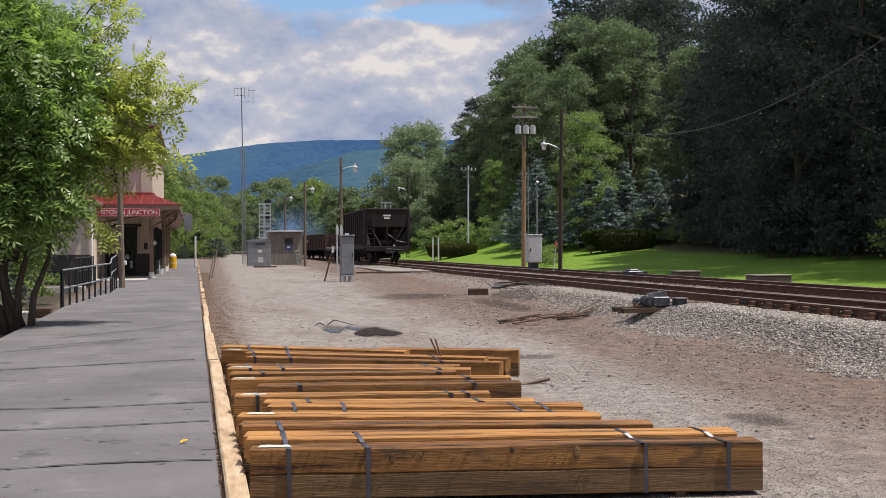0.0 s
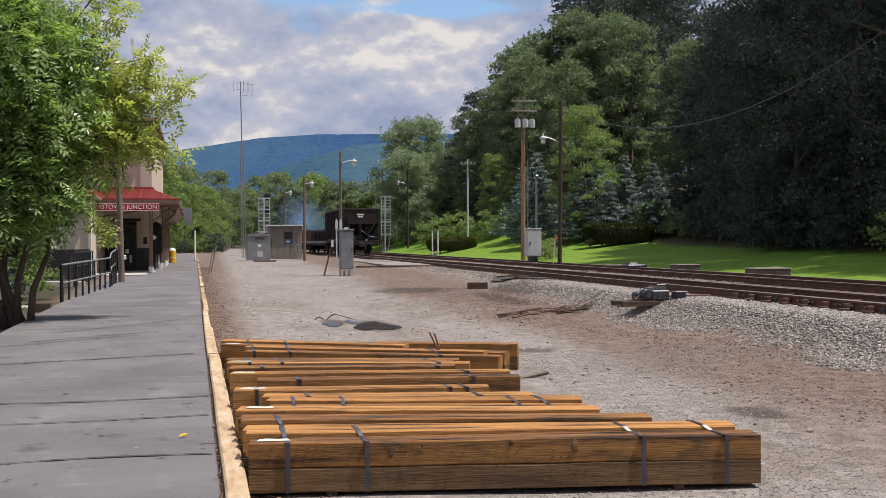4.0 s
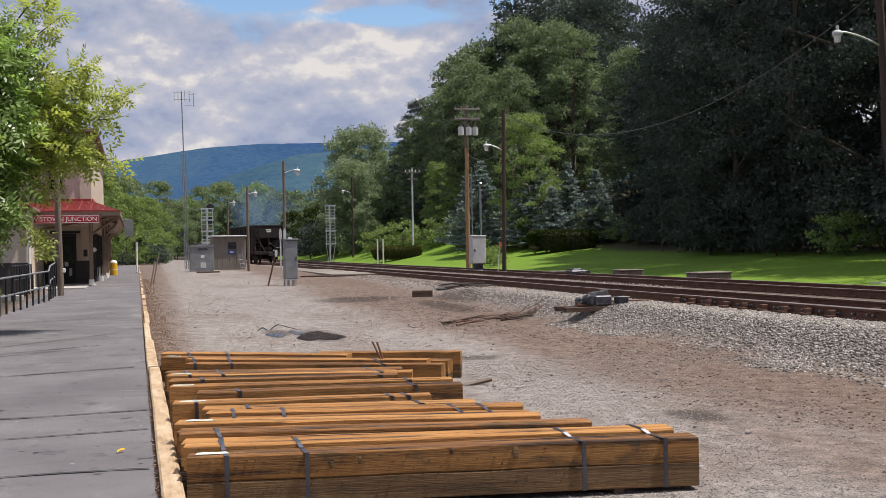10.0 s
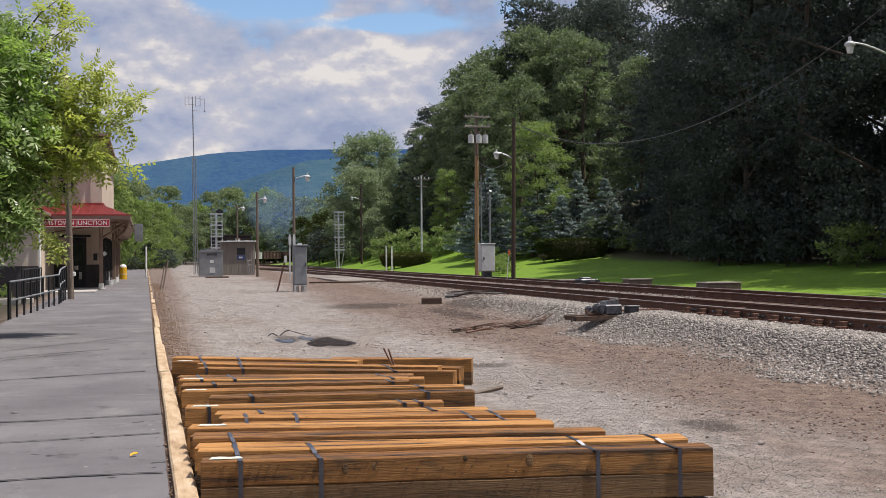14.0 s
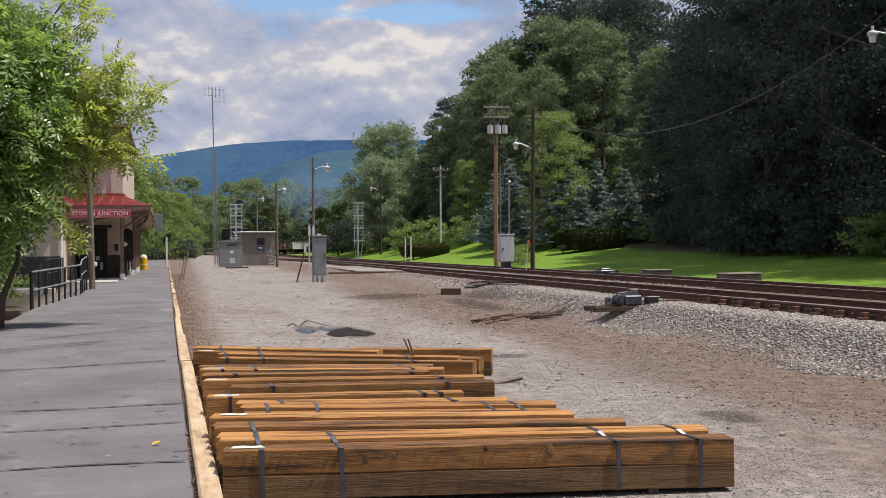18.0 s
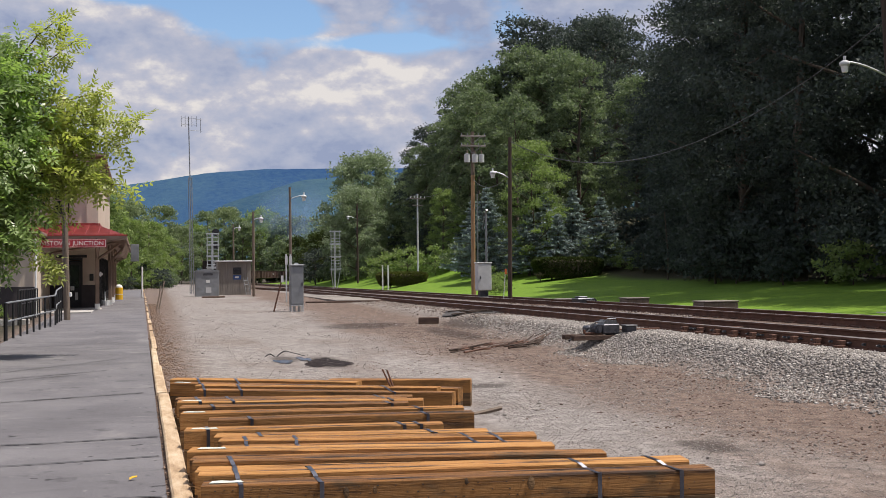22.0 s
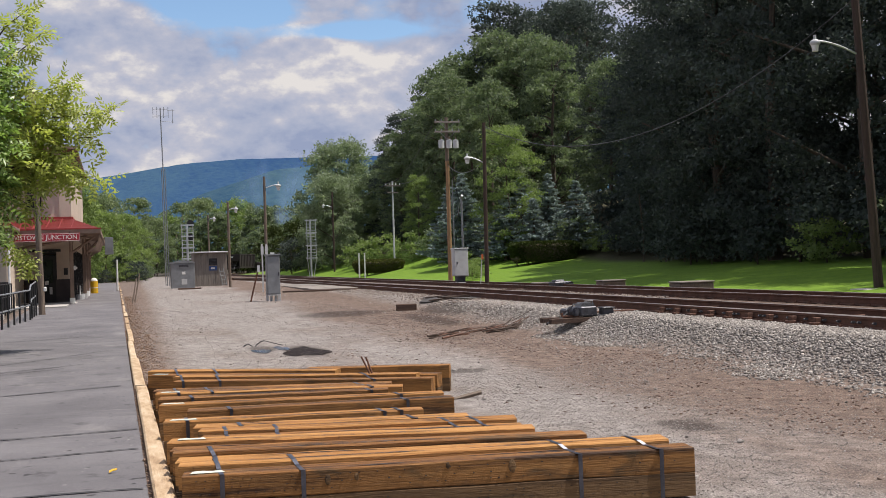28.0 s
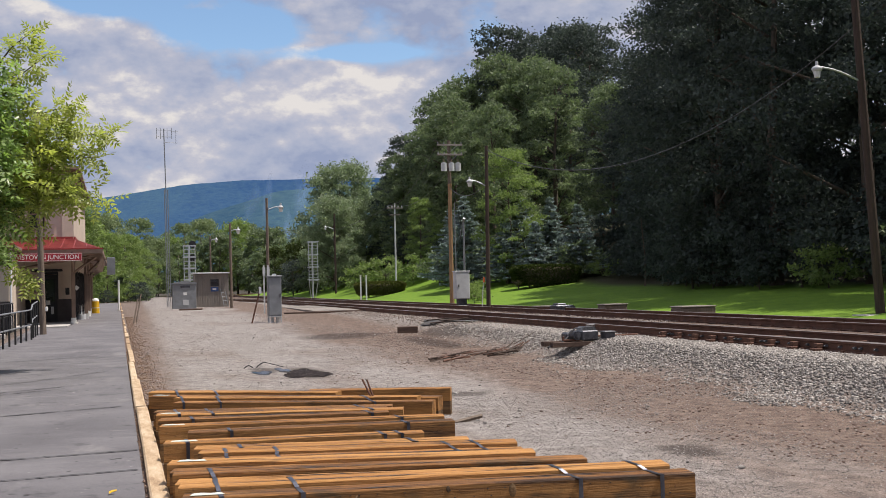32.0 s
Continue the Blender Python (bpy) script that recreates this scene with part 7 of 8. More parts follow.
def platform_tree():
    o = thing("platform_tree", "bushy green ash tree with several stems beside the platform", "tree")
    r = np.random.RandomState(21)
    foot = Vector((-3.5, 24.0, 0.1))
    # stems
    for k, tip in enumerate(((-4.4, 24.2, 5.2), (-3.6, 24.4, 5.6), (-2.8, 23.9, 4.6), (-5.0, 23.6, 4.6), (-3.0, 24.6, 3.6))):
        tip = Vector(tip)
        f = foot + Vector((0.12 * (k - 2), 0.08 * (k % 2), 0))
        mid = f.lerp(tip, 0.4) + Vector((-0.25 + 0.12 * k, 0, 0.1))
        part("stem", tube([f, f.lerp(mid, 0.5) + Vector((-0.12, 0, 0)), mid, tip], 0.12 if k < 2 else 0.085, 8, 0.03), M["bark"], o, smooth=True)
    lb = []
    for x, y, z, q in ((-4.4, 24.0, 6.4, 1.35), (-3.5, 24.3, 6.1, 1.05), (-2.6, 24.0, 5.6, 0.95), (-4.9, 24.0, 5.4, 1.6), (-3.6, 23.6, 5.2, 1.4), (-2.5, 23.9, 4.6, 0.9), (-3.0, 23.4, 4.1, 1.2), (-4.4, 23.5, 4.0, 1.5), (-5.6, 24.0, 4.0, 1.6),
                       (-2.45, 24.0, 3.5, 0.75), (-3.4, 23.6, 3.0, 1.15), (-2.55, 23.6, 2.75, 0.7), (-4.6, 23.4, 2.8, 1.2), (-3.8, 23.3, 2.2, 0.85), (-2.85, 23.5, 2.2, 0.55), (-5.0, 23.4, 2.0, 0.9), (-5.4, 24.5, 6.6, 1.6), (-4.6, 24.6, 7.2, 1.0), (-5.7, 24, 7.4, 1.2), (-4.6, 24.6, 1.5, 0.8), (-5.6, 24.2, 1.3, 0.9), (-3.4, 24.9, 1.7, 0.6), (-4.9, 25.2, 2.2, 1.0)):
        x, q = x - (0.30 if z > 4.5 else 0.38), q * 0.97
        lb.append((x, y, z, q))
    lb = np.array(lb)
    P, D = crown_points(5, lb, 18000, 0.95)
    # boughs
    for q in lb:
        part("bough", tube([foot + Vector((0, 0, 1.2 + 0.2 * q[2])), (foot + Vector((0, 0, 2.0))).lerp(Vector(q[:3]), 0.55), Vector(q[:3]) + Vector((0, 0, q[3] * 0.4))], 0.04, 5, 0.012), M["bark"], o)
    A = D + r.normal(size=D.shape) * 0.45
    A[:, 2] -= 0.35
    N = np.array([0.15, -0.35, 0.9])[None] + r.normal(size=D.shape) * 0.5
    part("crown", pinnate("crown", P, A, N, 0.42, M["leaf_a"], 9, 4, 0.37), None, o, "dense dark green foliage")
    # loose sprays with yellowing leaves reach out over the platform
    PP, AA = [], []
    for a, b in (((-2.6, 24, 4.6), (-0.62, 24.2, 5.30)), ((-2.5, 24, 5.0), (-1.35, 24.0, 5.85)), ((-2.6, 24, 5.6), (-1.9, 24.0, 6.85)), ((-2.6, 24, 4.0), (-0.85, 24.1, 3.85)), ((-2.6, 23.8, 3.8), (-1.35, 23.9, 4.15)),
                 ((-2.7, 24, 4.4), (-1.0, 24.1, 4.75)), ((-2.6, 24.1, 5.2), (-1.25, 24.2, 5.25)), ((-2.9, 23.8, 2.7), (-2.35, 23.8, 2.2)),
                 ((-2.7, 24, 6.2), (-2.15, 24.2, 7.4)), ((-2.7, 24, 4.2), (-1.7, 24.2, 4.3)), ((-2.8, 24, 3.8), (-1.9, 24.3, 3.75)), ((-2.8, 24, 3.5), (-2.1, 24.2, 3.3)), ((-2.7, 24, 4.8), (-1.7, 24.1, 4.85)), ((-2.5, 24, 3.9), (-1.5, 24.1, 4.4)), ((-2.5, 24, 4.3), (-1.45, 24, 4.9)), ((-2.6, 24, 3.6), (-1.6, 24.1, 3.9)), ((-2.6, 24, 5.4), (-1.6, 24, 5.5))):
        a, b = Vector(a) + Vector((0.25, 0, 0)), Vector(b) + Vector((0.58, 0, -0.15))
        part("twig", tube([a, a.lerp(b, 0.5) + Vector((0, 0, 0.12)), b], 0.022, 5, 0.006), M["bark"], o)
        n = int(42 * (b - a).length)
        for k in range(n):
            t = r.uniform(0.15, 1.03)
            p = a.lerp(b, t) + Vector((0, 0, 0.12 * math.sin(math.pi * min(1, t))))
            spread = 0.24 * (1.15 - t)
            PP.append(np.array(p) + r.normal(size=3) * np.array([spread, 0.22, spread * 0.8]))
            AA.append(np.array((b - a).normalized()) * 0.5 + r.normal(size=3) * 0.6 + np.array([0, 0, -0.35]))
    PP, AA = np.array(PP), np.array(AA)
    N = np.array([0, 0, 1.0])[None] + r.normal(size=PP.shape) * 0.5
    part("spray", pinnate("spray", PP, AA, N, 0.34, M["leaf_y"], 10, 4, 0.40), None, o, "loose yellow-green sprays")


platform_tree()


# ---- the departing train ----
PATH_Y = np.arange(-60, 300, 0.5)
PATH_X = track_x(PATH_Y)
PATH_S = np.concatenate([[0], np.cumsum(np.hypot(np.diff(PATH_X), np.diff(PATH_Y)))])
S_AT_89 = float(np.interp(89.5, PATH_Y, PATH_S))


def on_track(s):
    return float(np.interp(s, PATH_S, PATH_X)), float(np.interp(s, PATH_S, PATH_Y))


def run(t):
    """Metres that the train has rolled by t seconds: a steady crawl that gathers speed."""
    return 3.5 * t + 0.112 * max(0.0, t - 6.0) ** 2


TRAIN = []   # (thing, its front's and rear's distance ahead of the hopper's front)
WHEEL = bmesh.new()
rod(WHEEL, (-0.065, 0, 0), (0.065, 0, 0), 0.43, n=18)
WHEEL = mesh_of(WHEEL, M["truck"])


def running_gear(car, ys):
    """Two bogies with side frames, springs, axles and wheels; the car's middle is at y 0, rails at z 0."""
    for yb in ys:
        for s in (-1, 1):
            bm = prism([(-1.15, 0.55), (-0.8, 0.70), (0.8, 0.70), (1.15, 0.55), (1.15, 0.36), (0.85, 0.40), (0.35, 0.24), (-0.35, 0.24), (-0.85, 0.40), (-1.15, 0.36)], 0.10, "x", s * 0.98 - 0.05)
            o = part("side_frame", bm, M["truck"], car)
            o.location = (0, yb, 0)
        o = part("bolster", boxes((-1.0, yb - 0.16, 0.45, 1.0, yb + 0.16, 0.85)), M["truck"], car)
        for d in (-0.86, 0.86):
            part("axle", rods(((-0.9, yb + d, 0.43), (0.9, yb + d, 0.43), 0.075)), M["truck"], car)
            for s in (-0.7535, 0.7535):
                o = part("wheel", WHEEL, None, car)
                o.location = (s, yb + d, 0.43)


def coupler(car, y, s):
    part("coupler", boxes((-0.13, y, 0.72, 0.13, y + s * 0.42, 1.0), (-0.2, y + s * 0.40, 0.68, 0.2, y + s * 0.62, 1.05), bevel=0.03), M["truck"], car)
    part("brake_hose", tube([(0.25, y + s * 0.1, 0.9), (0.32, y + s * 0.3, 0.7), (0.30, y + s * 0.38, 0.42), (0.2, y + s * 0.5, 0.35)], 0.03), M["truck"], car)


def hopper_car():
    """Open-topped hopper: sloped end sheets over an open end platform, side posts, ladders."""
    L, W2, H, Z0 = 12.6, 1.52, 3.72, 1.05
    c = thing("hopper_car", "dark rusty brown open-top hopper railway wagon", "railway wagon", group="train")
    hl = L / 2 - 0.15
    for s in (-1, 1):
        part("side_sheet", prism([(-hl, 1.55), (-hl, H), (hl, H), (hl, 1.55), (hl - 1.7, Z0), (-hl + 1.7, Z0)], 0.05, "x", s * W2 - 0.025), M["freight"], c)
        for i in range(11):
            y = -hl + 0.15 + i * (2 * hl - 0.3) / 10
            part("side_post", boxes((s * (W2 + 0.02), y - 0.06, 1.35, s * (W2 + 0.11), y + 0.06, H - 0.05)), M["freight"], c)
        part("top_chord", boxes((s * W2 - 0.09, -hl, H - 0.02, s * W2 + 0.09, hl, H + 0.1), bevel=0.015), M["freight"], c)
        part("side_sill", boxes((s * W2 - 0.08, -L / 2, 0.98, s * W2 + 0.08, L / 2, 1.2), bevel=0.01), M["freight"], c)
    for e in (-1, 1):
        # end: upright sheet on top, slope sheet below it, platform and struts
        y = e * hl
        part("end_sheet", boxes((-W2, y - 0.03, 2.55, W2, y + 0.03, H)), M["freight"], c)
        part("end_chord", boxes((-W2 - 0.09, y - 0.07, H - 0.02, W2 + 0.09, y + 0.07, H + 0.1), bevel=0.015), M["freight"], c)
        bm = bmesh.new()
        v = [bm.verts.new(p) for p in ((-W2, y, 2.55), (W2, y, 2.55), (0.75, y - e * 2.1, 1.0), (-0.75, y - e * 2.1, 1.0))]
        bm.faces.new(v)
        bmesh.ops.solidify(bm, geom=bm.faces[:], thickness=0.05)
        part("slope_sheet", bm, M["freight"], c)
        part("end_sill", boxes((-W2, e * L / 2 - 0.12, 0.85, W2, e * L / 2 + 0.02, 1.18), bevel=0.01), M["freight"], c)
        part("end_platform", boxes((-W2, y - e * 1.6, 1.1, W2, e * L / 2, 1.16)), M["truck"], c)
        for s in (-1, 1):
            part("corner_post", boxes((s * W2 - 0.07, y - 0.06, 1.1, s * W2 + 0.07, y + 0.08, H)), M["freight"], c)
            bm = bmesh.new()
            rod(bm, (s * (W2 - 0.1), y + e * 0.02, 3.0), (s * 0.45, y + e * 0.02, 1.2), 0.07, n=4)
            part("strut", bm, M["freight"], c)
        part("centre_strut", rods(((0, y, 2.6), (0, y - e * 0.2, 1.15), 0.09), n=6), M["freight"], c)
        part("brake_cylinder", rods(((-0.5, y - e * 0.35, 1.42), (0.35, y - e * 0.35, 1.42), 0.2), n=12), M["truck"], c)
        for lx in (-W2 + 0.1, -W2 + 0.62):
            part("ladder_rail", boxes((lx - 0.025, y + e * 0.08, 1.15, lx + 0.025, y + e * 0.13, H)), M["truck"], c)
        for i in range(7):
            z = 1.35 + i * 0.36
            part("rung", boxes((-W2 + 0.1, y + e * 0.09, z - 0.02, -W2 + 0.62, y + e * 0.13, z + 0.02)), M["truck"], c)
        part("brake_wheel", tube([(0.62 + 0.24 * math.cos(a), y + e * 0.16, 2.05 + 0.24 * math.sin(a)) for a in np.linspace(0, 2 * math.pi, 13)], 0.02, 5), M["truck"], c)
        part("brake_staff", rods(((0.62, y + e * 0.14, 2.05), (0.62, y + e * 0.05, 1.15), 0.03), ((0.62, y + e * 0.16, 1.81), (0.62, y + e * 0.16, 2.29), 0.012), ((0.38, y + e * 0.16, 2.05), (0.86, y + e * 0.16, 2.05), 0.012), n=6), M["truck"], c)
        part("air_pipe", tube([(0.0, y - e * 0.1, 2.1), (0.3, y + e * 0.06, 1.85), (0.7, y + e * 0.1, 1.55), (1.3, y + e * 0.1, 1.45)], 0.035, 6), M["greasy"], c, "greasy pale air pipe")
        part("uncoupling_lever", tube([(-0.2, e * (L / 2 + 0.12), 0.95), (0.5, e * (L / 2 + 0.14), 0.98), (1.1, e * (L / 2 + 0.12), 0.92), (1.2, e * (L / 2 + 0.12), 0.62)], 0.022, 5), M["greasy"], c, "worn steel uncoupling lever")
        for s in (-1, 1):
            part("corner_step", boxes((s * W2 - 0.2, e * L / 2 - 0.04, 0.42, s * W2 + 0.04, e * L / 2, 0.46), (s * W2 - 0.2, e * L / 2 - 0.03, 0.46, s * W2 - 0.17, e * L / 2, 0.98), (s * W2 + 0.01, e * L / 2 - 0.03, 0.46, s * W2 + 0.04, e * L / 2, 0.98)), M["truck"], c)
        coupler(c, e * L / 2, e)
    for i in range(3):
        y = -3.0 + i * 3.0
        bm = bmesh.new()
        lo = [bm.verts.new(p) for p in ((-0.7, y - 0.4, 0.35), (0.7, y - 0.4, 0.35), (0.7, y + 0.4, 0.35), (-0.7, y + 0.4, 0.35))]
        hi = [bm.verts.new(p) for p in ((-W2, y - 1.4, 1.2), (W2, y - 1.4, 1.2), (W2, y + 1.4, 1.2), (-W2, y + 1.4, 1.2))]
        for a in range(4):
            bm.faces.new((lo[a], lo[(a + 1) % 4], hi[(a + 1) % 4], hi[a]))
        bm.faces.new(lo[::-1])
        part("hopper_bay", bm, M["freight"], c)
    part("floor_sheet", boxes((-W2, -hl + 1.8, 1.2, W2, hl - 1.8, 1.26)), M["freight"], c)
    # reporting marks become plain bars
    for x0, x1, z in ((-0.28, 0.28, 3.28), (-0.2, 0.2, 3.1)):
        part("mark", boxes((x0, -hl - 0.042, z, x1, -hl - 0.03, z + 0.11)), M["white"], c, "faded white stencilled mark")
    running_gear(c, (-L / 2 + 1.75, L / 2 - 1.75))
    part("reflector", boxes((0.42, -L / 2 - 0.05, 0.78, 0.52, -L / 2 - 0.03, 1.3)), M["white"], c, "white painted coupling lever")
    TRAIN.append((c, 0.0, L))
    return c


def gondola(front, L, mat, label, H=2.3):
    W2 = 1.5
    c = thing("gondola_car", label, "railway wagon", group="train")
    hl = L / 2
    for s in (-1, 1):
        part("side_sheet", boxes((s * W2 - 0.04, -hl, 1.1, s * W2 + 0.04, hl, H)), mat, c)
        part("top_rail", boxes((s * W2 - 0.08, -hl, H, s * W2 + 0.1, hl, H + 0.1), bevel=0.015), mat, c)
        n = int(L / 1.15)
        for i in range(n + 1):
            y = -hl + 0.1 + i * (L - 0.2) / n
            part("side_post", boxes((s * (W2 + 0.035), y - 0.07, 1.0, s * (W2 + 0.13), y + 0.07, H)), mat, c)
        part("side_sill", boxes((s * W2 - 0.07, -hl, 0.92, s * W2 + 0.08, hl, 1.12)), mat, c)
        part("mark", boxes((s * (W2 + 0.045), 1.1, 1.6, s * (W2 + 0.055), 1.8, 1.85)), M["white"], c, "white stencilled mark")
    for e in (-1, 1):
        part("end_sheet", boxes((-W2, e * hl - 0.04, 1.1, W2, e * hl + 0.04, H + 0.05)), mat, c)
        for x in (-0.9, 0, 0.9):
            part("end_post", boxes((x - 0.07, e * hl + e * 0.035, 1.0, x + 0.07, e * hl + e * 0.11, H)), mat, c)
        coupler(c, e * hl, e)
    part("floor", boxes((-W2, -hl, 1.05, W2, hl, 1.15)), mat, c)
    part("centre_sill", boxes((-0.3, -hl, 0.72, 0.3, hl, 1.0)), M["truck"], c)
    running_gear(c, (-hl + 1.6, hl - 1.6))
    TRAIN.append((c, front, L))
    return c


def flat_car(front, L):
    c = thing("flat_car", "low flat wagon with a dark slatted load", "railway wagon", group="train")
    hl = L / 2
    part("deck", boxes((-1.5, -hl, 1.0, 1.5, hl, 1.16), bevel=0.01), M["grey"], c, "grey-green steel deck")
    for s in (-1, 1):
        part("side_sill", boxes((s * 1.5 - 0.06, -hl, 0.78, s * 1.5 + 0.06, hl, 1.02)), M["freight"], c)
        for i in range(5):
            part("stake", boxes((s * 1.42 - 0.05, -hl + 1.2 + i * (hl - 1.0) / 2.6 - 0.05, 1.16, s * 1.42 + 0.05, -hl + 1.2 + i * (hl - 1.0) / 2.6 + 0.05, 2.2)), M["freight"], c)
    for k in range(4):
        z = 1.2 + k * 0.27
        part("beam", boxes((-1.3, -hl + 0.5, z, 1.3, hl * 0.35, z + 0.14), bevel=0.01), M["freight"], c)
        if k < 3:
            for y in (-hl + 0.9, -1.4, 1.2):
                part("spacer", boxes((-1.2, y, z + 0.14, 1.2, y + 0.2, z + 0.27)), M["oldtie"], c)
    part("centre_sill", boxes((-0.3, -hl, 0.7, 0.3, hl, 1.0)), M["truck"], c)
    for e in (-1, 1):
        coupler(c, e * hl, e)
    running_gear(c, (-hl + 1.6, hl - 1.6))
    TRAIN.append((c, front, L))


def engine(front, L):
    c = thing("diesel_locomotive", "dark diesel switching locomotive with a smoking exhaust", "locomotive", group="train")
    hl = L / 2
    part("frame", boxes((-1.5, -hl, 0.95, 1.5, hl, 1.4), bevel=0.03), M["black"], c)
    part("hood", boxes((-0.95, -hl + 3.2, 1.4, 0.95, hl - 0.8, 3.5), bevel=0.12), M["freight"], c)
    part("cab", boxes((-1.5, -hl + 0.8, 1.4, 1.5, -hl + 3.2, 4.2), bevel=0.08), M["freight"], c)
    for s in (-1, 1):
        part("window", boxes((s * 1.5 - 0.015, -hl + 1.2, 2.7, s * 1.5 + 0.015, -hl + 2.7, 3.6)), M["glass"], c)
    part("exhaust_stack", boxes((-0.2, 0.6, 3.5, 0.2, 1.2, 3.8)), M["black"], c)
    part("fuel_tank", boxes((-1.3, -1.8, 0.4, 1.3, 1.8, 1.0), bevel=0.1), M["black"], c)
    running_gear(c, (-hl + 2.6, hl - 2.6))
    for e in (-1, 1):
        coupler(c, e * hl, e)
    TRAIN.append((c, front, L))


hopper_car()
B = "rust-brown railway gondola wagon with ribbed sides"
flat_car(14.5, 13.2)
gondola(31.0, 15.2, M["gond"], B)
gondola(47.5, 15.2, M["gond"], B)
gondola(64.0, 15.0, M["gond"], B)
gondola(78.5, 13.2, M["pale"], "pale grey railway gondola wagon", 2.2)
gondola(94.0, 14.2, M["gond"], B)
gondola(110.0, 14.6, M["gond"], B)
engine(126.0, 14.8)


# ---- exhaust smoke ----
def smoke_material():
    m = bpy.data.materials.new("blue_exhaust_smoke")
    m.use_nodes = True
    nt = m.node_tree
    N, L = nt.nodes.new, nt.links.new
    nt.nodes.remove(nt.nodes["Principled BSDF"])
    out = nt.nodes["Material Output"]
    back, front, d = N("ShaderNodeBsdfTranslucent"), N("ShaderNodeBsdfDiffuse"), N("ShaderNodeMixShader")
    t, ms = N("ShaderNodeBsdfTransparent"), N("ShaderNodeMixShader")
    for q in (back, front):
        q.inputs[0].default_value = (0.42, 0.62, 0.95, 1)
    L(back.outputs[0], d.inputs[1])
    L(front.outputs[0], d.inputs[2])
    uv, ln, n, r = N("ShaderNodeUVMap"), N("ShaderNodeVectorMath"), N("ShaderNodeTexNoise"), N("ShaderNodeMapRange")
    ln.operation = "LENGTH"
    L(uv.outputs[0], ln.inputs[0])
    r.interpolation_type = "SMOOTHSTEP"
    r.inputs["From Min"].default_value, r.inputs["From Max"].default_value = 1.0, 0.0
    r.inputs["To Min"].default_value, r.inputs["To Max"].default_value = 0.0, 0.55
    L(ln.outputs["Value"], r.inputs["Value"])
    tc = N("ShaderNodeTexCoord")
    n.inputs["Scale"].default_value, n.inputs["Detail"].default_value = 0.22, 3
    L(tc.outputs["Object"], n.inputs["Vector"])
    mu, cl = N("ShaderNodeMath"), N("ShaderNodeMapRange")
    cl.inputs["From Min"].default_value, cl.inputs["From Max"].default_value = 0.28, 0.72
    L(n.outputs["Fac"], cl.inputs["Value"])
    mu.operation = "MULTIPLY"
    L(r.outputs[0], mu.inputs[0])
    L(cl.outputs[0], mu.inputs[1])
    L(mu.outputs[0], ms.inputs[0])
    L(t.outputs[0], ms.inputs[1])
    L(d.outputs[0], ms.inputs[2])
    L(ms.outputs[0], out.inputs[0])
    return m


SMOKE_MAT = smoke_material()
SMOKE = []
ENGINE_FRONT = 126.0


def smoke_puff(seed, leave, rise, drift, size, n=7):
    """A drifting puff of thin wisps; it rides with the engine's stack until it leaves it."""
    r = random.Random(seed)
    bm = bmesh.new()
    uvl = bm.loops.layers.uv.new("uv")
    for k in range(n):
        c = Vector((r.gauss(0, 0.25), r.gauss(0, 0.3), r.gauss(0, 0.1))) * size
        q = Euler((r.uniform(1.2, 1.95), r.uniform(-0.4, 0.4), r.uniform(-0.5, 0.5))).to_quaternion()
        s = size * r.uniform(0.7, 1.2)
        g = 6
        vs = [[None] * (g + 1) for _ in range(g + 1)]
        for i in range(g + 1):
            for j in range(g + 1):
                u, v = 2 * i / g - 1, 2 * j / g - 1
                vs[i][j] = (bm.verts.new(c + q @ Vector((u * s, v * s, 0.10 * s * math.sin(u * 2 + k) * math.cos(v * 2.3)))), (u, v))
        for i in range(g):
            for j in range(g):
                quad = (vs[i][j], vs[i + 1][j], vs[i + 1][j + 1], vs[i][j + 1])
                f = bm.faces.new([a[0] for a in quad])
                for lp_, a in zip(f.loops, quad):
                    lp_[uvl].uv = a[1]
    o = part("smoke_puff", bm, SMOKE_MAT)
    o.visible_shadow = False
    tagged(o, "thin drifting puff of blue exhaust smoke", "smoke", group="exhaust smoke", kind="stuff")
    SMOKE.append((o, leave, rise, drift))


for k in range(5):
    smoke_puff(200 + k, 1.6 + 2.7 * k, 0.36 + 0.08 * (k % 3), (0.24 + 0.08 * (k % 4), 0.0), 5.2 + 1.3 * (k % 3), 1)


def stack_at(t):
    x, y = on_track(S_AT_89 + run(t) + ENGINE_FRONT - 6.0)
    return x, y


def motions():
    times = [0.0] + [float(v) for v in range(1, 33)]
    for car, front, L in TRAIN:
        rows = []
        for t in times:
            s = S_AT_89 + run(t) + front
            b = L / 2 - 1.7
            x0, y0 = on_track(s - L / 2 - b)
            x1, y1 = on_track(s - L / 2 + b)
            rows.append((t, pose((x0 + x1) / 2, (y0 + y1) / 2, RAIL_TOP, 0, 0, -math.degrees(math.atan2(x1 - x0, y1 - y0)))))
        walk(car, rows)
    for o, leave, rise, drift in SMOKE:
        rows = []
        for t in times:
            x, y = stack_at(min(t, leave))
            age = max(0.0, t - leave)
            rows.append((t, pose(x + drift[0] * age, y + drift[1] * age, 3.4 + min(4.0, 1.3 * age) + rise * age, 0, 0, 3.0 * age)))
        walk(o, rows)


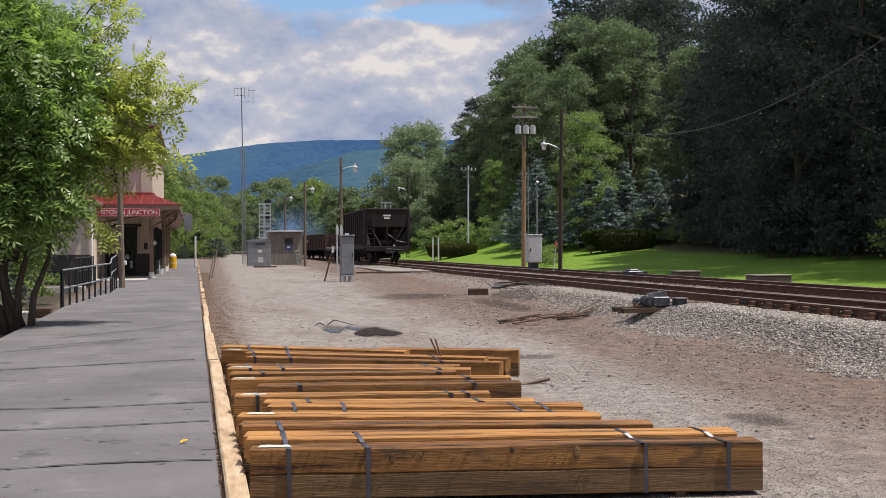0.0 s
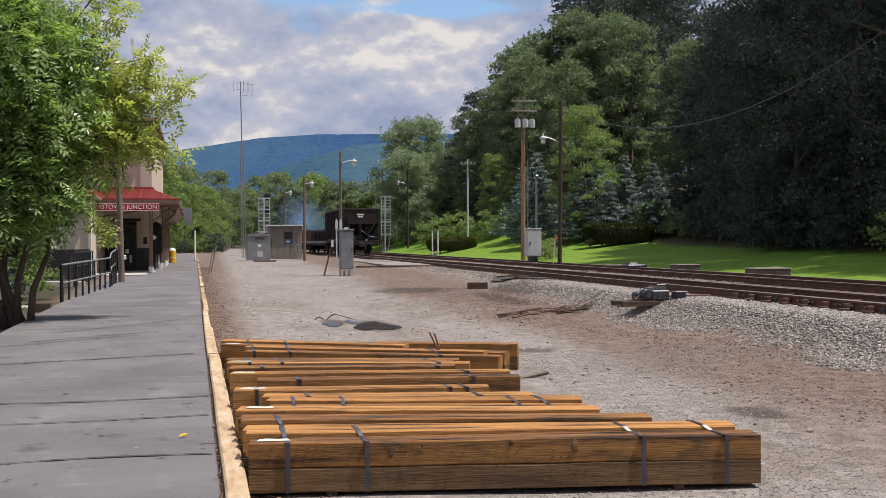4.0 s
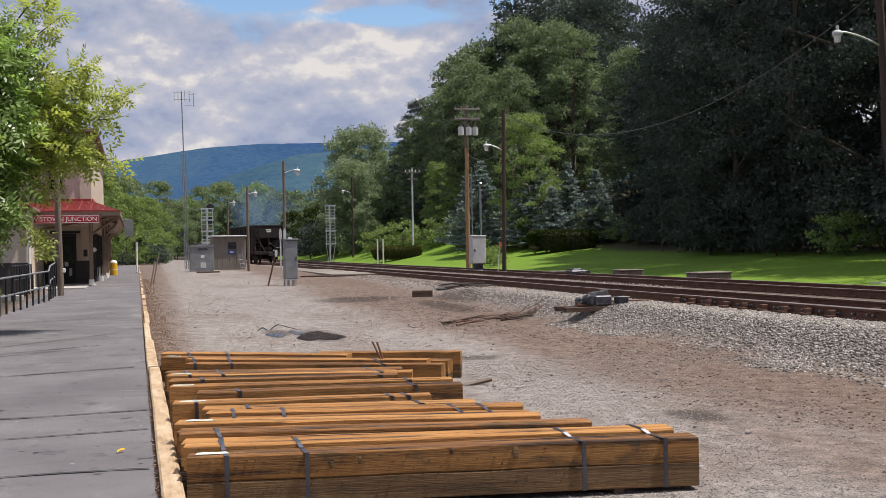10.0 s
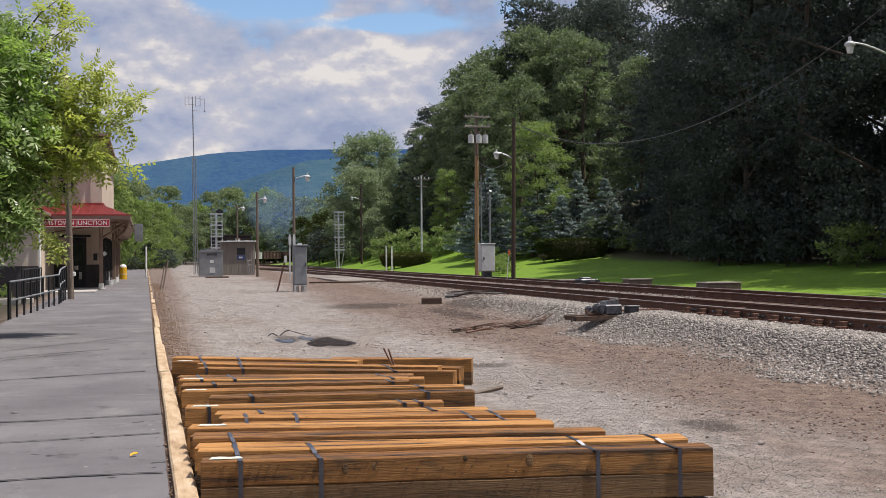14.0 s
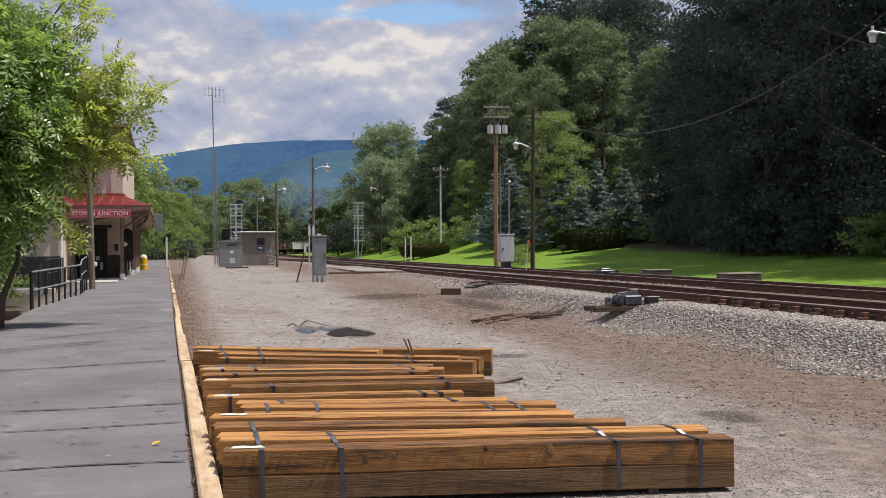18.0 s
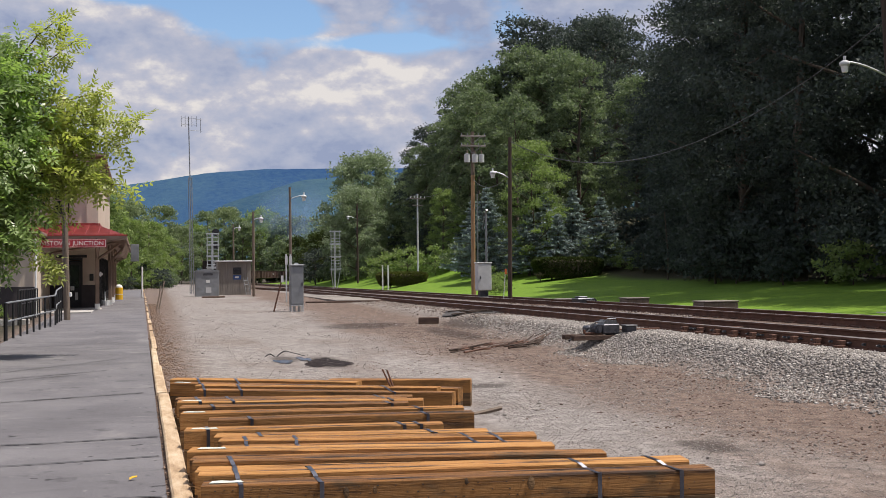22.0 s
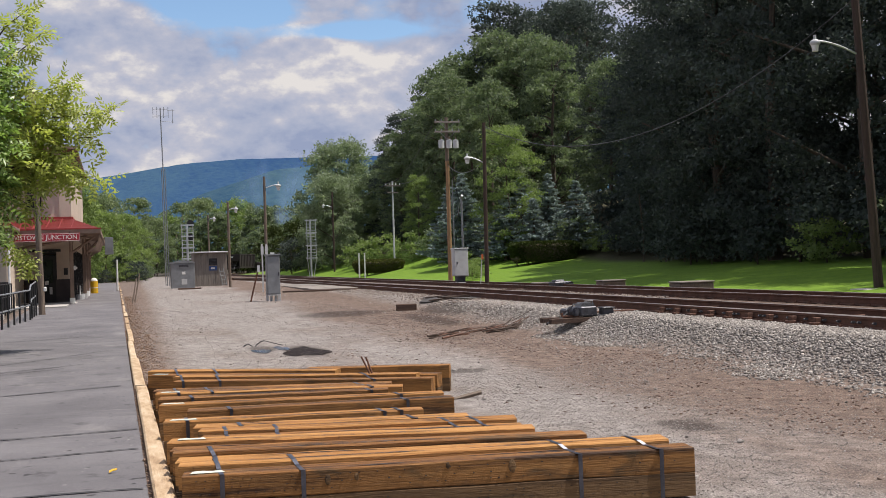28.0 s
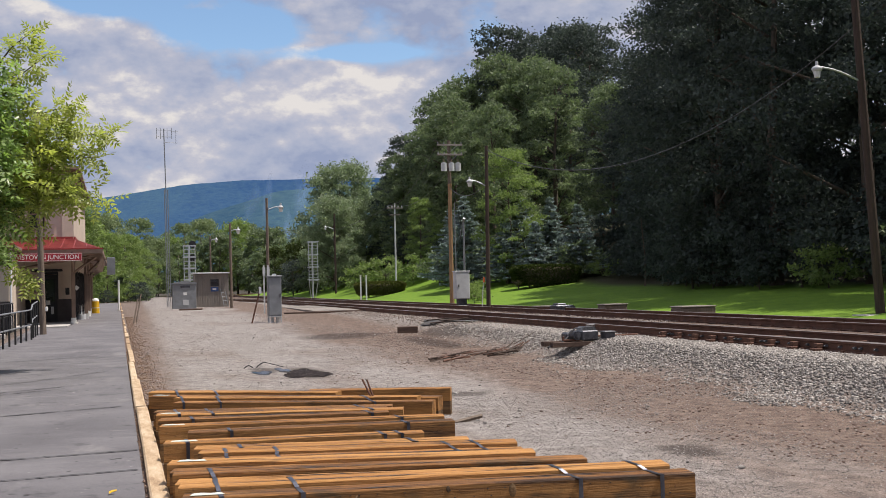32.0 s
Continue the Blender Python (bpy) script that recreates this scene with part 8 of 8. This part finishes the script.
# ---- loose stone ----
def stones(name, P, size, mat, seed, label, category, squash=0.7):
    """Many small angular stones, each an uneven octahedron."""
    r = np.random.RandomState(seed)
    n = len(P)
    base = np.array([(1, 0, 0), (-1, 0, 0), (0, 1, 0), (0, -1, 0), (0, 0, 1), (0, 0, -1)], float)
    v = base[None] * r.uniform(0.6, 1.25, size=(n, 6, 1)) + r.normal(size=(n, 6, 3)) * 0.18
    q = r.normal(size=(n, 4))
    q /= np.linalg.norm(q, axis=1)[:, None]
    w, x, y, z = q.T
    R = np.stack([1 - 2 * (y * y + z * z), 2 * (x * y - w * z), 2 * (x * z + w * y), 2 * (x * y + w * z), 1 - 2 * (x * x + z * z), 2 * (y * z - w * x),
                  2 * (x * z - w * y), 2 * (y * z + w * x), 1 - 2 * (x * x + y * y)], -1).reshape(n, 3, 3)
    v = np.einsum("nij,nkj->nki", R, v)
    v[..., 2] *= squash
    v = v * (size * r.uniform(0.5, 1.3, size=n) * 0.5)[:, None, None] + P[:, None, :]
    f = np.array([(0, 2, 4), (2, 1, 4), (1, 3, 4), (3, 0, 4), (2, 0, 5), (1, 2, 5), (3, 1, 5), (0, 3, 5)])
    F = (f[None] + (np.arange(n) * 6)[:, None, None]).reshape(-1, 3)
    me = bpy.data.meshes.new(name)
    me.vertices.add(n * 6)
    me.vertices.foreach_set("co", v.ravel())
    me.loops.add(F.size)
    me.loops.foreach_set("vertex_index", F.ravel().astype(np.int32))
    me.polygons.add(len(F))
    me.polygons.foreach_set("loop_start", np.arange(len(F), dtype=np.int32) * 3)
    me.update(calc_edges=True)
    me.materials.append(mat)
    return tagged(new(name, me), label, category, kind="stuff")


def scatter(n, x0, x1, y0, y1, seed, keep=None, lift=0.0, power=1.0):
    r = np.random.RandomState(seed)
    X = r.uniform(x0, x1, n)
    Y = y0 + (y1 - y0) * r.uniform(size=n) ** power
    if keep is not None:
        k = keep(X, Y, r)
        X, Y = X[k], Y[k]
    return np.stack([X, Y, ground_z(X, Y) + lift], -1)


def on_ballast(X, Y, r):
    d = X - (11.95 + 0.0155 * Y)
    edge = -3.45 + 0.3 * np.sin(Y * 0.8) + 0.2 * np.sin(Y * 2.1)
    p = np.clip((d - edge) / 1.1, 0, 1) ** 1.3
    rail = np.abs(np.abs(d) - 0.75) > 0.09
    p = np.where(Y > 27, p * np.clip((d + 2.9) / 1.2, 0.12, 1), p)
    return (r.uniform(size=len(X)) < p) & rail & (d < 6.4)


stones("ballast", scatter(78000, 8.2, 11.6, 6.5, 34, 1, on_ballast, 0.004, 1.15), 0.066, M["stone"], 2, "grey crushed stone ballast along the track", "ballast")
stones("ballast", scatter(20000, 11.6, 14.6, 6.5, 34, 21, on_ballast, 0.004, 1.15), 0.07, M["ruststone"], 22, "rusty brown crushed stone ballast between the tracks", "ballast")
stones("ballast", scatter(30000, 8.6, 20.0, 30, 78, 3, on_ballast, 0.006, 1.1), 0.085, M["oldstone"], 4, "brown-grey crushed stone ballast further along the track", "ballast")


def in_yard(X, Y, r):
    d = X - (11.95 + 0.0155 * Y)
    # keep clear of the bundles of ties
    under = (X > 0.3) & (X < 4.1) & (Y > 7.6) & (Y < 15.8)
    patch = 0.35 + 0.65 * (np.sin(X * 1.3 + 0.5 * np.sin(Y * 0.6)) * np.sin(Y * 0.45 + X * 0.3) > -0.2)
    return (~under) & (d < -1.5) & (r.uniform(size=len(X)) < patch)


stones("gravel", scatter(48000, 0.4, 10.2, 5.6, 17, 5, in_yard, 0.001, 1.2), 0.022, M["pebble"], 6, "fine grey gravel strewn over the yard", "gravel")
stones("gravel", scatter(18000, 0.4, 10.2, 14, 42, 7, in_yard, 0.000, 1.2), 0.032, M["pebble"], 8, "loose grey gravel further off in the yard", "gravel")
stones("gravel", scatter(700, 0.4, 9.6, 8, 60, 9, in_yard, 0.002), 0.07, M["pebble"], 10, "larger loose stones about the yard", "gravel")


def in_dirt(X, Y, r):
    x = X - 0.0155 * Y + 1.2 * np.sin(Y * 0.5) * np.sin(Y * 0.17 + 1)
    p = np.exp(-((x - 7.3) / 1.5) ** 2)
    return in_yard(X, Y, r) & (r.uniform(size=len(X)) < p)


stones("clods", scatter(11000, 3.5, 10.0, 6, 36, 13, in_dirt, 0.000, 1.1), 0.045, M["clod"], 14, "dark brown dirt clods strewn beside the ballast", "dirt", 0.6)
r_ = np.random.RandomState(4)
n_ = 5200
P_ = np.stack([0.345 + np.abs(r_.normal(size=n_)) * 0.24, r_.uniform(4, 60, n_), np.zeros(n_)], -1)
P_[:, 2] = ground_z(P_[:, 0], P_[:, 1]) + 0.005
stones("litter", P_, 0.045, M["leafmould"], 11, "brown leaf litter and chips along the kerb", "litter", 0.35)
Q_ = np.stack([0.165 + r_.uniform(0, 0.03, 900), r_.uniform(4, 30, 900), np.zeros(900)], -1)
Q_[:, 2] = plat_z(Q_[:, 1]) + 0.008
stones("litter", Q_, 0.03, M["leafmould"], 12, "brown chips in the gap between platform and kerb", "litter", 0.4)

motions()
